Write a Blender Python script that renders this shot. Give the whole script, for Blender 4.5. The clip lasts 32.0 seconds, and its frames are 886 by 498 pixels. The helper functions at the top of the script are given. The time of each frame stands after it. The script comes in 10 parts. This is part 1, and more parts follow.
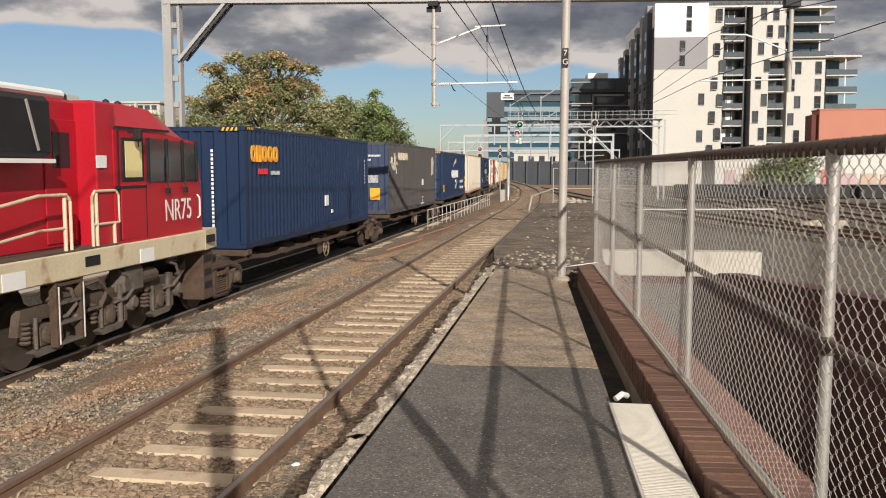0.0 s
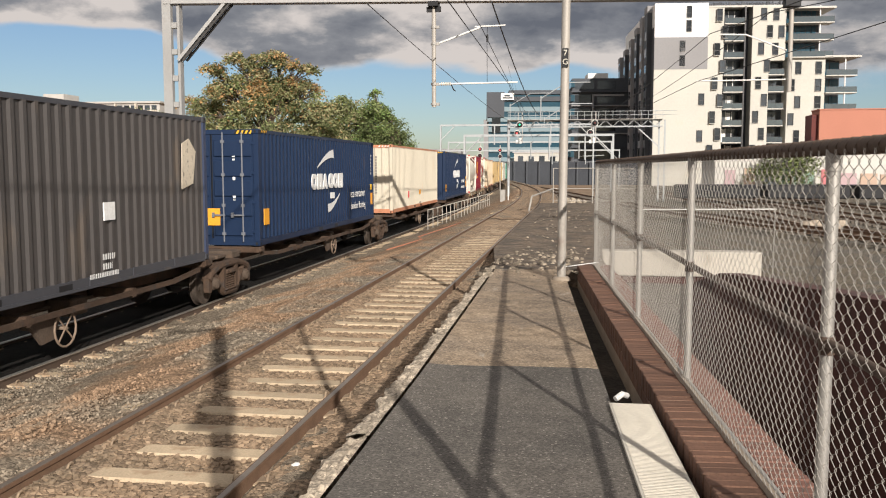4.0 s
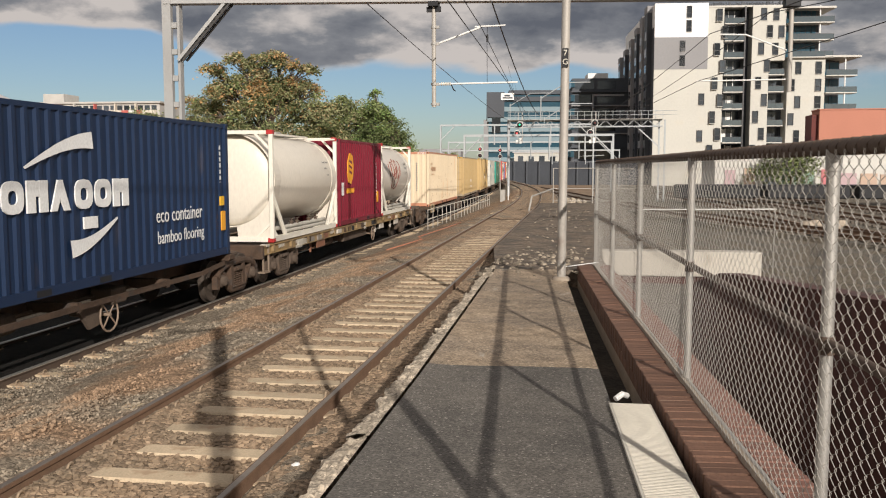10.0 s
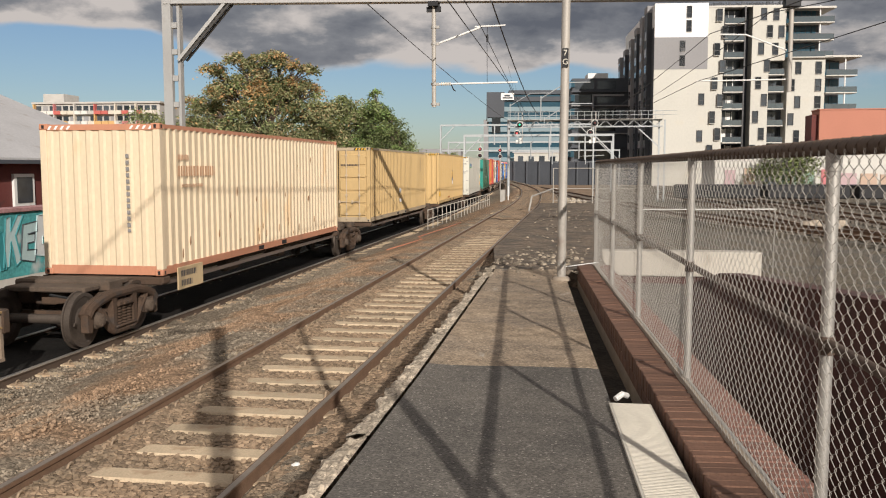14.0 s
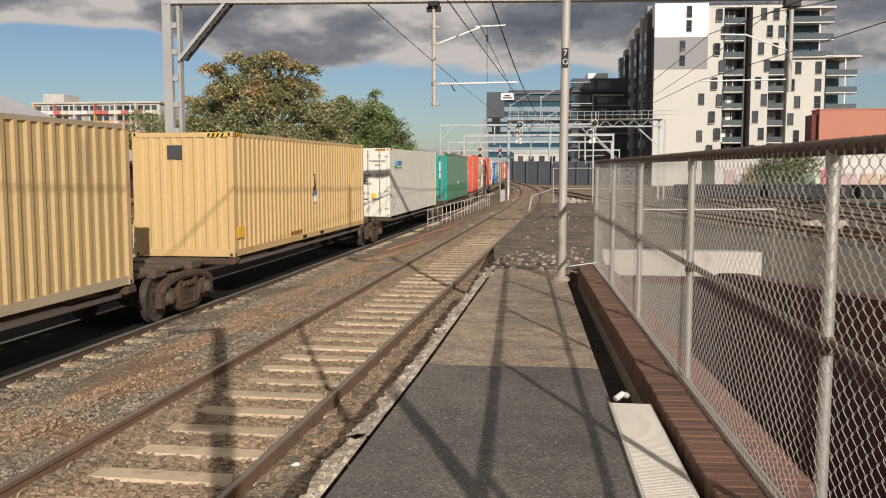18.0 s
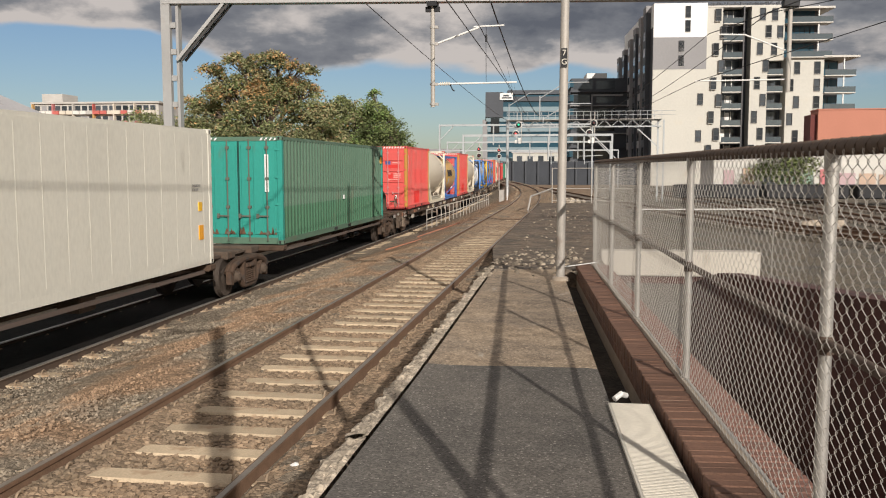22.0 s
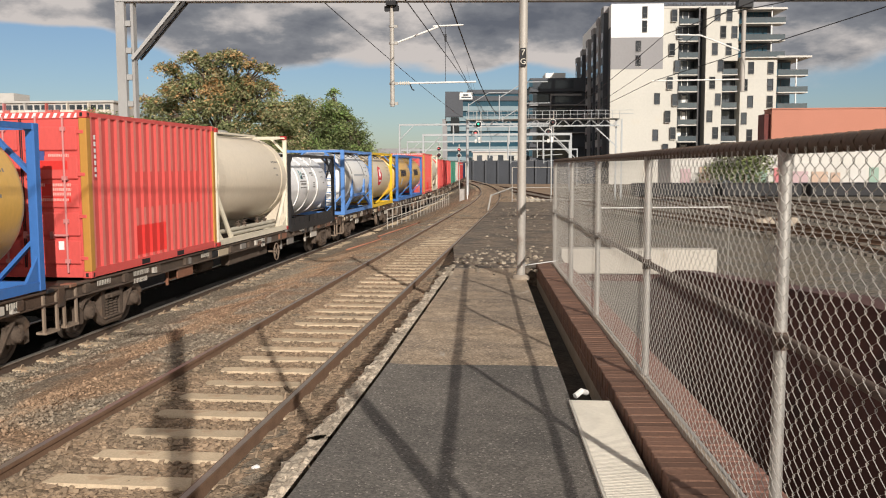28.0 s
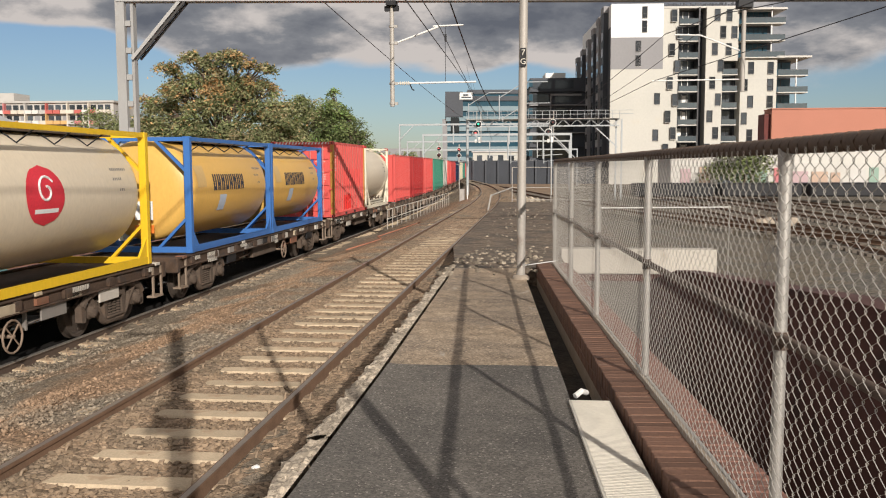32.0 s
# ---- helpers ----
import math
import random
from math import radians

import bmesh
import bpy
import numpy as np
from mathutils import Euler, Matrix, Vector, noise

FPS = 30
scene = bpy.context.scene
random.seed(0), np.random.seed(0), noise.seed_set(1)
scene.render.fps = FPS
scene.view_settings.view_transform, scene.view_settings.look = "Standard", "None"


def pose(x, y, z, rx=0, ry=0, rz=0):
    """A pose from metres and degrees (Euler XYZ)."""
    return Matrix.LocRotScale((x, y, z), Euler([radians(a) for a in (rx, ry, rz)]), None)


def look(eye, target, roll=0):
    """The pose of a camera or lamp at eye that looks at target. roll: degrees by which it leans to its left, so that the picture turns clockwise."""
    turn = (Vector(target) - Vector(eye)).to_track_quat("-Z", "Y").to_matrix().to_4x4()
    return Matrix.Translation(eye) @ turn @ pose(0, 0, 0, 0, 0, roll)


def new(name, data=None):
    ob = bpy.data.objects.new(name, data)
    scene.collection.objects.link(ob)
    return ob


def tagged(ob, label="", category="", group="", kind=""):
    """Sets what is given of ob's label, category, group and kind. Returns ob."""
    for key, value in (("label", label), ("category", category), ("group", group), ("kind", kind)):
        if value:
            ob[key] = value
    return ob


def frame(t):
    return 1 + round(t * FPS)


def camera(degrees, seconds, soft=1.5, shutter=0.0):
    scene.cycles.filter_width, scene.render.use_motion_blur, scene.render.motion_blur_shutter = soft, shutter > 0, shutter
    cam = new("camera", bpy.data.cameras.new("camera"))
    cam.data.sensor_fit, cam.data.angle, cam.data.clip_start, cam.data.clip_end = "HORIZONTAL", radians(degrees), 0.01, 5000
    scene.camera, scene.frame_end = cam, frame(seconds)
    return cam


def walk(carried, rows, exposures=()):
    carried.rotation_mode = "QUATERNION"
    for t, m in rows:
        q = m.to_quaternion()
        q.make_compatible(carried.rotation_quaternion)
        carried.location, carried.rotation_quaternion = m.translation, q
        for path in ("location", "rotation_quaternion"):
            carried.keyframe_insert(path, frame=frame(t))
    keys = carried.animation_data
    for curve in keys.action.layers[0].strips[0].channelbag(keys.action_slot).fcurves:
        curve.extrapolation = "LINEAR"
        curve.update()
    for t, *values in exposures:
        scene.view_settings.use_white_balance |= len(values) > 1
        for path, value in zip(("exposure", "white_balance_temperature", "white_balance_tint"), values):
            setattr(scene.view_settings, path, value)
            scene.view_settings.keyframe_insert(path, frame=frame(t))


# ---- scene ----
import colorsys

# ------------------------------------------------------------------ camera
EYE = Vector((0.0, 0.0, 2.314))
VIEW_A = Vector((-0.15140, 0.98416, -0.09228))
VIEW_B = Vector((-0.10597, 0.99001, -0.09302))
cam = camera(53.5, 32.0, soft=1.1)


def view(k):
    d = VIEW_A.lerp(VIEW_B, k)
    return look(EYE, EYE + d * 10, -0.043 - 0.176 * k)


walk(cam, [(0, view(0)), (21.8, view(0)), (22.0, view(0.026)), (22.25, view(0.23)), (22.5, view(0.474)), (22.75, view(0.70)),
           (23.0, view(0.872)), (23.5, view(0.96)), (24.0, view(0.987)), (24.5, view(1)), (32, view(1))], exposures=[
    (0, 0.05), (1.5, 0.11), (3.0, 0.14), (6.2, 0.08), (7.6, -0.04), (9.0, -0.09), (12, -0.05), (14, -0.08), (17, -0.12), (21.5, -0.12), (23, -0.06), (25, -0.02), (28, -0.02), (32, -0.03)])

# ------------------------------------------------------------------ light
SUN_AZ, SUN_EL = 156.0, 22.7          # clockwise from +y, degrees


CLOUD_AT = (3.1, 0.4, 1.7)
CLOUDS = (                            # direction, breadth and height, thickness
    ((-0.309, 0.940, 0.145), (0.161, 0.040), 0.24),
    ((-0.122, 0.986, 0.116), (0.096, 0.019), 0.15),
    ((-0.500, 0.850, 0.166), (0.148, 0.023), 0.24),
    ((0.032, 0.987, 0.159), (0.167, 0.055), 0.22),
    ((0.286, 0.953, 0.105), (0.077, 0.064), 0.22),
    ((-0.511, 0.853, 0.103), (0.148, 0.048), -0.30),
    ((-0.010, 0.995, 0.097), (0.045, 0.039), -0.12),
)


def sky_world():
    w = bpy.data.worlds.new("sky")
    scene.world = w
    w.use_nodes = True
    nt = w.node_tree
    N, L = nt.nodes, nt.links
    N.clear()
    out, bg = N.new("ShaderNodeOutputWorld"), N.new("ShaderNodeBackground")
    sky = N.new("ShaderNodeTexSky")
    sky.sky_type, sky.sun_disc = "NISHITA", False
    sky.sun_elevation, sky.sun_rotation = radians(SUN_EL), radians(SUN_AZ)
    sky.air_density, sky.dust_density, sky.ozone_density = 1.0, 0.5, 1.4
    tc = N.new("ShaderNodeTexCoord")
    sep = N.new("ShaderNodeSeparateXYZ")
    L.new(tc.outputs["Generated"], sep.inputs[0])
    com = N.new("ShaderNodeMapping")
    com.inputs["Location"].default_value, com.inputs["Scale"].default_value = CLOUD_AT, (1.0, 1.0, 2.3)
    L.new(tc.outputs["Generated"], com.inputs[0])
    big, fine = N.new("ShaderNodeTexNoise"), N.new("ShaderNodeTexNoise")
    big.inputs["Scale"].default_value, big.inputs["Detail"].default_value, big.inputs["Roughness"].default_value = 3.2, 5.0, 0.5
    fine.inputs["Scale"].default_value, fine.inputs["Detail"].default_value, fine.inputs["Roughness"].default_value = 9.0, 8.0, 0.62
    for n in (big, fine):
        L.new(com.outputs[0], n.inputs["Vector"])
    # more cloud with height
    h = N.new("ShaderNodeMapRange")
    h.inputs[1].default_value, h.inputs[2].default_value, h.inputs[3].default_value, h.inputs[4].default_value = 0.07, 0.155, -0.20, 0.20
    L.new(sep.outputs["Z"], h.inputs[0])
    s = N.new("ShaderNodeMath"); s.operation = "ADD"
    L.new(big.outputs["Fac"], s.inputs[0]); L.new(h.outputs[0], s.inputs[1])
    # the main cloud masses and the clear gaps between them
    for c, size, gain in CLOUDS:
        off = N.new("ShaderNodeVectorMath"); off.operation = "SUBTRACT"
        off.inputs[1].default_value = c
        L.new(tc.outputs["Generated"], off.inputs[0])
        sc = N.new("ShaderNodeVectorMath"); sc.operation = "MULTIPLY"
        sc.inputs[1].default_value = (1 / size[0], 1 / size[0], 1 / size[1])
        L.new(off.outputs[0], sc.inputs[0])
        ln = N.new("ShaderNodeVectorMath"); ln.operation = "LENGTH"
        L.new(sc.outputs[0], ln.inputs[0])
        fall = N.new("ShaderNodeMapRange"); fall.interpolation_type = "SMOOTHSTEP"
        fall.inputs[1].default_value, fall.inputs[2].default_value, fall.inputs[3].default_value, fall.inputs[4].default_value = 0.35, 1.25, gain, 0.0
        L.new(ln.outputs["Value"], fall.inputs[0])
        add = N.new("ShaderNodeMath"); add.operation = "ADD"
        L.new(s.outputs[0], add.inputs[0]); L.new(fall.outputs[0], add.inputs[1])
        s = add
    m = N.new("ShaderNodeMath"); m.operation = "MULTIPLY_ADD"; m.inputs[1].default_value = 0.28
    L.new(fine.outputs["Fac"], m.inputs[0]); L.new(s.outputs[0], m.inputs[2])
    cover = N.new("ShaderNodeMapRange"); cover.interpolation_type = "SMOOTHSTEP"
    cover.inputs[1].default_value, cover.inputs[2].default_value = 0.62, 0.78
    L.new(m.outputs[0], cover.inputs[0])
    shade = N.new("ShaderNodeValToRGB")
    e = shade.color_ramp.elements
    e[0].position, e[0].color = 0.56, (8.6, 7.9, 7.5, 1)
    e[1].position, e[1].color = 1.02, (1.8, 1.95, 2.35, 1)
    mid = e.new(0.78); mid.color = (3.3, 3.4, 3.7, 1)
    lump = N.new("ShaderNodeTexNoise")
    lump.inputs["Scale"].default_value, lump.inputs["Detail"].default_value, lump.inputs["Roughness"].default_value = 6.5, 7.0, 0.58
    L.new(com.outputs[0], lump.inputs["Vector"])
    tone = N.new("ShaderNodeMath"); tone.operation = "MULTIPLY_ADD"; tone.inputs[1].default_value = 1.7
    low = N.new("ShaderNodeMath"); low.operation = "SUBTRACT"; low.inputs[1].default_value = 1.10
    L.new(m.outputs[0], low.inputs[0])
    L.new(lump.outputs["Fac"], tone.inputs[0]); L.new(low.outputs[0], tone.inputs[2])
    L.new(tone.outputs[0], shade.inputs[0])
    hue = N.new("ShaderNodeMixRGB"); hue.blend_type = "MULTIPLY"
    hue.inputs[0].default_value, hue.inputs[2].default_value = 1.0, (0.83, 0.92, 1.09, 1)
    L.new(sky.outputs[0], hue.inputs[1])
    mix = N.new("ShaderNodeMixRGB")
    L.new(cover.outputs[0], mix.inputs[0]); L.new(hue.outputs[0], mix.inputs[1]); L.new(shade.outputs[0], mix.inputs[2])
    L.new(mix.outputs[0], bg.inputs[0])
    bg.inputs[1].default_value = 0.071
    L.new(bg.outputs[0], out.inputs[0])


sky_world()
sun = new("sun", bpy.data.lights.new("sun", "SUN"))
sun.data.energy, sun.data.angle, sun.data.color = 5.0, radians(0.45), (1.0, 0.925, 0.84)
_az, _el = radians(SUN_AZ), radians(SUN_EL)
SUN_DIR = Vector((math.sin(_az) * math.cos(_el), math.cos(_az) * math.cos(_el), math.sin(_el)))
sun.matrix_world = look(SUN_DIR * 60, (0, 0, 0))


# ------------------------------------------------------------------ materials
def mat(name, col, rough=0.75, metal=0.0, var=0.18, scale=1.2, fine=28.0, bump=0.25, dist=0.006, dirt=None, amount=0.45, dirt_scale=2.0, rnd=0.0, stretch=(1, 1, 1), spec=0.4):
    """A surface with variation at two scales, optional dirt patches and a random value for each object."""
    m = bpy.data.materials.new(name)
    m.use_nodes = True
    nt = m.node_tree
    N, L = nt.nodes, nt.links
    p = N["Principled BSDF"]
    p.inputs["Roughness"].default_value, p.inputs["Metallic"].default_value = rough, metal
    p.inputs["Specular IOR Level"].default_value = spec
    tc, mp = N.new("ShaderNodeTexCoord"), N.new("ShaderNodeMapping")
    mp.inputs["Scale"].default_value = stretch
    L.new(tc.outputs["Object"], mp.inputs[0])

    def noise_tex(sc, det=5.0):
        n = N.new("ShaderNodeTexNoise")
        n.inputs["Scale"].default_value, n.inputs["Detail"].default_value = sc, det
        L.new(mp.outputs[0], n.inputs["Vector"])
        return n
    a, b = noise_tex(scale), noise_tex(fine)
    mixf = N.new("ShaderNodeMath"); mixf.operation = "ADD"
    L.new(a.outputs["Fac"], mixf.inputs[0]); L.new(b.outputs["Fac"], mixf.inputs[1])
    ramp = N.new("ShaderNodeMapRange")
    ramp.inputs[1].default_value, ramp.inputs[2].default_value = 0.6, 1.4
    ramp.inputs[3].default_value, ramp.inputs[4].default_value = 1 - var, 1 + var
    L.new(mixf.outputs[0], ramp.inputs[0])
    val = ramp.outputs[0]
    if rnd:
        oi, r2 = N.new("ShaderNodeObjectInfo"), N.new("ShaderNodeMapRange")
        r2.inputs[3].default_value, r2.inputs[4].default_value = 1 - rnd, 1 + rnd
        L.new(oi.outputs["Random"], r2.inputs[0])
        mu = N.new("ShaderNodeMath"); mu.operation = "MULTIPLY"
        L.new(val, mu.inputs[0]); L.new(r2.outputs[0], mu.inputs[1])
        val = mu.outputs[0]
    base = N.new("ShaderNodeVectorMath"); base.operation = "SCALE"
    base.inputs[0].default_value = col
    L.new(val, base.inputs["Scale"])
    col_out = base.outputs[0]
    if dirt:
        d = noise_tex(dirt_scale, 8.0)
        dr = N.new("ShaderNodeMapRange"); dr.interpolation_type = "SMOOTHSTEP"
        dr.inputs[1].default_value, dr.inputs[2].default_value = 0.72 - 0.35 * amount, 0.86 - 0.30 * amount
        dr.inputs[4].default_value = 0.85
        L.new(d.outputs["Fac"], dr.inputs[0])
        mx = N.new("ShaderNodeMixRGB")
        mx.inputs[2].default_value = (*dirt, 1)
        L.new(dr.outputs[0], mx.inputs[0]); L.new(col_out, mx.inputs[1])
        col_out = mx.outputs[0]
    L.new(col_out, p.inputs["Base Color"])
    bp = N.new("ShaderNodeBump")
    bp.inputs["Strength"].default_value, bp.inputs["Distance"].default_value = bump, dist
    L.new(b.outputs["Fac"], bp.inputs["Height"])
    L.new(bp.outputs[0], p.inputs["Normal"])
    return m


def glow(name, col, strength):
    m = bpy.data.materials.new(name)
    m.use_nodes = True
    p = m.node_tree.nodes["Principled BSDF"]
    p.inputs["Base Color"].default_value = (*col, 1)
    p.inputs["Emission Color"].default_value, p.inputs["Emission Strength"].default_value = (*col, 1), strength
    return m


def glassy(name, col, rough=0.08):
    m = mat(name, col, rough, 0.0, 0.12, 0.6, 9.0, 0.05, 0.002, spec=0.5 if col[0] > 0.03 else 0.25)
    return m


M = {}
M["concrete"] = mat("concrete", (0.50, 0.46, 0.40), 0.9, 0, 0.15, 0.8, 40, 0.3, 0.004, dirt=(0.30, 0.26, 0.21), amount=0.35)
M["sleeper"] = mat("sleeper_concrete", (0.50, 0.395, 0.27), 0.95, 0, 0.28, 3, 50, 0.4, 0.005, dirt=(0.40, 0.275, 0.175), amount=0.55, dirt_scale=6, rnd=0.12)
M["soil"] = mat("soil", (0.24, 0.165, 0.105), 0.97, 0, 0.3, 0.5, 14, 0.8, 0.02, dirt=(0.15, 0.13, 0.10), amount=0.5, dirt_scale=0.6)
M["rail_side"] = mat("rusty_rail", (0.175, 0.105, 0.066), 0.88, 0.05, 0.3, 6, 60, 0.4, 0.003, dirt=(0.10, 0.075, 0.055), amount=0.35)
M["dusty_clip"] = mat("dusty_clip", (0.30, 0.225, 0.155), 0.85, 0.1, 0.25, 8, 60, 0.3, 0.002)
M["rail_oily"] = mat("oily_rail", (0.085, 0.058, 0.042), 0.8, 0.1, 0.3, 6, 60, 0.4, 0.003, dirt=(0.045, 0.036, 0.03), amount=0.4)
M["rail_polished"] = mat("polished_rail_head", (0.50, 0.47, 0.43), 0.38, 0.75, 0.12, 3, 40, 0.1, 0.001)
M["rail_top"] = mat("rail_head", (0.30, 0.255, 0.21), 0.40, 0.7, 0.2, 3, 40, 0.1, 0.001)
M["brick"] = mat("kerb_brick", (0.165, 0.088, 0.058), 0.8, 0, 0.35, 8, 60, 0.5, 0.004, dirt=(0.10, 0.065, 0.048), amount=0.5, dirt_scale=4, rnd=0.25)
M["red_brick"] = mat("red_ledge_brick", (0.20, 0.100, 0.075), 0.85, 0, 0.3, 6, 50, 0.4, 0.004, dirt=(0.14, 0.085, 0.065), amount=0.4, dirt_scale=4)
M["brick_wall"] = mat("dark_brick_wall", (0.085, 0.036, 0.030), 0.85, 0, 0.25, 3, 40, 0.4, 0.004, dirt=(0.035, 0.022, 0.02), amount=0.5)
M["mortar"] = mat("mortar", (0.36, 0.30, 0.235), 0.95, 0, 0.2, 5, 50)
M["galv"] = mat("galvanised_steel", (0.42, 0.40, 0.37), 0.5, 0.55, 0.15, 4, 60, 0.1, 0.001, dirt=(0.30, 0.26, 0.22), amount=0.3, dirt_scale=6)
M["wire"] = mat("fence_wire", (0.50, 0.475, 0.43), 0.42, 0.35, 0.12, 5, 40, 0.05, 0.001)
M["toprail"] = mat("weathered_top_rail", (0.12, 0.085, 0.065), 0.75, 0.25, 0.25, 5, 60, 0.3, 0.002)
M["brace_shade"] = mat("underside_shade_steel", (0.05, 0.047, 0.045), 0.7, 0.1, 0.2, 2, 40, 0.2, 0.002)
M["mast"] = mat("painted_mast", (0.36, 0.355, 0.345), 0.6, 0.2, 0.12, 1.0, 30, 0.1, 0.002, dirt=(0.28, 0.25, 0.22), amount=0.3)
M["pole"] = mat("grey_pole", (0.42, 0.39, 0.35), 0.6, 0.25, 0.14, 2.0, 40, 0.1, 0.002, dirt=(0.27, 0.22, 0.18), amount=0.35)
M["cable"] = mat("dark_cable", (0.035, 0.035, 0.04), 0.6, 0.3, 0.1, 1, 10, 0, 0.001)
M["white"] = mat("white_paint", (0.74, 0.73, 0.70), 0.6, 0, 0.08, 1.0, 30, 0.1, 0.002, dirt=(0.5, 0.46, 0.40), amount=0.25)
M["plate"] = mat("ribbed_plate", (0.62, 0.58, 0.50), 0.7, 0, 0.1, 3, 40, 0.2, 0.002, dirt=(0.40, 0.36, 0.30), amount=0.35, dirt_scale=5)
M["bogie"] = mat("rusty_bogie", (0.082, 0.052, 0.035), 0.9, 0.1, 0.35, 3, 30, 0.5, 0.006, dirt=(0.055, 0.045, 0.04), amount=0.55, dirt_scale=4)
M["bogie_grey"] = mat("dusty_bogie", (0.098, 0.072, 0.054), 0.9, 0.1, 0.35, 3, 30, 0.5, 0.006, dirt=(0.12, 0.08, 0.055), amount=0.5, dirt_scale=4)
M["wheel"] = mat("wheel_steel", (0.10, 0.08, 0.066), 0.65, 0.5, 0.25, 5, 40, 0.2, 0.002)
M["black"] = mat("black_steel", (0.018, 0.018, 0.02), 0.6, 0.2, 0.25, 2, 30, 0.2, 0.003)
M["rubber"] = mat("black_rubber", (0.02, 0.02, 0.02), 0.8)
M["glass"] = glassy("dark_glass", (0.02, 0.024, 0.03))
M["glass_blue"] = glassy("tower_glass", (0.03, 0.075, 0.105), 0.12)
M["window"] = mat("apartment_glass", (0.045, 0.052, 0.06), 0.12, 0, 0.3, 0.6, 4, 0.05, 0.002, rnd=0.7, spec=0.35)
M["window_trim"] = mat("dark_window_trim", (0.05, 0.05, 0.052), 0.5, 0.3)
M["bridge_steel"] = mat("bridge_steel", (0.40, 0.42, 0.43), 0.6, 0.1, 0.12, 0.6, 8, 0.1, 0.002, dirt=(0.28, 0.27, 0.26), amount=0.3)
M["cream"] = mat("cream_panel", (0.53, 0.515, 0.465), 0.85, 0, 0.08, 0.12, 3, 0.1, 0.01, dirt=(0.54, 0.50, 0.42), amount=0.35, dirt_scale=0.25)
M["white_panel"] = mat("white_panel", (0.83, 0.83, 0.82), 0.8, 0, 0.05, 0.12, 3, 0.1, 0.01)
M["grey_panel"] = mat("grey_panel", (0.27, 0.265, 0.27), 0.8, 0, 0.08, 0.2, 3, 0.1, 0.01)
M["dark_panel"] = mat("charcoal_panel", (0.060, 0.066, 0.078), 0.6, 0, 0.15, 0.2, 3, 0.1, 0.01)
M["terracotta"] = mat("terracotta_render", (0.46, 0.195, 0.135), 0.85, 0, 0.06, 0.3, 6, 0.1, 0.01)
M["slab"] = mat("slab_concrete", (0.55, 0.53, 0.49), 0.85, 0, 0.1, 0.4, 8)
M["maroon_wall"] = mat("maroon_boards", (0.13, 0.035, 0.03), 0.8, 0, 0.2, 1.5, 20, 0.3, 0.01, dirt=(0.07, 0.03, 0.03), amount=0.4)
M["roof"] = mat("pale_iron_roof", (0.50, 0.49, 0.49), 0.6, 0.2, 0.15, 0.6, 12, 0.2, 0.01, dirt=(0.38, 0.34, 0.32), amount=0.4)
M["bark"] = mat("bark", (0.12, 0.09, 0.065), 0.95, 0, 0.3, 3, 18, 0.7, 0.02)


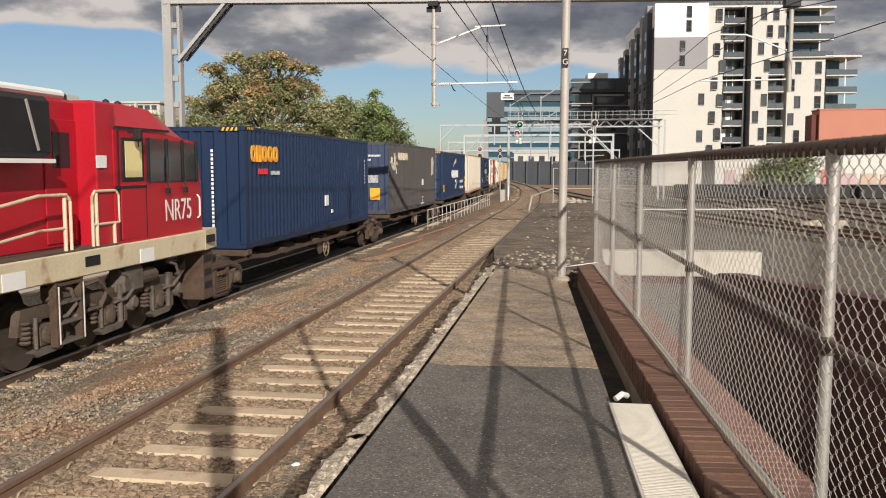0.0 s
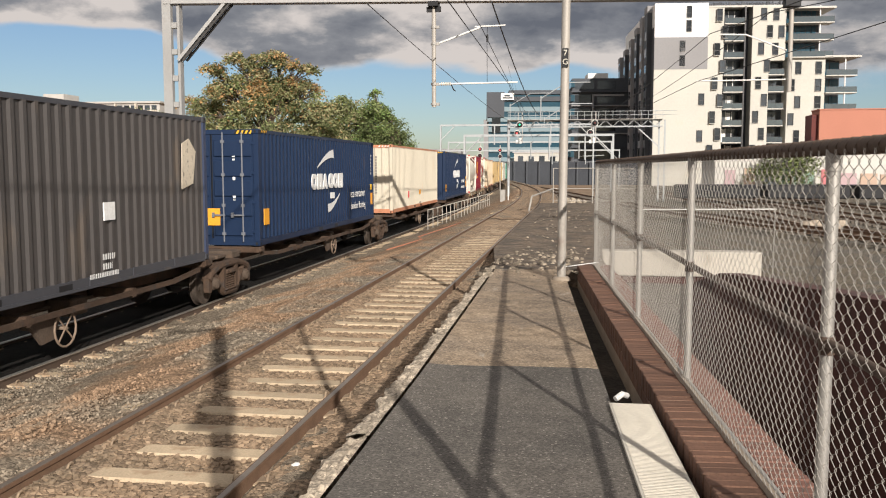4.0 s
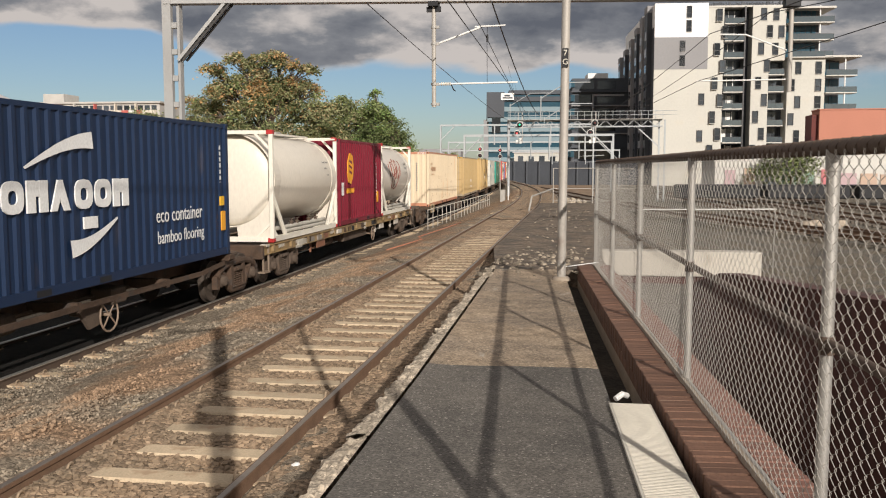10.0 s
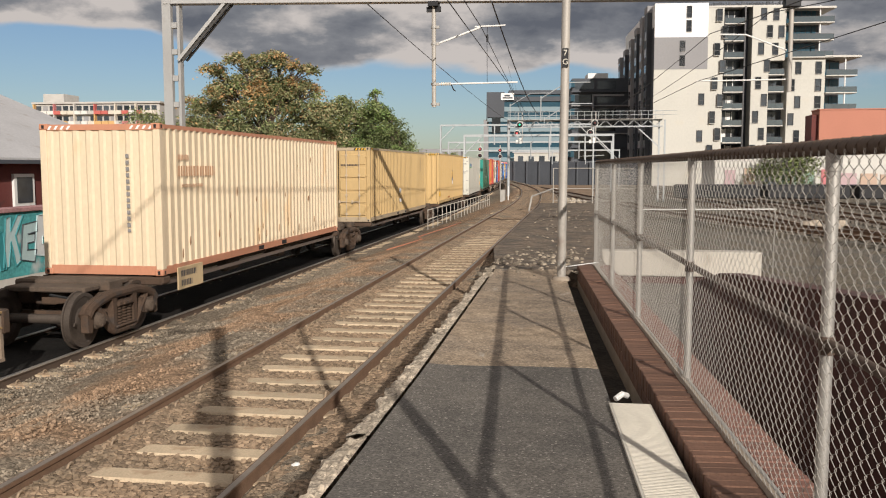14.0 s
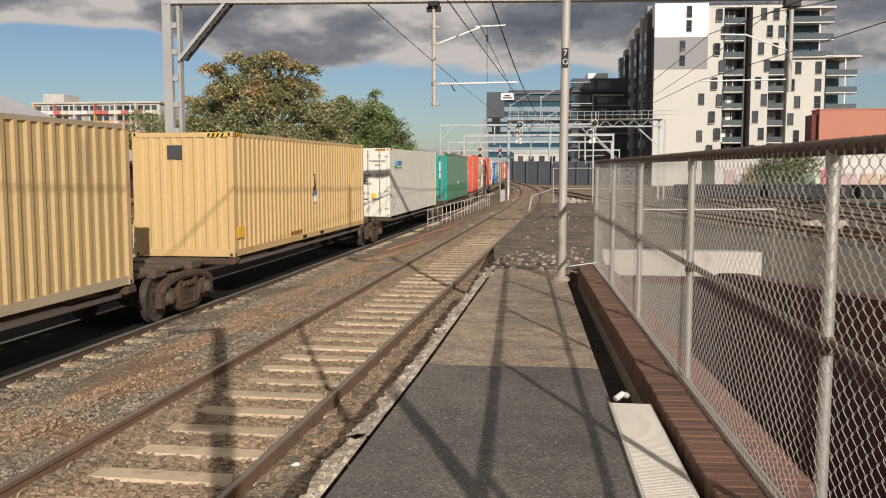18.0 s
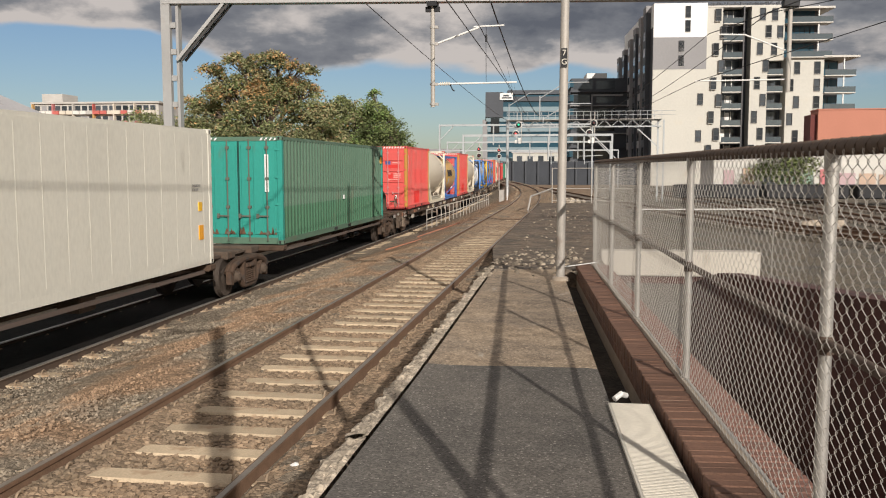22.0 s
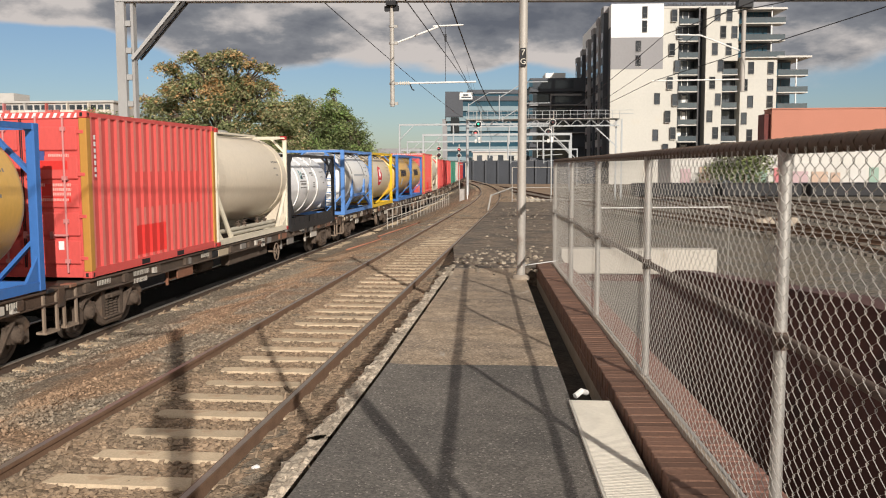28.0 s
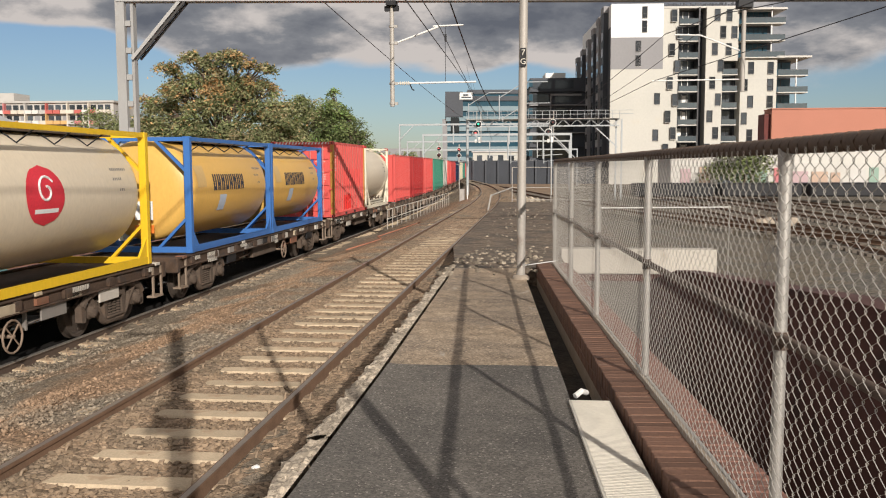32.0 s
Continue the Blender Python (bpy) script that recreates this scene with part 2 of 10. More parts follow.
def stone_bed(name, tones, size, bump=0.8, drift=False, single=False, spread=(0.55, 1.35)):
    """Packed stones: cells of their own tone with dark gaps between, in patches of two colours."""
    m = bpy.data.materials.new(name)
    m.use_nodes = True
    nt = m.node_tree
    N, L = nt.nodes, nt.links
    p = N["Principled BSDF"]
    p.inputs["Roughness"].default_value, p.inputs["Specular IOR Level"].default_value = 0.95, 0.2
    tc = N.new("ShaderNodeTexCoord")
    v, e, patch = N.new("ShaderNodeTexVoronoi"), N.new("ShaderNodeTexVoronoi"), N.new("ShaderNodeTexNoise")
    e.feature = "DISTANCE_TO_EDGE"
    for n in (v, e):
        n.inputs["Scale"].default_value = 1 / size
        L.new(tc.outputs["Object"], n.inputs["Vector"])
    patch.inputs["Scale"].default_value, patch.inputs["Detail"].default_value = 0.9, 6.0
    L.new(tc.outputs["Object"], patch.inputs["Vector"])
    r = N.new("ShaderNodeMapRange"); r.interpolation_type = "SMOOTHSTEP"
    r.inputs[1].default_value, r.inputs[2].default_value = 0.36, 0.58
    L.new(patch.outputs["Fac"], r.inputs[0])
    if drift:                            # brown dirt lies along the middle of the strip between the tracks
        ax, dist, lift = N.new("ShaderNodeSeparateXYZ"), N.new("ShaderNodeMath"), N.new("ShaderNodeMath")
        dist.operation, lift.operation = "ADD", "MULTIPLY_ADD"
        L.new(tc.outputs["Object"], ax.inputs[0]); L.new(ax.outputs[0], dist.inputs[0])
        dist.inputs[1].default_value = 5.75
        ab = N.new("ShaderNodeMath"); ab.operation = "ABSOLUTE"
        L.new(dist.outputs[0], ab.inputs[0]); L.new(ab.outputs[0], lift.inputs[0])
        lift.inputs[1].default_value = -0.16
        L.new(patch.outputs["Fac"], lift.inputs[2])
        add = N.new("ShaderNodeMath"); add.operation = "ADD"; add.inputs[1].default_value = 0.13
        L.new(lift.outputs[0], add.inputs[0]); L.new(add.outputs[0], r.inputs[0])
    two = N.new("ShaderNodeMixRGB")
    two.inputs[1].default_value, two.inputs[2].default_value = (*tones[0], 1), (*tones[1], 1)
    L.new(r.outputs[0], two.inputs[0])
    sep = N.new("ShaderNodeSeparateXYZ")
    L.new(v.outputs["Color"], sep.inputs[0])
    cell = N.new("ShaderNodeMapRange")
    cell.inputs[3].default_value, cell.inputs[4].default_value = 0.5, 1.5
    L.new(sep.outputs[0], cell.inputs[0])
    if single:                           # each stone has one tone of its own
        isl, power = N.new("ShaderNodeNewGeometry"), N.new("ShaderNodeMath")
        power.operation = "POWER"; power.inputs[1].default_value = 1.6
        L.new(isl.outputs["Random Per Island"], power.inputs[0]); L.new(power.outputs[0], cell.inputs[0])
        cell.inputs[3].default_value, cell.inputs[4].default_value = spread
    gap = N.new("ShaderNodeMapRange")
    gap.inputs[1].default_value, gap.inputs[2].default_value, gap.inputs[3].default_value, gap.inputs[4].default_value = 0.0, 0.16, 1.0 if single else 0.65, 1.0
    L.new(e.outputs["Distance"], gap.inputs[0])
    k = N.new("ShaderNodeMath"); k.operation = "MULTIPLY"
    L.new(cell.outputs[0], k.inputs[0]); L.new(gap.outputs[0], k.inputs[1])
    sc = N.new("ShaderNodeVectorMath"); sc.operation = "SCALE"
    L.new(two.outputs[0], sc.inputs[0]); L.new(k.outputs[0], sc.inputs["Scale"])
    L.new(sc.outputs[0], p.inputs["Base Color"])
    h = N.new("ShaderNodeMath"); h.operation = "ADD"
    L.new(sep.outputs[1], h.inputs[0]); L.new(gap.outputs[0], h.inputs[1])
    b = N.new("ShaderNodeBump")
    b.inputs["Strength"].default_value, b.inputs["Distance"].default_value = bump, size * 0.5
    L.new(h.outputs[0], b.inputs["Height"]); L.new(b.outputs[0], p.inputs["Normal"])
    return m


M["ballast"] = stone_bed("ballast_bed", ((0.262, 0.214, 0.158), (0.325, 0.218, 0.138)), 0.032, drift=True)
M["ballast_brown"] = stone_bed("brown_ballast_bed", ((0.30, 0.225, 0.155), (0.37, 0.265, 0.175)), 0.045)
M["stone"] = stone_bed("loose_stones", ((0.292, 0.245, 0.187), (0.345, 0.234, 0.152)), 0.03, 0.3, drift=True, single=True)
M["clod"] = stone_bed("brown_clods", ((0.275, 0.21, 0.145), (0.335, 0.245, 0.165)), 0.05, 0.4, single=True, spread=(0.68, 1.15))
M["ballast_yard"] = stone_bed("yard_ballast_bed", ((0.165, 0.15, 0.128), (0.19, 0.16, 0.12)), 0.06)
# tones near black to stand in for the shade beneath the train
M["ballast_shade"] = stone_bed("shade_ballast_bed", ((0.012, 0.011, 0.010), (0.020, 0.017, 0.015)), 0.040)
M["balustrade"] = mat("balcony_glass", (0.075, 0.095, 0.105), 0.12, 0, 0.2, 0.5, 5, 0.05, 0.002, spec=0.6)
M["office_band"] = mat("office_band", (0.20, 0.27, 0.30), 0.6, 0, 0.1, 0.2, 3, 0.1, 0.01)
M["yard_sleeper"] = mat("dark_sleepers", (0.13, 0.11, 0.09), 0.95, 0, 0.3, 2, 20, 0.3, 0.01)
M["wall_dark"] = mat("dark_blue_wall", (0.05, 0.055, 0.065), 0.8, 0, 0.3, 0.3, 4, 0.2, 0.01)
M["rail_dull"] = mat("dull_rail_head", (0.14, 0.105, 0.08), 0.6, 0.4, 0.25, 3, 40, 0.1, 0.001)
M["flat_grey"] = mat("weathered_flats", (0.46, 0.44, 0.41), 0.85, 0, 0.2, 0.3, 5)


def worn_paving(name, tones, scuff, amount, grain, bump=0.5, patchy=0.22, spots=0.70, specks=0.0):
    """Old paving: two tones in broad patches, exposed grit, pale scuffs and dark spots."""
    m = bpy.data.materials.new(name)
    m.use_nodes = True
    nt = m.node_tree
    N, L = nt.nodes, nt.links
    p = N["Principled BSDF"]
    p.inputs["Roughness"].default_value, p.inputs["Specular IOR Level"].default_value = 0.93, 0.25
    tc = N.new("ShaderNodeTexCoord")

    def tex(scale, detail, rough=0.55, stretch=(1, 1, 1)):
        mp, n = N.new("ShaderNodeMapping"), N.new("ShaderNodeTexNoise")
        mp.inputs["Scale"].default_value = stretch
        n.inputs["Scale"].default_value, n.inputs["Detail"].default_value, n.inputs["Roughness"].default_value = scale, detail, rough
        L.new(tc.outputs["Object"], mp.inputs[0]); L.new(mp.outputs[0], n.inputs["Vector"])
        return n.outputs["Fac"]

    def ramp(src, a, b, lo, hi):
        r = N.new("ShaderNodeMapRange"); r.interpolation_type = "SMOOTHSTEP"
        for k, v in enumerate((a, b, lo, hi)):
            r.inputs[k + 1].default_value = v
        L.new(src, r.inputs[0])
        return r.outputs[0]

    def blend(fac, a, b):
        x = N.new("ShaderNodeMixRGB")
        L.new(fac, x.inputs[0])
        for k, v in ((1, a), (2, b)):
            if isinstance(v, tuple):
                x.inputs[k].default_value = (*v, 1)
            else:
                L.new(v, x.inputs[k])
        return x.outputs[0]
    col = blend(ramp(tex(1.1, 5), 0.40, 0.60, 0, 1), tones[0], tones[1])
    v = N.new("ShaderNodeTexVoronoi")
    v.inputs["Scale"].default_value = 1 / grain
    L.new(tc.outputs["Object"], v.inputs["Vector"])
    sep = N.new("ShaderNodeSeparateXYZ")
    L.new(v.outputs["Color"], sep.inputs[0])
    grit = ramp(sep.outputs[0], 0.0, 1.0, 0.72, 1.28)
    wear = ramp(tex(6.0, 6), 0.3, 0.7, 1 - patchy, 1 + patchy)
    k = N.new("ShaderNodeMath"); k.operation = "MULTIPLY"
    L.new(grit, k.inputs[0]); L.new(wear, k.inputs[1])
    sc = N.new("ShaderNodeVectorMath"); sc.operation = "SCALE"
    L.new(col, sc.inputs[0]); L.new(k.outputs[0], sc.inputs["Scale"])
    col = blend(ramp(tex(3.2, 9, 0.68, (1.6, 0.7, 1)), 0.66 - amount * 0.2, 0.80 - amount * 0.2, 0, 0.75), sc.outputs[0], scuff)
    col = blend(ramp(tex(9.0 if spots > 0.65 else 26.0, 6, 0.6), spots, spots + 0.06, 0, 0.7), col, tuple(c * 0.35 for c in tones[1]))
    if specks:
        col = blend(ramp(sep.outputs[2], 0.975 - specks, 0.985 - specks, 0, 0.65), col, tuple(min(0.8, c * 2.6) for c in tones[1]))
    L.new(col, p.inputs["Base Color"])
    h = N.new("ShaderNodeMath"); h.operation = "ADD"
    L.new(sep.outputs[1], h.inputs[0]); L.new(tex(22.0, 5), h.inputs[1])
    b = N.new("ShaderNodeBump")
    b.inputs["Strength"].default_value, b.inputs["Distance"].default_value = bump, grain * 0.5
    L.new(h.outputs[0], b.inputs["Height"]); L.new(b.outputs[0], p.inputs["Normal"])
    return m


M["asphalt"] = worn_paving("asphalt_grain", ((0.132, 0.121, 0.107), (0.158, 0.143, 0.124)), (0.27, 0.25, 0.22), 0.12, 0.011, 0.8, 0.10, 0.74, 0.012)
M["asphalt_old"] = worn_paving("worn_asphalt_grain", ((0.37, 0.285, 0.20), (0.27, 0.215, 0.16)), (0.50, 0.45, 0.38), 0.36, 0.015, 0.9, 0.2, 0.66, 0.02)
M["coping"] = worn_paving("broken_coping", ((0.52, 0.44, 0.34), (0.40, 0.34, 0.265)), (0.66, 0.60, 0.50), 0.4, 0.022, 1.0, 0.35, 0.56)
# drain dirt darkened to carry the shade that the kerb throws on it
M["drain_shade_dirt"] = worn_paving("shade_dark_drain_dirt", ((0.055, 0.045, 0.036), (0.04, 0.034, 0.028)), (0.11, 0.10, 0.085), 0.3, 0.03, 1.0)
M["rubble_apron"] = worn_paving("dirty_apron", ((0.20, 0.155, 0.115), (0.125, 0.105, 0.085)), (0.38, 0.34, 0.28), 0.42, 0.05, 1.0)


# ------------------------------------------------------------------ mesh building
class Geo:
    """Collects faces; becomes one mesh."""
    def __init__(self):
        self.v, self.f, self.smooth = [], [], False

    def add(self, verts, faces):
        n = len(self.v)
        self.v += [tuple(p) for p in verts]
        self.f += [tuple(n + i for i in f) for f in faces]
        return self

    def box(self, a, b, bev=0.0):
        (x0, y0, z0), (x1, y1, z1) = a, b
        if not bev:
            return self.add([(x0, y0, z0), (x1, y0, z0), (x1, y1, z0), (x0, y1, z0), (x0, y0, z1), (x1, y0, z1), (x1, y1, z1), (x0, y1, z1)],
                            [(0, 3, 2, 1), (4, 5, 6, 7), (0, 1, 5, 4), (1, 2, 6, 5), (2, 3, 7, 6), (3, 0, 4, 7)])
        s = bev
        ring = [(x0 + s, y0), (x1 - s, y0), (x1, y0 + s), (x1, y1 - s), (x1 - s, y1), (x0 + s, y1), (x0, y1 - s), (x0, y0 + s)]
        inner = [(x0 + s, y0 + s), (x1 - s, y0 + s), (x1 - s, y0 + s), (x1 - s, y1 - s), (x1 - s, y1 - s), (x0 + s, y1 - s), (x0 + s, y1 - s), (x0 + s, y0 + s)]
        vs = [(*p, z0 + s) for p in ring] + [(*p, z1 - s) for p in ring] + [(*p, z1) for p in inner] + [(*p, z0) for p in inner]
        fs = [(i, (i + 1) % 8, 8 + (i + 1) % 8, 8 + i) for i in range(8)] + [(8 + i, 8 + (i + 1) % 8, 16 + (i + 1) % 8, 16 + i) for i in range(8)]
        fs += [((i + 1) % 8, i, 24 + i, 24 + (i + 1) % 8) for i in range(8)]
        fs += [(16, 17, 19, 21), (24, 29, 27, 25)]
        return self.add(vs, fs)

    def bar(self, p, q, w, h, up=(0, 0, 1)):
        p, q = Vector(p), Vector(q)
        d = (q - p).normalized()
        s = d.cross(Vector(up))
        s = s.normalized() if s.length > 1e-4 else Vector((1, 0, 0))
        t = s.cross(d)
        o = [s * (w / 2 * i) + t * (h / 2 * j) for i, j in ((-1, -1), (1, -1), (1, 1), (-1, 1))]
        return self.add([p + k for k in o] + [q + k for k in o], [(0, 1, 5, 4), (1, 2, 6, 5), (2, 3, 7, 6), (3, 0, 4, 7), (3, 2, 1, 0), (4, 5, 6, 7)])

    def tube(self, p, q, r, n=8, r2=None, caps=True):
        p, q = Vector(p), Vector(q)
        d = (q - p).normalized()
        s = d.orthogonal().normalized()
        t = d.cross(s)
        r2 = r if r2 is None else r2
        ring = [(s * math.cos(a) + t * math.sin(a)) for a in (2 * math.pi * i / n for i in range(n))]
        vs = [p + k * r for k in ring] + [q + k * r2 for k in ring]
        fs = [(i, (i + 1) % n, n + (i + 1) % n, n + i) for i in range(n)]
        if caps:
            fs += [tuple(range(n - 1, -1, -1)), tuple(range(n, 2 * n))]
        return self.add(vs, fs)

    def path(self, pts, r, n=6):
        pts = [Vector(p) for p in pts]
        vs, fs, s = [], [], None
        for i, p in enumerate(pts):
            d = (pts[min(len(pts) - 1, i + 1)] - pts[max(0, i - 1)]).normalized()
            s = d.orthogonal().normalized() if s is None else (s - d * s.dot(d)).normalized()
            t = d.cross(s)
            vs += [p + (s * math.cos(2 * math.pi * j / n) + t * math.sin(2 * math.pi * j / n)) * r for j in range(n)]
        for i in range(len(pts) - 1):
            fs += [(i * n + j, i * n + (j + 1) % n, (i + 1) * n + (j + 1) % n, (i + 1) * n + j) for j in range(n)]
        k = (len(pts) - 1) * n
        fs += [tuple(range(n - 1, -1, -1)), tuple(range(k, k + n))]
        return self.add(vs, fs)

    def lathe(self, origin, axis, prof, n=20, caps=True):
        """prof: (distance along axis, radius) pairs."""
        o, d = Vector(origin), Vector(axis).normalized()
        s = d.orthogonal().normalized()
        t = d.cross(s)
        vs, fs = [], []
        for a, r in prof:
            vs += [o + d * a + (s * math.cos(2 * math.pi * i / n) + t * math.sin(2 * math.pi * i / n)) * r for i in range(n)]
        for k in range(len(prof) - 1):
            fs += [(k * n + i, k * n + (i + 1) % n, (k + 1) * n + (i + 1) % n, (k + 1) * n + i) for i in range(n)]
        if caps and prof[0][1] > 1e-6:
            fs.append(tuple(range(n - 1, -1, -1)))
        if caps and prof[-1][1] > 1e-6:
            k = (len(prof) - 1) * n
            fs.append(tuple(range(k, k + n)))
        return self.add(vs, fs)

    def prism(self, poly, m, depth):
        """A polygon in the xy plane of the pose m, made thick along its z."""
        n = len(poly)
        vs = [m @ Vector((x, y, 0)) for x, y in poly] + [m @ Vector((x, y, depth)) for x, y in poly]
        fs = [(i, (i + 1) % n, n + (i + 1) % n, n + i) for i in range(n)] + [tuple(range(n - 1, -1, -1)), tuple(range(n, 2 * n))]
        return self.add(vs, fs)

    def sweep(self, pts, prof):
        """A closed (offset, height) profile carried along a line of points in plan."""
        k, vs, fs = len(prof), [], []
        for i, p in enumerate(pts):
            a, b = Vector(pts[max(0, i - 1)]), Vector(pts[min(len(pts) - 1, i + 1)])
            d = (b - a).normalized()
            s = Vector((d.y, -d.x, 0)).normalized()
            vs += [Vector(p) + s * o + Vector((0, 0, h)) for o, h in prof]
        for i in range(len(pts) - 1):
            fs += [(i * k + j, i * k + (j + 1) % k, (i + 1) * k + (j + 1) % k, (i + 1) * k + j) for j in range(k)]
        fs += [tuple(range(k - 1, -1, -1)), tuple((len(pts) - 1) * k + j for j in range(k))]
        return self.add(vs, fs)

    def mesh(self, name, material):
        me = bpy.data.meshes.new(name)
        me.from_pydata(self.v, [], self.f)
        if self.smooth:
            me.shade_smooth()
            me.set_sharp_from_angle(angle=radians(38))
        me.materials.append(M[material] if isinstance(material, str) else material)
        me.validate()
        bm = bmesh.new()
        bm.from_mesh(me)
        bmesh.ops.recalc_face_normals(bm, faces=bm.faces)
        bm.to_mesh(me)
        bm.free()
        return me


def part(name, geo, material, parent, label="", m=None):
    ob = new(name, geo.mesh(name, material) if isinstance(geo, Geo) else geo)
    ob.parent = parent
    if m is not None:
        ob.matrix_basis = m
    if label:
        ob["label"] = label
    return ob


def thing(name, label, category, group="", kind="", m=None):
    ob = new(name)
    ob.empty_display_size = 0.2
    if m is not None:
        ob.matrix_basis = m
    return tagged(ob, label, category, group, kind)


def solid(name, geo, material, label, category="", group="", kind=""):
    return tagged(new(name, geo.mesh(name, material)), label, category, group, kind)


def lettering(text, size, material, parent, m, label="", extrude=0.002, squeeze=1.0):
    cu = bpy.data.curves.new("lettering", "FONT")
    cu.body, cu.size, cu.extrude, cu.align_x, cu.align_y = text, size, extrude, "CENTER", "CENTER"
    cu.materials.append(M[material] if isinstance(material, str) else material)
    ob = new("lettering", cu)
    ob.parent = parent
    ob.matrix_basis = m @ Matrix.Diagonal((squeeze, 1, 1, 1))
    if label:
        ob["label"] = label
    return ob


# ------------------------------------------------------------------ the lines of the two tracks
SPEED = 7.5
RAIL_N, RAIL_T, DECK_T = 0.0, -0.69, -0.637          # heights of the rail tops


def xn(y):
    """Centre of the near track."""
    return -3.306 - 0.0009 * max(0, min(y, 125) - 48) ** 2 - (0.139 * (y - 125) if y > 125 else 0)


def xt(y):
    """Centre of the track that the train runs on."""
    x = -7.72 - 1.22 - 0.00010 * max(0, 30 - y) ** 2
    k = max(0, min(y, 80) - 40)
    return x - 0.00065 * k * k - (0.052 * (y - 80) if y > 80 else 0)


S_GRID = [-120.0]
Y_GRID = [-120.0]
while Y_GRID[-1] < 420:
    a, b = Y_GRID[-1], Y_GRID[-1] + 1.0
    S_GRID.append(S_GRID[-1] + math.hypot(1.0, xt(b) - xt(a)))
    Y_GRID.append(b)
S_OFF = float(np.interp(20.0, Y_GRID, S_GRID)) - 20.0


def on_track(s):
    y = float(np.interp(s + S_OFF, S_GRID, Y_GRID))
    return Vector((xt(y), y, DECK_T))


def vehicle_pose(s_front, length):
    """Pose of a rigid vehicle whose ends lie over the track: origin at its front end, y towards its rear."""
    a, b = on_track(s_front), on_track(s_front + length)
    d = b - a
    return Matrix.Translation(a) @ Matrix.Rotation(math.atan2(-d.x, d.y), 4, "Z")


MOVERS = []                            # (thing, front end at 0 s, length)
ROLLERS = []                           # (wheelset, its place in its vehicle, distance along the track at 0 s)


# ------------------------------------------------------------------ ground, platform, tracks
def fx(y):
    """The line of the fence and the brick kerb under it."""
    return 1.185 - 0.0675 * y


def drain_x(y):
    """The line from which the drain and its cover are set out."""
    return 1.31 - 0.066 * y


def ko(y):
    """How far the kerb, drain and cover plate bear away from the fence towards the viewpoint."""
    return 0.085 * max(0.0, 15 - y) / 11


def ground_height(x, y):
    a, b = xn(y), xt(y)
    if abs(x - a) < 0.80:
        heap = min(1, max(0, (a - 0.30 - x) / 0.35))
        return -0.152 + 0.030 * min(1, max(0, (y - 14) / 30)) + 0.052 * heap * heap * (3 - 2 * heap)
    if x > a - 1.75:
        if x > a:                       # scooped out beside the rail, heaped towards the platform
            k = min(1, max(0, (x - a - 0.93) / 0.32))
            return -0.128 + 0.022 * k * k * (3 - 2 * k) - 0.10 * max(0, x - a - 1.3)
        return -0.106
    if x > b + 1.55:
        k = (a - 1.75 - x) / ((a - 1.75) - (b + 1.55))
        return -0.15 - 0.65 * min(1, max(0, k)) ** 0.8
    if x > b - 2.0:
        return -0.90 if x < b + 0.78 else (-0.825 if x < b + 1.15 else -0.80)
    return -0.80 - 0.12 * min(1, (b - 2.0 - x) / 2)


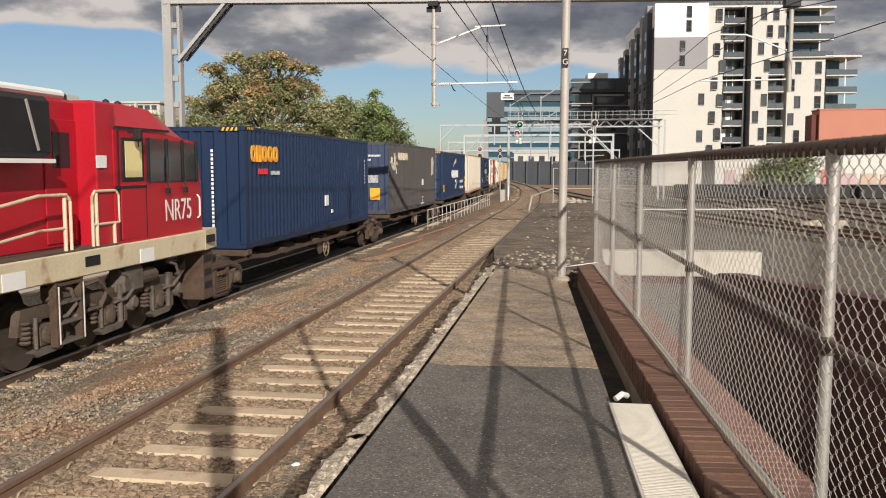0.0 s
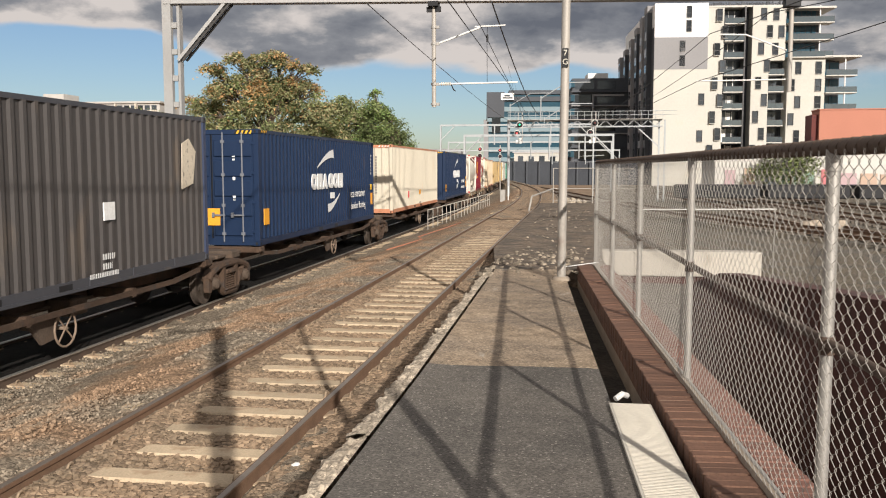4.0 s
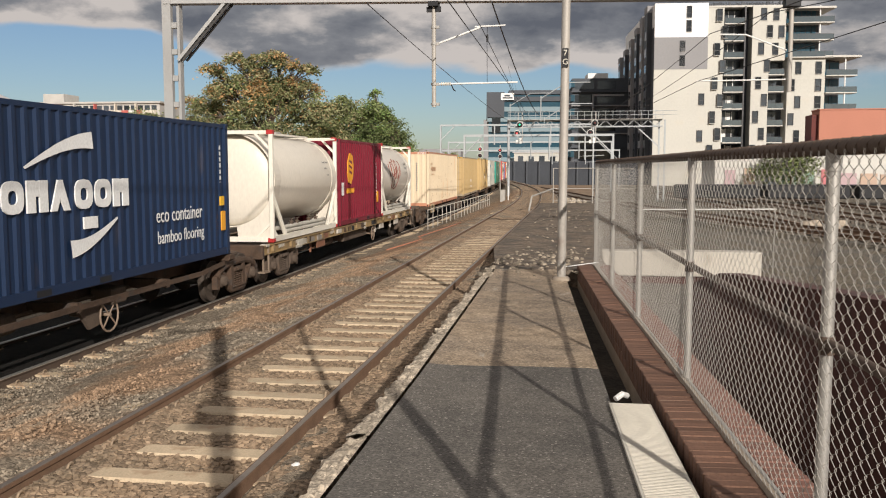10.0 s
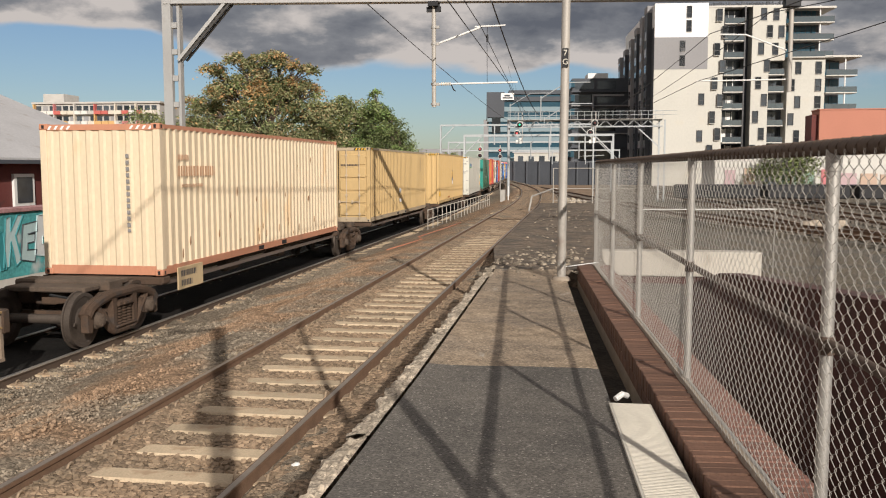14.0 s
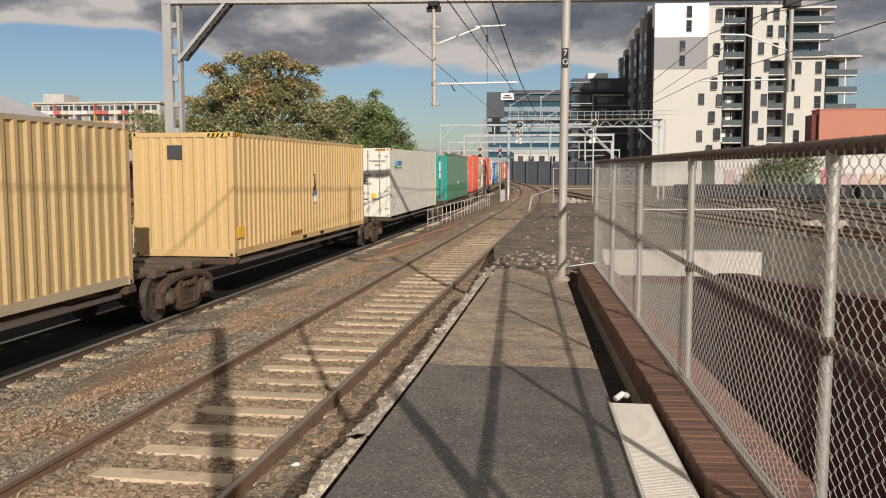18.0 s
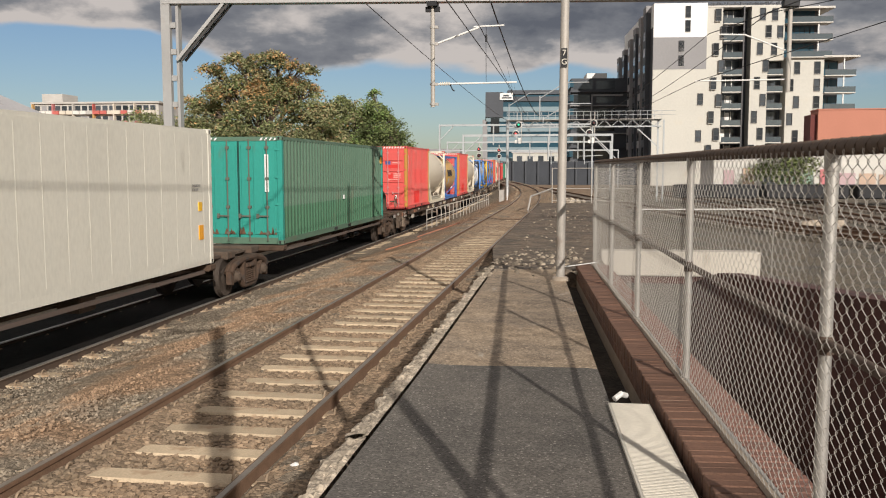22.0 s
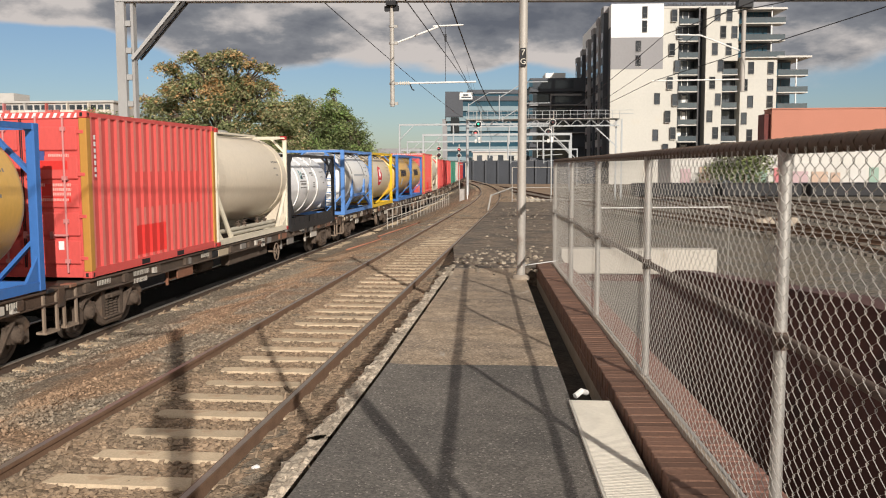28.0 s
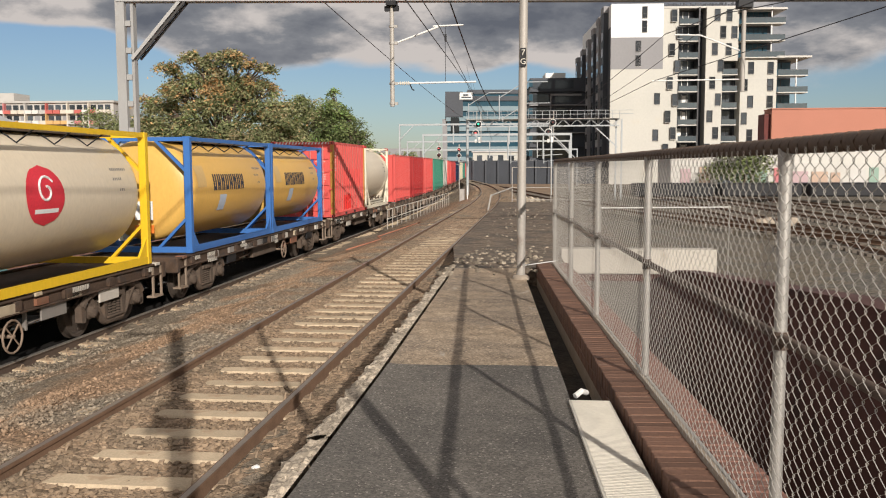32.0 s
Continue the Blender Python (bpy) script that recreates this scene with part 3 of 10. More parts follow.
def ground():
    g = Geo()
    g.add([(-2600, -2600, -1.0), (2600, -2600, -1.0), (2600, 2600, -1.0), (-2600, 2600, -1.0)], [(0, 1, 2, 3)])
    solid("ground", g, "soil", "bare brown soil reaching to the horizon", kind="structure")
    ys = list(np.arange(2, 24, 0.16)) + list(np.arange(24, 60, 0.6)) + list(np.arange(60, 180, 3))
    g = Geo()
    ks = np.linspace(0, 1, 90)
    for y in ys:
        y = float(y)
        for k in ks:
            x = (xt(y) - 5.0) * (1 - k) + (xn(y) + 2.3) * k
            z = ground_height(x, y)
            quiet = 0.35 if abs(x - xn(y)) < 0.9 else 1.0
            rough = 0.035 * noise.noise((x * 4, y * 4, 0)) + 0.03 * noise.noise((x * 11, y * 11, 5)) + 0.05 * noise.noise((x * 0.7, y * 0.5, 9))
            g.v.append((x, y, z + rough * quiet))
    n = len(ks)
    g.f = [(i * n + j, i * n + j + 1, (i + 1) * n + j + 1, (i + 1) * n + j) for i in range(len(ys) - 1) for j in range(n - 1)]
    g.smooth = True
    # strip between the rails with the train's shade painted into its ballast colour
    shade_bed = Geo().sweep([(xt(float(y)) - 0.30, float(y), -0.775) for y in np.arange(-6, 120, 2.0)], [(-1.6, -0.05), (1.07, -0.05), (1.07, 0.0), (-1.6, 0.03)])
    solid("shade_ballast", shade_bed, "ballast_shade", "near-black ballast between the train's rails, the shade under the train put into its colour", kind="structure")
    mid = Geo()
    ys = [float(y) for y in list(np.arange(2, 40, 0.21)) + list(np.arange(40, 120, 2.0))]
    for y in ys:
        for i in range(13):
            x = xn(y) - 0.79 + 1.58 * i / 12
            mid.v.append((x, y, ground_height(x, y) + 0.012 + 0.016 * noise.noise((x * 9, y * 9, 4)) + 0.012 * noise.noise((x * 25, y * 25, 1))))
    mid.f = [(i * 13 + j, i * 13 + j + 1, i * 13 + j + 14, i * 13 + j + 13) for i in range(len(ys) - 1) for j in range(12)]
    mid.smooth = True
    solid("brown_ballast", mid, "ballast_brown", "brown ballast packed between the sleepers of the near track", kind="structure")
    solid("ballast", g, "ballast", "brown stony ballast bed under the tracks", kind="structure")
    edge = Geo()
    for y in ys:
        for i in range(9):
            x = xn(y) + 0.90 + 1.15 * i / 8
            edge.v.append((x, y, ground_height(x, y) + 0.022 + 0.03 * noise.noise((x * 7, y * 7, 8)) + 0.02 * noise.noise((x * 19, y * 19, 2))))
    edge.f = [(i * 9 + j, i * 9 + j + 1, i * 9 + j + 10, i * 9 + j + 9) for i in range(len(ys) - 1) for j in range(8)]
    edge.smooth = True
    solid("ballast_edge", edge, "ballast_brown", "brown ballast heaped against the platform", kind="structure")


def stones():
    rng = random.Random(4)
    g = Geo()
    base = [Vector(v) for v in ((1, 0, 0), (-1, 0, 0), (0, 1, 0), (0, -1, 0), (0, 0, 1), (0, 0, -1))]
    lump = [Vector((i, j, k)) for k in (-0.75, 0.75) for i, j in ((-0.8, -0.6), (0.8, -0.6), (0.8, 0.6), (-0.8, 0.6))]
    faces = [(0, 3, 2, 1), (4, 5, 6, 7), (0, 1, 5, 4), (1, 2, 6, 5), (2, 3, 7, 6), (3, 0, 4, 7)]
    turns = [(Matrix.Rotation(rng.uniform(0, 6.28), 3, "Z") @ Matrix.Rotation(rng.uniform(0, 6.28), 3, "X")) for _ in range(24)]
    fs = [(0, 2, 4), (2, 1, 4), (1, 3, 4), (3, 0, 4), (2, 0, 5), (1, 2, 5), (3, 1, 5), (0, 3, 5)]
    clods = Geo()

    def scatter(target, x, y, z, r):
        rot = turns[rng.randrange(24)]
        if target is clods:
            target.add([(x + p[0] * k, y + p[1] * k, z + p[2] * k * 0.8) for p, k in ((rot @ v, r * rng.uniform(0.55, 0.95)) for v in lump)], faces)
        else:
            target.add([(x + p[0] * k, y + p[1] * k, z + p[2] * k * 0.8) for p, k in ((rot @ v, r * rng.uniform(0.6, 1.25)) for v in base)], fs)
    for _ in range(76000):
        y = 4.6 + 24 * rng.random() ** 1.7
        x = xt(y) + 0.86 + (xn(y) + 1.9 - xt(y) - 0.86) * rng.random()
        r = 0.010 + 0.017 * rng.random() ** 2
        if abs(abs(x - xn(y)) - 0.84) < 0.06 or abs(abs(x - xt(y)) - 0.836) < 0.06 or abs(x - xn(y)) < 0.78 or x > xn(y) + 0.9:
            continue
        scatter(g, x, y, ground_height(x, y) + r * 0.35, r)
    # larger brown clods between the near rails, heaped against the sleepers
    for _ in range(21000):
        y = 4.6 + 22 * rng.random() ** 1.5
        x = xn(y) + rng.uniform(-0.77, 1.75)
        d = (y - 4.47 + 0.315) % 0.63 - 0.315
        if abs(abs(x - xn(y)) - 0.84) < 0.07 or (abs(d) < 0.115 and rng.random() < 0.97 and abs(x - xn(y)) < 1.3):
            continue
        r = 0.014 + 0.024 * rng.random() ** 2
        scatter(clods, x, y, ground_height(x, y) + 0.010 + r * 0.2, r)
    for x, y, r in ((xn(6.7) + 1.06, 6.7, 0.05), (xn(5.3) + 1.35, 5.3, 0.04)):
        p = Geo().lathe((x, y, ground_height(x, y) - 0.01), (0.3, 0.1, 1), [(0, r), (r * 0.6, r * 0.9), (r * 1.1, r * 0.3)], 7)
        solid("white_stone", p, "white", "pale stone lying beside the near rail", "stone")
    solid("ballast_stones", g, "stone", "loose grey and brown ballast stones", "ballast", kind="stuff")
    solid("ballast_clods", clods, "clod", "larger brown ballast stones between the sleepers", "ballast", kind="stuff")


RAIL = [(-0.085, -0.17), (0.085, -0.17), (0.085, -0.152), (0.030, -0.125), (0.018, -0.05), (0.036, -0.035), (0.036, -0.004), (-0.036, -0.004), (-0.036, -0.035), (-0.018, -0.05), (-0.030, -0.125), (-0.085, -0.152)]
WORN_HEAD = [(-0.0375, -0.018), (0.0375, -0.018), (0.0375, -0.006), (0.030, 0.0), (-0.030, 0.0), (-0.0375, -0.006)]
HEAD = [(-0.026, -0.006), (0.026, -0.006), (0.024, 0.0), (-0.024, 0.0)]


def track(name, label, line, z, gauge, y0, y1, first, step, detail_to, far_label):
    t = thing(name, label, "railway track", kind="structure")
    ys = list(np.arange(y0, 60, 2.0)) + list(np.arange(60, y1, 4.0))
    for side in (-1, 1):
        off = side * (gauge / 2 + 0.036)
        pts = []
        for y in ys:
            y = float(y)
            d = Vector((line(y + 0.5) - line(y - 0.5), 1, 0)).normalized()
            pts.append((line(y) + d.y * off, y - d.x * off, z))
        r = part("rail", Geo().sweep(pts, RAIL), "rail_side" if z > -0.3 else "rail_oily", t, "rusty steel rail with a worn bright head")
        part("rail_head", Geo().sweep(pts, HEAD if z > -0.3 else WORN_HEAD), "rail_top" if z > -0.3 else "rail_polished", r)
    sl = Geo()
    sl.box((-1.3, -0.125, -0.21), (1.3, 0.125, -0.118), 0.02)
    me = sl.mesh("sleeper", "sleeper")
    clip = Geo()
    for s in (-1, 1):
        for o in (-0.10, 0.10):
            x = s * (gauge / 2 + 0.036) + o
            clip.box((x - 0.045, -0.06, -0.125), (x + 0.045, 0.06, -0.10))
            q = x + (0.035 if o > 0 else -0.035)
            clip.path([(q, -0.048, -0.118), (q, -0.046, -0.088), (q, -0.024, -0.064), (q, 0.008, -0.060), (q, 0.034, -0.074), (q - (0.05 if o > 0 else -0.05), 0.044, -0.098)], 0.011, 6)
    cm = clip.mesh("rail_clip", M["dusty_clip"])
    far = Geo()
    y, rng = first, random.Random(3)
    while y < y1 - 2:
        d = math.degrees(math.atan2(-(line(y + 0.5) - line(y - 0.5)), 1.0))
        m = pose(line(y) + rng.uniform(-0.02, 0.02), y, z + rng.uniform(-0.006, 0.006), 0, 0, d + rng.uniform(-0.6, 0.6))
        if y < detail_to:
            s = part("sleeper", me, None, t, m=m)
            part("rail_clip", cm, None, s)
        elif y < 110:
            far.add([m @ Vector(p) for p in ((-1.3, -0.12, -0.118), (1.3, -0.12, -0.118), (1.3, 0.12, -0.118), (-1.3, 0.12, -0.118), (-1.3, -0.13, -0.2), (1.3, -0.13, -0.2), (1.3, 0.13, -0.2), (-1.3, 0.13, -0.2))],
                    [(0, 1, 2, 3), (4, 5, 1, 0), (6, 7, 3, 2), (5, 6, 2, 1), (7, 4, 0, 3)])
        y += step
    tagged(part("far_sleepers", far, "sleeper", t), kind="stuff")
    return t


def platform():
    t = thing("platform", "worn asphalt platform with a broken edge", "platform", kind="structure")
    g = Geo()
    ex = lambda y: -1.172 - 0.013 * max(0, y - 6.5)

    def slab(y0, y1, z0, z1, left, right, drop=0.9, steps=40):
        a = Geo()
        nx = 14
        ys = np.linspace(y0, y1, steps)
        for y in ys:
            y = float(y)
            k = (y - y0) / (y1 - y0)
            z = z0 + (z1 - z0) * k
            for i in range(nx + 1):
                x = left(y) + (right(y) - left(y)) * i / nx
                a.v.append((x, y, z + 0.012 * noise.noise((x * 1.5, y * 1.5, 3)) * (0 if i in (0, nx) else 1)))
        n = nx + 1
        a.f = [(i * n + j, i * n + j + 1, (i + 1) * n + j + 1, (i + 1) * n + j) for i in range(steps - 1) for j in range(nx)]
        for col, flip in ((0, False), (nx, True)):
            k = len(a.v)
            a.v += [(a.v[i * n + col][0], a.v[i * n + col][1], a.v[i * n + col][2] - drop) for i in range(steps)]
            a.f += [(i * n + col, (i + 1) * n + col, k + i + 1, k + i) for i in range(steps - 1)]
        for row in (0, steps - 1):
            k = len(a.v)
            a.v += [(p[0], p[1], p[2] - drop) for p in a.v[row * n:row * n + n]]
            a.f += [(row * n + j, row * n + j + 1, k + j + 1, k + j) for j in range(nx)]
        a.smooth = True
        return a
    part("asphalt_patch", slab(-4, 6.84, 0.75, 0.75, ex, lambda y: drain_x(y) - 0.62 - ko(y)), "asphalt", t, "dark grey newer asphalt")
    part("old_asphalt", slab(6.84, 13.6, 0.744, 0.74, ex, lambda y: drain_x(y) - 0.62 - ko(y)), "asphalt_old", t, "brown worn old asphalt")
    part("ramp", slab(13.6, 25, 0.74, 0.02, lambda y: ex(y) - 0.085 * (y - 13.6), lambda y: 2.2 if y > 20.2 else (0.5 if y > 15.8 else drain_x(y) - 0.3)), "rubble_apron", t, "cracked asphalt ramp")
    part("apron", slab(25, 58, 0.02, 0.0, lambda y: xn(y) + 0.92, lambda y: 2.6), "rubble_apron", t, "dirty rubble-strewn apron")
    # crumbling concrete edge in a few lengths
    for ya, yb, sd in ((1.6, 4.9, 1), (4.93, 8.2, 2), (8.24, 11.0, 3), (11.05, 13.9, 4)):
        c = Geo()
        n = int((yb - ya) / 0.035)
        cols = 7
        for i in range(n + 1):
            y = ya + (yb - ya) * i / n
            wd = 0.130 + 0.050 * noise.noise((sd * 7, y * 1.9, 0)) + 0.045 * noise.noise((sd, y * 7.0, 4)) + 0.02 * noise.noise((sd, y * 19.0, 9))
            for k in range(cols):
                x = ex(y) - 0.030 - wd * k / (cols - 1)
                z = 0.742 - 0.022 * (k / (cols - 1)) ** 2 + (0.022 * noise.noise((x * 9, y * 9, sd)) + 0.022 * noise.noise((x * 24, y * 21, sd + 5))) * (k > 0) - (0.05 * max(0, noise.noise((y * 3.1, 2, sd))) if k == cols - 1 else 0)
                c.v.append((x, y, z))
            for dz, dx in ((0.10, -0.01), (0.22, 0.035), (0.45, 0.05)):
                q = noise.noise((y * 6, dz * 9, sd))
                c.v.append((ex(y) - 0.030 - wd + dx + 0.03 * q, y, 0.72 - dz))
        m_ = cols + 3
        c.f = [(i * m_ + k, i * m_ + k + 1, (i + 1) * m_ + k + 1, (i + 1) * m_ + k) for i in range(n) for k in range(m_ - 1)]
        part("coping_length", c, "coping", t, "crumbling pale concrete edge")
    rng = random.Random(44)
    deb = Geo()
    for _ in range(420):
        y = rng.uniform(12.5, 50) if rng.random() < 0.6 else rng.uniform(12.5, 24)
        x = rng.uniform(ex(y) - 0.2, 0.1 if y < 20 else 2.2)
        z = (0.74 if y < 13.6 else 0.74 - 0.72 * min(1, (y - 13.6) / 11.4)) + 0.005
        r = rng.uniform(0.015, 0.07)
        deb.lathe((x, y, z - r * 0.2), (rng.uniform(-.4, .4), rng.uniform(-.4, .4), 1), [(0, r), (r * 0.5, r * rng.uniform(0.5, 0.9)), (r * 0.7, r * 0.3)], 5)
    tagged(part("debris", deb, "stone", t, "broken stones lying about"), kind="stuff")
    # trench floor and walls beside the kerb, the kerb's shade painted into their colour
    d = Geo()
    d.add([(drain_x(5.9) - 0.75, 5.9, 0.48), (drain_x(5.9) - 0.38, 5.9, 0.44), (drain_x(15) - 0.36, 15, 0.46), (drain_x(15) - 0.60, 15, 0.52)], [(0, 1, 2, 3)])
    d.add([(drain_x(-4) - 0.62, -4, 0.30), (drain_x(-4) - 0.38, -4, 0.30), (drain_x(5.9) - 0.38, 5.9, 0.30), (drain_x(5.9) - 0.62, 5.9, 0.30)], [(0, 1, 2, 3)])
    part("drain_channel", d, "drain_shade_dirt", t, "open drain channel beside the brick kerb, the kerb's shade put into its dirt colour")
    p = thing("cover_plate", "off-white ribbed cover plate over the drain", "cover plate")
    a = Geo()
    for y0, y1 in ((-0.5, 1.2), (1.2, 3.3), (3.3, 5.78)):
        for (ya, yb) in [(y0 + 0.01, y1 - 0.01)]:
            c = [(drain_x(ya) - 0.64 - ko(ya), ya), (drain_x(ya) - 0.372 - ko(ya), ya), (drain_x(yb) - 0.372 - ko(yb), yb), (drain_x(yb) - 0.64 - ko(yb), yb)]
            a.add([(x, y, 0.752) for x, y in c] + [(x, y, 0.772) for x, y in c], [(4, 5, 6, 7), (0, 1, 5, 4), (1, 2, 6, 5), (2, 3, 7, 6), (3, 0, 4, 7)])
    part("panel", a, "plate", p)
    r = Geo()
    y = 2.6
    while y < 5.75:
        r.bar((drain_x(y) - 0.625 - ko(y), y, 0.774), (drain_x(y) - 0.385 - ko(y), y, 0.773), 0.010, 0.004)
        y += 0.021
    part("ribs", r, "plate", p)
    w = Geo()
    w.path([(drain_x(5.6) - 0.68, 5.80, 0.79), (drain_x(5.6) - 0.635, 5.84, 0.815), (drain_x(5.6) - 0.60, 5.90, 0.79)], 0.02, 8)
    part("pipe_end", w, "white", p, "short white pipe end")


def kerb_and_fence():
    k = thing("brick_kerb", "dark red brick kerb laid on edge beneath the fence", "kerb", kind="structure")
    core = Geo()
    a, b = -4.0, 13.75
    c = [(fx(a) - 0.262, a), (fx(a) + 0.21, a), (fx(b) + 0.21, b), (fx(b) - 0.262, b)]
    core.add([(x, y, -3) for x, y in c] + [(x, y, 0.818) for x, y in c], [(4, 5, 6, 7), (0, 1, 5, 4), (1, 2, 6, 5), (2, 3, 7, 6), (3, 0, 4, 7)])
    part("core", core, "mortar", k)
    m1 = Geo().box((-0.272, -0.0395, 0.70), (-0.040, 0.0395, 0.825), 0.006).mesh("brick", "brick")
    m2 = Geo().box((-0.268, -0.11, 0.60), (-0.15, 0.11, 0.69), 0.006).mesh("brick", "brick")
    rng = random.Random(2)
    y = 2.4
    ang = math.degrees(math.atan(0.0675))
    while y < 13.7:
        part("brick", m1, None, k, m=pose(fx(y) + rng.uniform(-0.003, 0.003), y, rng.uniform(-0.004, 0.004), 0, 0, ang + rng.uniform(-0.8, 0.8)))
        y += 0.086
    y = 2.4
    while y < 13.6:
        part("brick", m2, None, k, m=pose(fx(y), y, 0, 0, 0, ang))
        y += 0.235
    side = Geo()
    y = 2.4
    while y < 13.6:
        side.box((fx(y) + 0.03, y, 0.70), (fx(y) + 0.22, y + 0.076, 0.826 + rng.uniform(-0.003, 0.003)), 0.006)
        y += 0.086
    tagged(part("outer_bricks", side, M["red_brick"], k), kind="stuff")
    f = thing("chain_link_fence", "galvanised chain-link fence with tubular posts and dark top rail", "fence")
    posts = [-1.95, 0.78, 3.506, 6.21, 8.73, 11.13, 13.48]
    zt, zm, zb = 2.389, 1.645, 0.865
    for y in posts:
        g = Geo()
        g.smooth = True
        g.tube((fx(y), y, 0.80), (fx(y), y, zt - 0.03), 0.025, 14)
        p = part("post", g, "galv", f)
        c = Geo()
        c.smooth = True
        c.lathe((fx(y), y, zt - 0.09), (0, 0, 1), [(0, 0.029), (0.05, 0.031), (0.09, 0.029)], 14)
        part("post_cap", c, "galv", p)
        c = Geo()
        c.smooth = True
        c.lathe((fx(y), y, zm - 0.045), (0, 0, 1), [(0, 0.031), (0.07, 0.031)], 14)
        part("rail_clamp", c, "toprail", p)
        b = Geo()
        b.lathe((fx(y), y, 0.80), (0, 0, 1), [(0, 0.05), (0.035, 0.04)], 12)
        part("foot_collar", b, "mortar", p)
    ya, yb = posts[0], posts[-1]
    for nm, z, r, mt in (("top_rail", zt, 0.03, "toprail"), ("mid_rail", zm, 0.021, "toprail"), ("bottom_rail", zb - 0.02, 0.013, "galv")):
        g = Geo()
        g.smooth = True
        for q0, q1 in zip(posts, posts[1:]):
            g = Geo()
            g.smooth = True
            g.tube((fx(q0), q0, z), (fx(q1), q1, z), r, 12)
            part(nm, g, mt, f)
    tie = Geo()
    rng = random.Random(5)
    y = ya
    while y < yb:                       # wire wound round the top rail
        for i in range(6):
            a0, a1 = math.pi * i / 3, math.pi * (i + 1) / 3
            tie.tube((fx(y) + 0.034 * math.cos(a0), y + 0.01 * i, zt + 0.034 * math.sin(a0)), (fx(y) + 0.034 * math.cos(a1), y + 0.01 * (i + 1), zt + 0.034 * math.sin(a1)), 0.0035, 4)
        y += 0.095
    tagged(part("tie_wire", tie, "toprail", f), kind="stuff")
    strip = Geo()
    strip.sweep([(fx(y) - 0.028, y, 0.815) for y in (1.0, 13.5)], [(-0.014, 0), (0.014, 0), (0.012, 0.040), (-0.006, 0.034)])
    part("base_strip", strip, "mortar", f, "thin mortar line along the fence foot")
    # woven wire: upright zigzags, each hooked into the next
    vs, fs = [], []
    pitch, cell, zl, zh, r = 0.044, 0.070, 0.845, zt - 0.02, 0.0016
    turns = round((zh - zl) / cell)
    cell = (zh - zl) / turns
    cols = int((yb - 1.2) / pitch)
    sq = ((1, 0), (0, 1), (-1, 0), (0, -1))
    for k in range(cols):
        yl = 1.2 + k * pitch
        b0 = len(vs)
        for i in range(turns * 2 + 1):
            side = (i + k) % 2
            zc_ = zl + i * cell / 2
            yp = yl + (pitch * 1.03 if side else -pitch * 0.03)
            for dz, pull in ((-0.0085, 0.005), (0.0, 0.0), (0.0085, 0.005)):
                y = yp + (-pull if side else pull)
                z = zc_ + dz + 0.004 * noise.noise((y * 2, zc_ * 2, 1))
                x = fx(y) - 0.031 + (0.003 if side else -0.003) * (1 if dz > 0 else -1) + 0.010 * noise.noise((y * 1.1, z * 1.6, 0))
                for a, b in sq:
                    vs.append((x + a * r, y + b * r, z))
        rings = (len(vs) - b0) // 4
        for i in range(rings - 1):
            o = b0 + i * 4
            fs += [(o + j, o + (j + 1) % 4, o + 4 + (j + 1) % 4, o + 4 + j) for j in range(4)]
    me = bpy.data.meshes.new("wire_mesh")
    me.from_pydata(vs, [], fs)
    me.materials.append(M["wire"])
    tagged(part("wire_mesh", me, None, f, "bright woven diamond wire mesh"), kind="stuff")


def pit_and_yard():
    t = thing("ramp_well", "sunken ramp well with dark brick walls beside the fence", "ramp well", kind="structure")
    g = Geo()
    top = [(-6, 1.6), (7, 1.30), (12.6, 0.85), (14.5, 0.46)]
    wx = lambda y: 2.8 - 0.066 * y
    g.add([(wx(y) + o, y, z) for o in (0, 0.3) for y, h in top for z in (-4, h)],
          [(2 * i, 2 * i + 2, 2 * i + 3, 2 * i + 1) for i in range(3)] + [(8 + 2 * i, 9 + 2 * i, 11 + 2 * i, 10 + 2 * i) for i in range(3)] + [(2 * i + 1, 2 * i + 3, 2 * i + 11, 2 * i + 9) for i in range(3)] + [(6, 14, 15, 7), (0, 1, 9, 8)])
    part("far_wall", g, "brick_wall", t, "dark brick wall with a sloping top")
    part("end_wall", Geo().box((0.62, 20.0, -3), (3.95, 20.35, -0.10)), "brick_wall", t)
    part("end_parapet", Geo().box((0.55, 19.92, -0.10), (3.98, 20.40, 0.46), 0.02), "concrete", t, "sunlit pale concrete parapet")
    part("well_floor", Geo().add([(0.4, -6, -4), (5.2, -6, -4), (5.2, 9, -2.2), (0.4, 9, -2.2), (5.2, 20.1, -0.25), (0.4, 20.1, -0.25)], [(0, 1, 2, 3), (3, 2, 4, 5)]), "asphalt", t)
    y = thing("yard_ground", "stony rail yard ground beyond the fence", "yard", kind="structure")
    a = Geo()
    for i in range(60):
        for j in range(40):
            yy, xx = 20.3 + i * 2.2, 2.4 + j * 1.3
            a.v.append((xx, yy, -0.72 + 0.06 * noise.noise((xx, yy, 2))))
    a.f = [(i * 40 + j, i * 40 + j + 1, i * 40 + j + 41, i * 40 + j + 40) for i in range(59) for j in range(39)]
    a.smooth = True
    part("surface", a, "ballast_yard", y)
    part("near_surface", Geo().box((4.9, -6, -0.9), (54, 20.32, -0.70)), "ballast_yard", y)


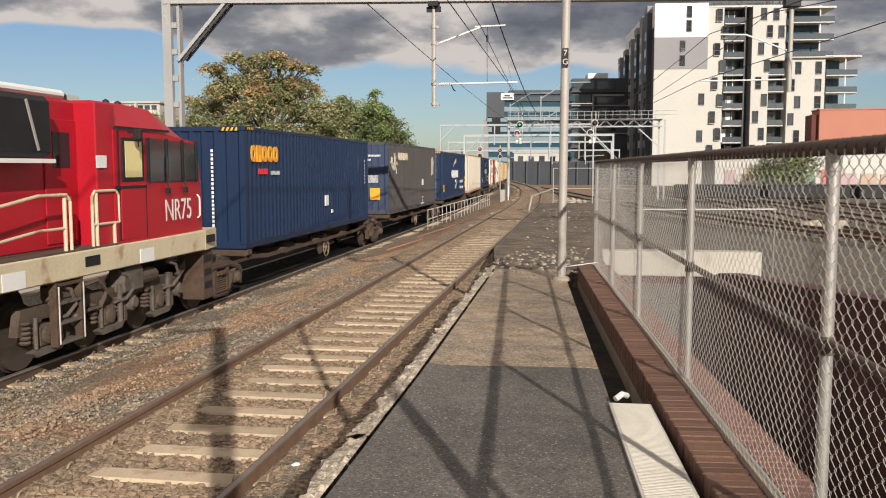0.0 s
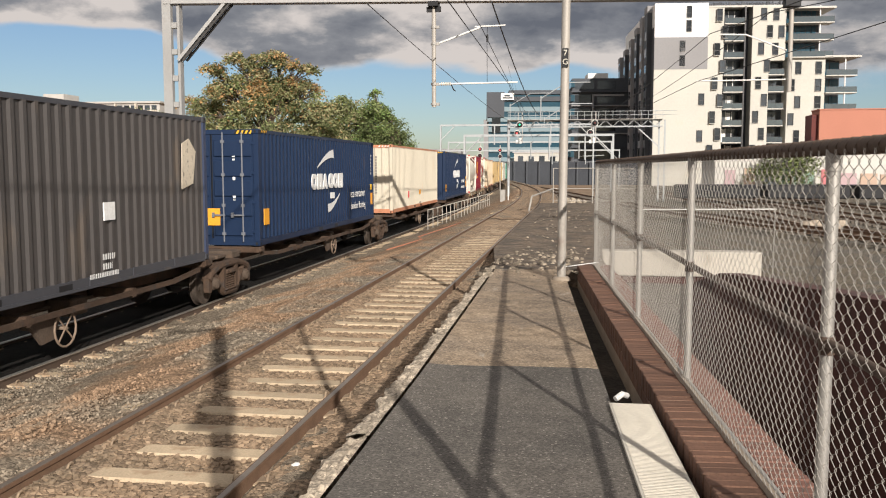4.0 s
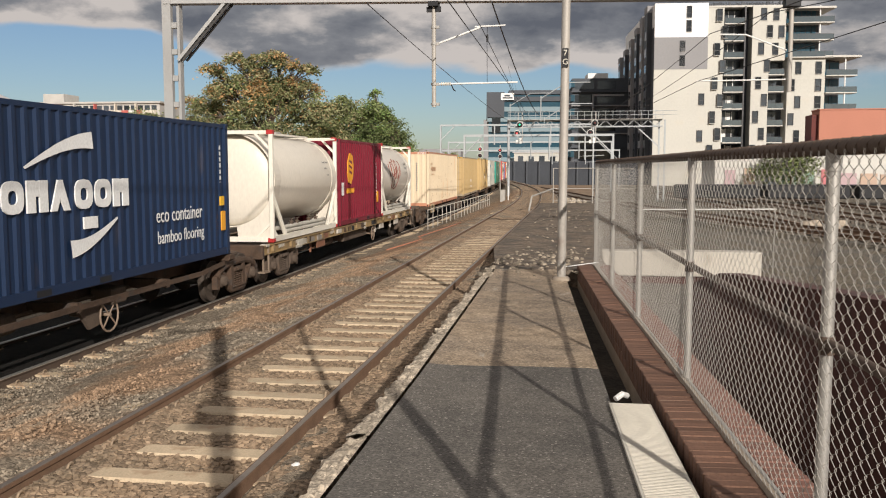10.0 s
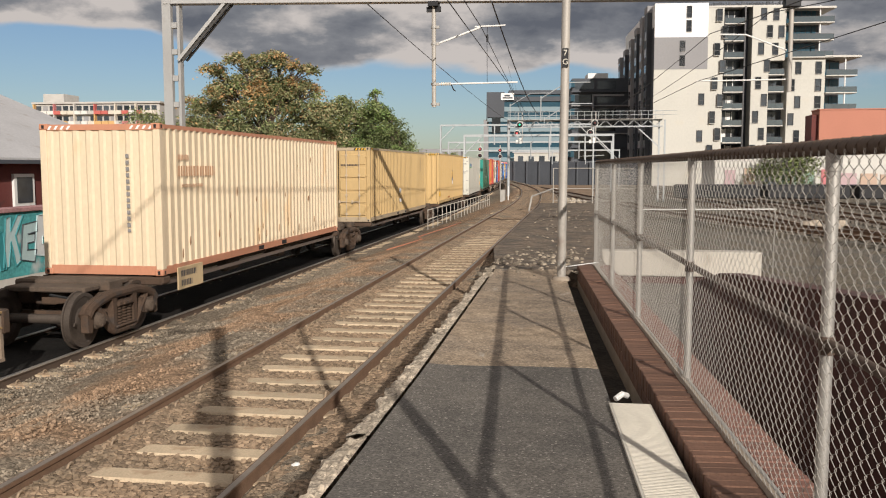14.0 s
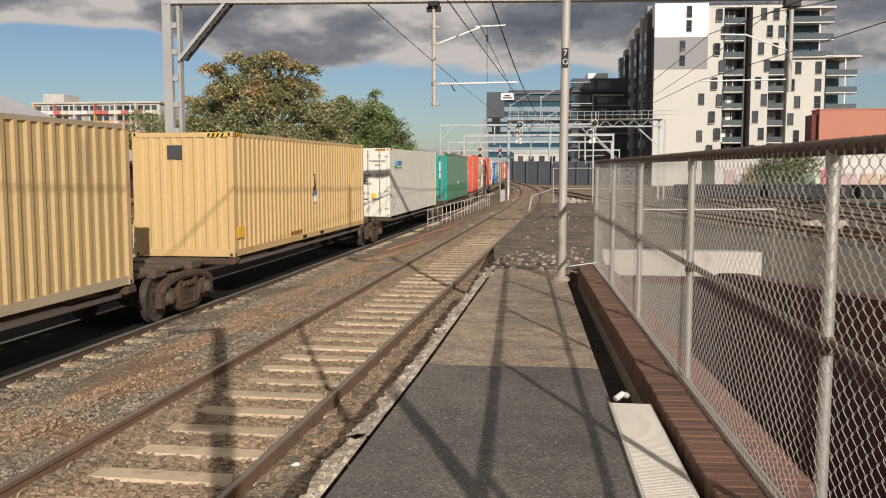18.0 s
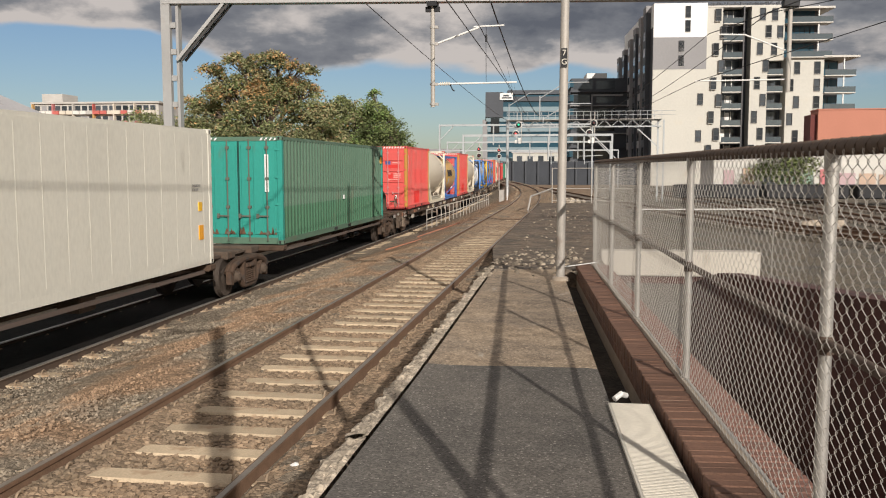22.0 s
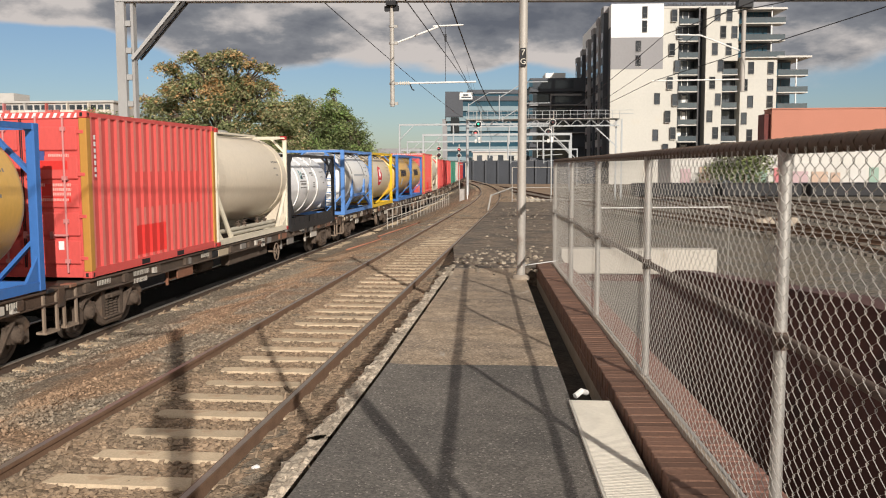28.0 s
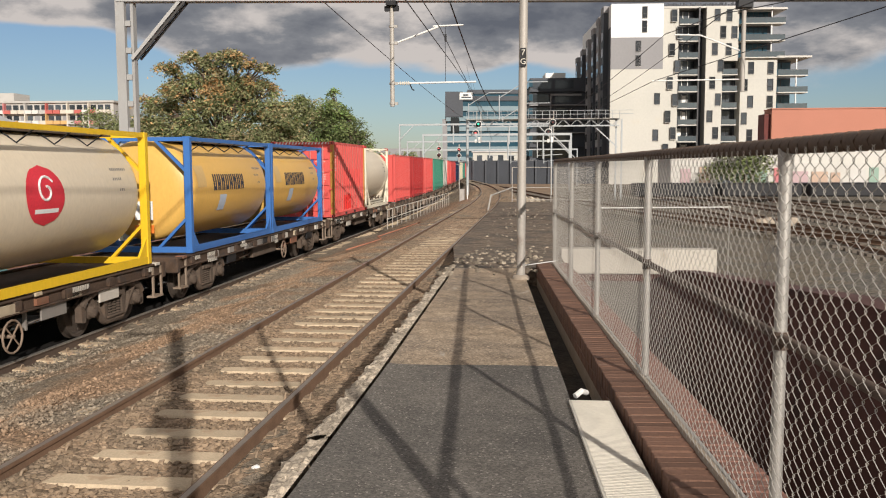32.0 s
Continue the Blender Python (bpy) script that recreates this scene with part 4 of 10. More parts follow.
def yard_tracks():
    rng = random.Random(6)
    for k, off in enumerate((12.2, 16.4, 21.0)):
        line = lambda y, o=off: o - 0.0022 * max(0, y - 14 - o) ** 1.62 * 1.2
        t = thing("yard_track", "rusty yard track on brown ballast", "railway track", "yard tracks", "structure")
        for side in (-1, 1):
            pts = [(line(float(y)) + side * 0.835, float(y), -0.48) for y in np.arange(2 if k == 0 else -5, 105, 3.0)]
            part("rail", Geo().sweep(pts, RAIL), "rail_side", t)
        g = Geo()
        y = 4.0
        while y < 100:
            g.box((line(y) - 1.3, y - 0.12, -0.72), (line(y) + 1.3, y + 0.12, -0.60))
            y += 0.66
        tagged(part("sleepers", g, "yard_sleeper", t), kind="stuff")


def diverging_track():
    t = thing("diverging_track", "track curving away to the yard beyond the apron", "railway track", kind="structure")
    pts = [Vector(p) for p in ((-9.6, 136, -0.22), (-4.4, 109, -0.22), (-1.3, 90, -0.22), (1.6, 72, -0.22), (4.6, 58, -0.22), (8.6, 44, -0.30), (14.0, 31, -0.40))]
    fine = []
    for a, b in zip(pts, pts[1:]):
        fine += [a.lerp(b, k / 6) for k in range(6)]
    for side in (-1, 1):
        row = []
        for i, p in enumerate(fine):
            d = (fine[min(len(fine) - 1, i + 1)] - fine[max(0, i - 1)]).normalized()
            row.append(p + Vector((d.y, -d.x, 0)) * side * 0.836)
        r = part("rail", Geo().sweep(row, RAIL), "rail_side", t)
        part("rail_head", Geo().sweep(row, HEAD), "rail_dull", r)
    g = Geo()
    for i in range(len(fine) - 1):
        n = max(2, int((fine[i + 1] - fine[i]).length / 0.65))
        for k in range(n):
            p = fine[i].lerp(fine[i + 1], k / n)
            d = (fine[i + 1] - fine[i]).normalized()
            s_ = Vector((d.y, -d.x, 0))
            g.bar(p - s_ * 1.25 + Vector((0, 0, -0.19)), p + s_ * 1.25 + Vector((0, 0, -0.19)), 0.24, 0.12)
    tagged(part("sleepers", g, "yard_sleeper", t), kind="stuff")
    bed = Geo().sweep(fine, [(-2.2, -0.9), (2.2, -0.9), (1.6, -0.20), (-1.6, -0.20)])
    part("bed", bed, "ballast_yard", t)


def pole_and_portal():
    p = thing("steel_pole", "tall grey steel pole on the platform with a number plate", "pole")
    g = Geo()
    g.smooth = True
    g.tube((-0.222, 12.35, 0.74), (-0.165, 12.35, 9.5), 0.062, 20, 0.054)
    part("shaft", g, "pole", p)
    part("base_collar", Geo().lathe((-0.222, 12.35, 0.735), (0, 0, 1), [(0, 0.13), (0.04, 0.12), (0.06, 0.085)], 16), "mortar", p)
    pl = part("number_plate", Geo().box((-0.242, 12.265, 3.68), (-0.158, 12.280, 3.93)), "black", p, "small black plate with white figures")
    lettering("7", 0.11, "plate", pl, pose(-0.20, 12.262, 3.865, 90, 0, 0))
    lettering("G", 0.11, "plate", pl, pose(-0.20, 12.262, 3.745, 90, 0, 0))
    w = Geo()
    w.tube((-0.16, 12.35, 0.93), (fx(13.0), 13.0, 0.93), 0.008, 6)
    part("stay_bar", w, "white", p, "thin pale bar to the fence")
    # portal over the tracks
    t = thing("overhead_portal", "grey steel portal spanning the tracks", "portal")
    A, Bv = Vector((-11.48, 24.0, 0)), Vector((14.0, 26.9, 0))
    ax = (Bv - A).normalized()
    part("mast", Geo().box((A.x - 0.24, A.y - 0.13, -0.9), (A.x + 0.02, A.y + 0.02, 7.15)), "mast", t)
    part("mast", Geo().box((A.x + 0.15, A.y - 0.02, -0.9), (A.x + 0.23, A.y + 0.20, 7.15)), "mast", t)
    bm = Geo().box((-0.04, -0.08, 0), (0.17, 0.10, 0.15)).mesh("batten", "mast")
    z = -0.4
    while z < 6.9:
        part("batten", bm, None, t, m=Matrix.Translation((A.x, A.y, z)))
        z += 0.74
    b = Geo()
    b.bar(A + Vector((-0.2, 0, 7.04)), Bv + Vector((0, 0, 7.04)), 0.24, 0.16)
    part("beam", b, "mast", t)
    b = Geo()
    b.bar(A + Vector((-0.2, 0, 6.94)), Bv + Vector((0, 0, 6.94)), 0.34, 0.03)
    part("beam_flange", b, "mast", t)
    # laced knee brace; lower bars and battens have underside shade painted into their colour
    for o in (-0.10, 0.10):
        for sh, w, mt in ((0.0, 0.09, "mast"), (0.16, 0.055, "brace_shade")):
            part("knee_brace", Geo().bar(A + Vector((0.20 + sh, o, 5.35)), A + ax * (1.55 + sh) + Vector((0, o, 6.93)), 0.07, w), mt, t)
    for k in range(4):
        p_ = A + Vector((0.20, 0, 5.35)) + (ax * 1.35 + Vector((0, 0, 1.58))) * (0.12 + 0.25 * k)
        part("brace_batten", Geo().box((p_.x - 0.03, p_.y - 0.10, p_.z - 0.03), (p_.x + 0.17, p_.y + 0.10, p_.z + 0.06)), "brace_shade", t)
    q = A + ax * 7.45
    d = thing("drop_bracket", "grey drop tube with registration arms hanging from the portal", "drop tube", "overhead brackets")
    part("tube", Geo().tube(q + Vector((0, 0, 4.02)), q + Vector((0, 0, 6.92)), 0.062, 14), "pole", d)
    part("clamp", Geo().box((q.x - 0.14, q.y - 0.2, 6.80), (q.x + 0.14, q.y + 0.2, 6.93)).box((q.x - 0.20, q.y - 0.05, 6.66), (q.x + 0.20, q.y + 0.05, 6.80)), "black", d)
    for z in (6.24, 5.78, 4.66, 4.10):
        part("band_clamp", Geo().lathe(q + Vector((0, 0, z - 0.03)), (0, 0, 1), [(0, 0.085), (0.06, 0.085)], 12).box((q.x + 0.05, q.y - 0.03, z - 0.04), (q.x + 0.16, q.y + 0.03, z + 0.04)), "galv", d)
    part("upper_arm", Geo().path([q + Vector((0.1, 0, 5.78)), q + Vector((1.30, 0.1, 6.22))], 0.028, 8), "white", d)
    part("top_arm", Geo().path([q + Vector((1.15, 0.1, 6.24)), q + Vector((2.0, 0.15, 6.27))], 0.024, 8), "white", d)
    part("lower_arm", Geo().path([q + Vector((0.08, 0, 4.66)), q + Vector((2.35, 0.2, 4.70))], 0.026, 8), "white", d)
    ins = Geo()
    for k in range(5):
        ins.lathe(q + Vector((0.20 + 0.06 * k, 0.015, 4.665)), (1, 0, 0), [(0, 0.02), (0.012, 0.055), (0.03, 0.055), (0.045, 0.02)], 10)
    part("insulator", ins, "plate", d, "pale ribbed insulator")
    part("lug", Geo().path([q + Vector((0.5, 0, 4.64)), q + Vector((0.56, 0, 4.50)), q + Vector((0.62, 0, 4.46))], 0.018, 6), "black", d)
    part("registration_wire", Geo().path([q + Vector((1.50, 0.12, 6.24)), q + Vector((1.49, 0.12, 5.9)), q + Vector((1.50, 0.12, 4.70))], 0.008, 5), "cable", d)
    part("hanger", Geo().tube(q + Vector((1.50, 0.12, 5.82)), q + Vector((1.50, 0.12, 6.02)), 0.03, 8), "black", d)
    q2 = A + ax * 17.35
    d2 = thing("drop_bracket", "white drop tube with registration arms hanging from the portal", "drop tube", "overhead brackets")
    part("tube", Geo().tube(q2 + Vector((0, 0, 4.40)), q2 + Vector((0, 0, 6.92)), 0.062, 14), "pole", d2)
    part("upper_arm", Geo().path([q2 + Vector((-0.1, 0, 5.55)), q2 + Vector((-1.2, 0, 6.0)), q2 + Vector((-1.9, 0, 6.02))], 0.022, 8), "white", d2)
    part("lower_arm", Geo().path([q2 + Vector((-0.1, 0, 4.75)), q2 + Vector((-2.5, 0, 4.74))], 0.020, 8), "white", d2)
    part("clamp", Geo().box((q2.x - 0.2, q2.y - 0.2, 6.72), (q2.x + 0.2, q2.y + 0.2, 6.93)), "black", d2)


def sag(a, b, r, drop, n=14):
    g = Geo()
    a, b = Vector(a), Vector(b)
    pts = [a.lerp(b, i / n) - Vector((0, 0, drop * 4 * (i / n) * (1 - i / n))) for i in range(n + 1)]
    return g.path(pts, r, 6)


def wires():
    t = thing("overhead_wires", "dark overhead contact and catenary wires", "wires")
    near = [(-2.0, 25.2, 4.68), (-2.75, 25.2, 6.22)]
    # from behind the camera over the near track to the portal, then along the curve to the gantries
    for (x, y, z), r, dr in ((near[0], 0.008, 0.0), (near[1], 0.011, 0.35)):
        part("wire", sag((-1.4, -35, z), (x, y, z), r, dr), "cable", t)
        part("wire", sag((x, y, z), (xn(80) + 0.2, 80, z), r, dr * 0.8), "cable", t)
        part("wire", sag((xn(80) + 0.2, 80, z), (xn(130), 130, z), r, dr), "cable", t)
    part("wire", sag((-6.0, 24.7, 6.95), (-6.9, 95, 6.9), 0.013, 0.25), "cable", t)
    part("wire", sag((-1.5, -5, 8.6), (-2.45, 24.8, 6.95), 0.02, 0.1), "cable", t)
    part("wire", sag((-2.45, 24.9, 6.9), (xn(80) + 0.9, 80, 6.9), 0.022, 0.75), "cable", t)
    for k in range(1, 8):
        y = 25.2 + k * 6.8
        x0 = -2.0 + (xn(80) + 2.2) * k * 6.8 / 54.8
        part("dropper", Geo().tube((x0, y, 4.68), (x0 - 0.3, y, 5.95), 0.005, 4), "cable", t)
    # wires of the yard tracks
    for a, b, r, dr in (((9.5, 0, 6.3), (3.6, 26, 6.05), 0.011, 0.2), ((3.6, 26, 6.05), (0.3, 82, 6.2), 0.011, 0.4), ((8.0, 2, 4.9), (3.3, 26, 4.74), 0.009, 0),
                        ((3.3, 26, 4.74), (0.2, 82, 5.0), 0.009, 0), ((16, 8, 7.2), (5.2, 26.1, 6.6), 0.012, 0.3), ((5.2, 26.1, 6.6), (2.4, 82, 6.6), 0.012, 0.4)):
        part("wire", sag(a, b, r, dr), "cable", t)


def barrier():
    t = thing("white_barrier", "pale tubular barrier between the two tracks", "barrier")
    pts = [(-6.50 + 0.012 * i, 37.9 + 1.3 * i, -0.40) for i in range(20)]
    for i, p in enumerate(pts):
        g = Geo().tube(p, (p[0], p[1], 0.46), 0.018, 8)
        part("baluster", g, "pole", t)
    for z in (0.46, 0.05):
        part("rail", Geo().path([(p[0], p[1], z) for p in pts], 0.022, 8), "plate", t)
    h = Geo()
    h.path([(-6.3, 34.5, -0.44), (-5.9, 33, -0.42), (-6.2, 31, -0.46), (-6.6, 30, -0.55)], 0.02, 6)
    h.path([(-5.6, 42, -0.33), (-5.9, 37, -0.36), (-6.3, 34.5, -0.44)], 0.02, 6)
    solid("loose_hose", h, mat("orange_hose", (0.5, 0.2, 0.12)), "faded orange hose lying on the ballast", "hose")


def gate():
    t = thing("mesh_gate", "pale tubular rail fence across the end of the apron", "fence")
    for x in (-1.62, 0.9):
        part("post", Geo().tube((x, 57.7, 0), (x, 57.7, 2.28), 0.032, 8), "pole", t)
    for z in (2.26, 0.95, 0.15):
        part("rail", Geo().tube((-1.62, 57.7, z), (3.5, 57.9, z), 0.022, 8), "pole", t)
    part("side_rail", Geo().path([(-1.62, 57.7, 0.95), (-2.5, 48, 0.75), (-2.6, 47, 0.0)], 0.05, 8), "pole", t)
    b = Geo()
    rng = random.Random(9)
    for i in range(9):
        x, y, r = rng.uniform(-0.8, 0.6), rng.uniform(59, 62), rng.uniform(0.15, 0.35)
        b.lathe((x, y, -0.1), (rng.uniform(-.3, .3), rng.uniform(-.3, .3), 1), [(0, r), (r * 0.7, r * 0.9), (r * 1.2, r * 0.3)], 7)
    solid("rubble", b, "coping", "small heap of pale rubble", "rubble", kind="stuff")


def signal_head(parent, x, y, z, lamps):
    for col, dz in lamps:
        d = Geo()
        d.smooth = True
        d.lathe((x, y - 0.12, z + dz), (0, 1, 0), [(0, 0.25), (0.04, 0.25), (0.06, 0.2)], 20)
        part("backing_disc", d, "black", parent)
        part("rim", Geo().lathe((x, y - 0.07, z + dz), (0, 1, 0), [(0, 0.30), (0.03, 0.30)], 20), "white", parent)
        part("hood", Geo().lathe((x, y - 0.36, z + dz), (0, 1, 0), [(0, 0.12), (0.24, 0.12)], 14), "black", parent)
        part("lens", Geo().lathe((x, y - 0.39, z + dz), (0, 1, 0), [(0, 0.085), (0.02, 0.085)], 14), col, parent)


def gantries():
    M["green_lamp"] = glow("green_lamp", (0.02, 0.55, 0.30), 0.9)
    M["red_lamp"] = glow("red_lamp", (0.8, 0.08, 0.08), 0.8)
    M["dark_lamp"] = mat("dark_lens", (0.12, 0.04, 0.04), 0.2)
    t = thing("signal_gantry", "white lattice signal gantry with walkway over the tracks", "gantry")
    y, x0, x1 = 80.0, -6.3, 7.2
    part("post", Geo().tube((x0, y, -0.9), (x0, y, 6.65), 0.12, 12), "bridge_steel", t)
    p = Geo()
    for o in (-0.25, 0.25):
        p.box((x1 + o - 0.07, y - 0.1, -0.9), (x1 + o + 0.07, y + 0.1, 6.5))
    part("lattice_post", p, "bridge_steel", t)
    for z in (5.92, 6.48):
        for dy in (-0.4, 0.4):
            part("chord", Geo().bar((x0, y + dy, z), (x1, y + dy, z), 0.085, 0.085), "bridge_steel", t)
    n = 22
    for dy in (-0.4, 0.4):
        g = Geo()
        for i in range(n):
            a, b = x0 + (x1 - x0) * i / n, x0 + (x1 - x0) * (i + 1) / n
            z0, z1 = (5.92, 6.48) if i % 2 else (6.48, 5.92)
            g.bar((a, y + dy, z0), (b, y + dy, z1), 0.045, 0.045)
        part("lattice", g, "bridge_steel", t)
    h = Geo()
    for i in range(n + 1):
        a = x0 + (x1 - x0) * i / n
        h.tube((a, y - 0.6, 6.5), (a, y - 0.6, 7.24), 0.02, 6)
    for z in (6.92, 7.24):
        h.tube((x0, y - 0.6, z), (x1 + 1.2, y - 0.6, z), 0.022, 6)
    part("handrail", h, "bridge_steel", t)
    part("walkway", Geo().box((x0, y - 0.65, 6.52), (x1, y + 0.6, 6.56)), "galv", t)
    b = Geo()
    b.bar((x1 - 2.2, y, 5.9), (x1 - 0.1, y, 4.0), 0.1, 0.1)
    part("brace", b, "bridge_steel", t)
    for heads in (((-5.24, 6.11, "green_lamp"), (-5.49, 5.32, "red_lamp")), ((1.36, 6.21, "dark_lamp"), (0.98, 5.37, "dark_lamp"))):
        s = thing("railway_signal", "black two-aspect signal with pale-rimmed round discs", "signal", "gantry signals")
        xm = heads[1][0]
        part("bracket", Geo().box((xm + 0.05, y - 0.55, 4.5), (xm + 0.12, y - 0.48, 7.2)), "galv", s)
        part("bracket", Geo().box((xm + 0.42, y - 0.55, 4.5), (xm + 0.49, y - 0.48, 7.2)), "galv", s)
        for hx, hz, lamp in heads:
            signal_head(s, hx, y - 0.65, hz, ((lamp, 0.0),))
        part("marker", Geo().box((xm - 0.10, y - 0.8, 4.45), (xm + 0.10, y - 0.75, 4.75)), "white", s)
        part("marker", Geo().box((xm + 0.22, y - 0.8, 4.45), (xm + 0.42, y - 0.75, 4.95)), "white", s)
    # plain portals beyond and beside it
    for yy, xa, xb, z, hang in ((95.0, -14.85, 1.5, 6.95, (-9, -3)), (76.0, -9.8, 2.85, 5.15, (-2.5, 0.5)), (112.0, -16.5, 4.0, 5.6, (-6, 0)), (135.0, -21, 6, 5.0, (-12, -4, 1))):
        q = thing("plain_portal", "white steel portal over the far tracks", "portal", "far portals")
        for x in (xa, xb):
            part("post", Geo().box((x - 0.075, yy - 0.10, -0.95), (x + 0.075, yy + 0.10, z)), "bridge_steel", q)
        part("beam", Geo().box((xa, yy - 0.09, z - 0.19), (xb, yy + 0.09, z)), "bridge_steel", q)
        for x, s in ((xa, 1), (xb, -1)):
            part("brace", Geo().bar((x, yy, z - 1.7), (x + s * 1.5, yy, z - 0.2), 0.09, 0.09), "bridge_steel", q)
        for x in hang:
            part("drop_tube", Geo().tube((x, yy, z - 2.2), (x, yy, z), 0.07, 8), "bridge_steel", q)
            part("arm", Geo().path([(x, yy, z - 1.9), (x + 1.6, yy, z - 1.8)], 0.03, 6), "bridge_steel", q)
    # cantilever arms above the dark building
    for x, z, yy in ((-0.4, 8.9, 70.0), (-0.2, 7.4, 72.0), (-4.2, 9.6, 88.0)):
        q = thing("cantilever_arm", "white cantilever arm carrying a wire", "arm", "cantilevers")
        part("arm", Geo().path([(x - 2.6, yy, z - 1.2), (x - 0.6, yy, z), (x + 1.2, yy, z)], 0.038, 8), "bridge_steel", q)
        part("stem", Geo().tube((x - 2.6, yy, 5.9), (x - 2.6, yy, z - 1.0), 0.045, 8), "bridge_steel", q)
    for x, yy in ((-12.2, 110.0), (-10.4, 118.0)):
        s = thing("signal_mast", "slim mast with black signal heads", "signal", "mast signals")
        part("mast", Geo().tube((x, yy, -0.95), (x, yy, 5.3), 0.08, 10), "galv", s)
        signal_head(s, x, yy - 0.1, 4.6, (("red_lamp", 0.0), ("dark_lamp", -0.8)))
        part("platform_cage", Geo().box((x - 0.5, yy - 0.3, 2.6), (x + 0.5, yy + 0.5, 2.66)), "galv", s)
    c = thing("relay_box", "small grey lineside cabinet", "cabinet")
    part("body", Geo().box((-6.0, 68, -0.4), (-5.6, 68.5, 0.6), 0.03), "galv", c)
    part("stake", Geo().tube((-5.2, 66, -0.3), (-5.2, 66, 0.9), 0.04, 8), "white", c)


def shadow_casters():
    """Posts on the platform behind the viewpoint, known by their shadows."""
    t = thing("lamp_standard", "platform lamp standard with a short arm behind the viewpoint", "lamp post")
    b = Vector((1.30, -3.0, 0.0))
    top = Vector((1.56, -3.0, 7.55))
    part("shaft", Geo().tube(b, top, 0.115, 14, 0.10), "pole", t)
    part("arm", Geo().tube(top - Vector((0, 0, 0.05)), top + Vector((-0.92, 0.02, 0.16)), 0.075, 10), "pole", t)
    part("box", Geo().box((1.24, -3.15, 4.82), (1.58, -2.85, 5.14), 0.03), "galv", t)
    part("bracket", Geo().box((1.14, -3.08, 4.72), (1.40, -2.92, 4.84), 0.02), "galv", t)
    t = thing("slim_post", "slim platform post behind the viewpoint", "post")
    part("shaft", Geo().tube((1.12, 0.36, 0.80), (1.33, 0.36, 5.75), 0.060, 12, 0.034), "pole", t)


# ------------------------------------------------------------------ the train
# Local space of a vehicle: origin at its leading end on the rail top, y to its tail, x to the platform side.
PAINT = {}


def paint(name, col, worn=0.3, rough=0.5, rust=None):
    if name not in PAINT:
        grime = tuple(0.55 * c + 0.45 * g for c, g in zip(col, (0.16, 0.12, 0.085)))
        grime = rust or grime
        PAINT[name] = mat(name, col, rough, 0.0, 0.10, 0.5, 18, 0.12, 0.003, dirt=grime, amount=worn, dirt_scale=1.4, stretch=(1, 1, 0.45), spec=0.35)
    return PAINT[name]


def corrugated(g, p, u, n, width, height, pitch, depth, zdir=Vector((0, 0, 1))):
    """A sheet from corner p along u, pressed inwards against the normal n."""
    k = max(2, round(width / pitch))
    st = width / k
    xs = []
    for i in range(k):
        a = i * st
        xs += [(a, 0), (a + st * 0.28, 0), (a + st * 0.42, depth), (a + st * 0.86, depth)]
    xs.append((width, 0))
    b = len(g.v)
    for a, d in xs:
        q = p + u * a - n * d
        g.v += [tuple(q), tuple(q + zdir * height)]
    g.f += [(b + 2 * i, b + 2 * i + 2, b + 2 * i + 3, b + 2 * i + 1) for i in range(len(xs) - 1)]


def bars(g, p, u, v, rows, size, n, rng):
    """Unreadable lines of writing as small plates."""
    w = Vector(n) * 0.004
    for r, ln in enumerate(rows):
        a = 0.0
        while a < ln:
            c = min(ln - a, size * rng.uniform(0.5, 0.8))
            if abs(u[2]) > 0.5:             # stacked figures of upright writing
                c = min(ln - a, size * rng.uniform(1.5, 1.75))
            q = Vector(p) + Vector(u) * a - Vector(v) * (r * size * 1.6)
            pts = [q, q + Vector(u) * c * 0.66, q + Vector(u) * c * 0.66 - Vector(v) * size, q - Vector(v) * size]
            g.add([k + w for k in pts], [(0, 1, 2, 3)])
            a += c
    return g


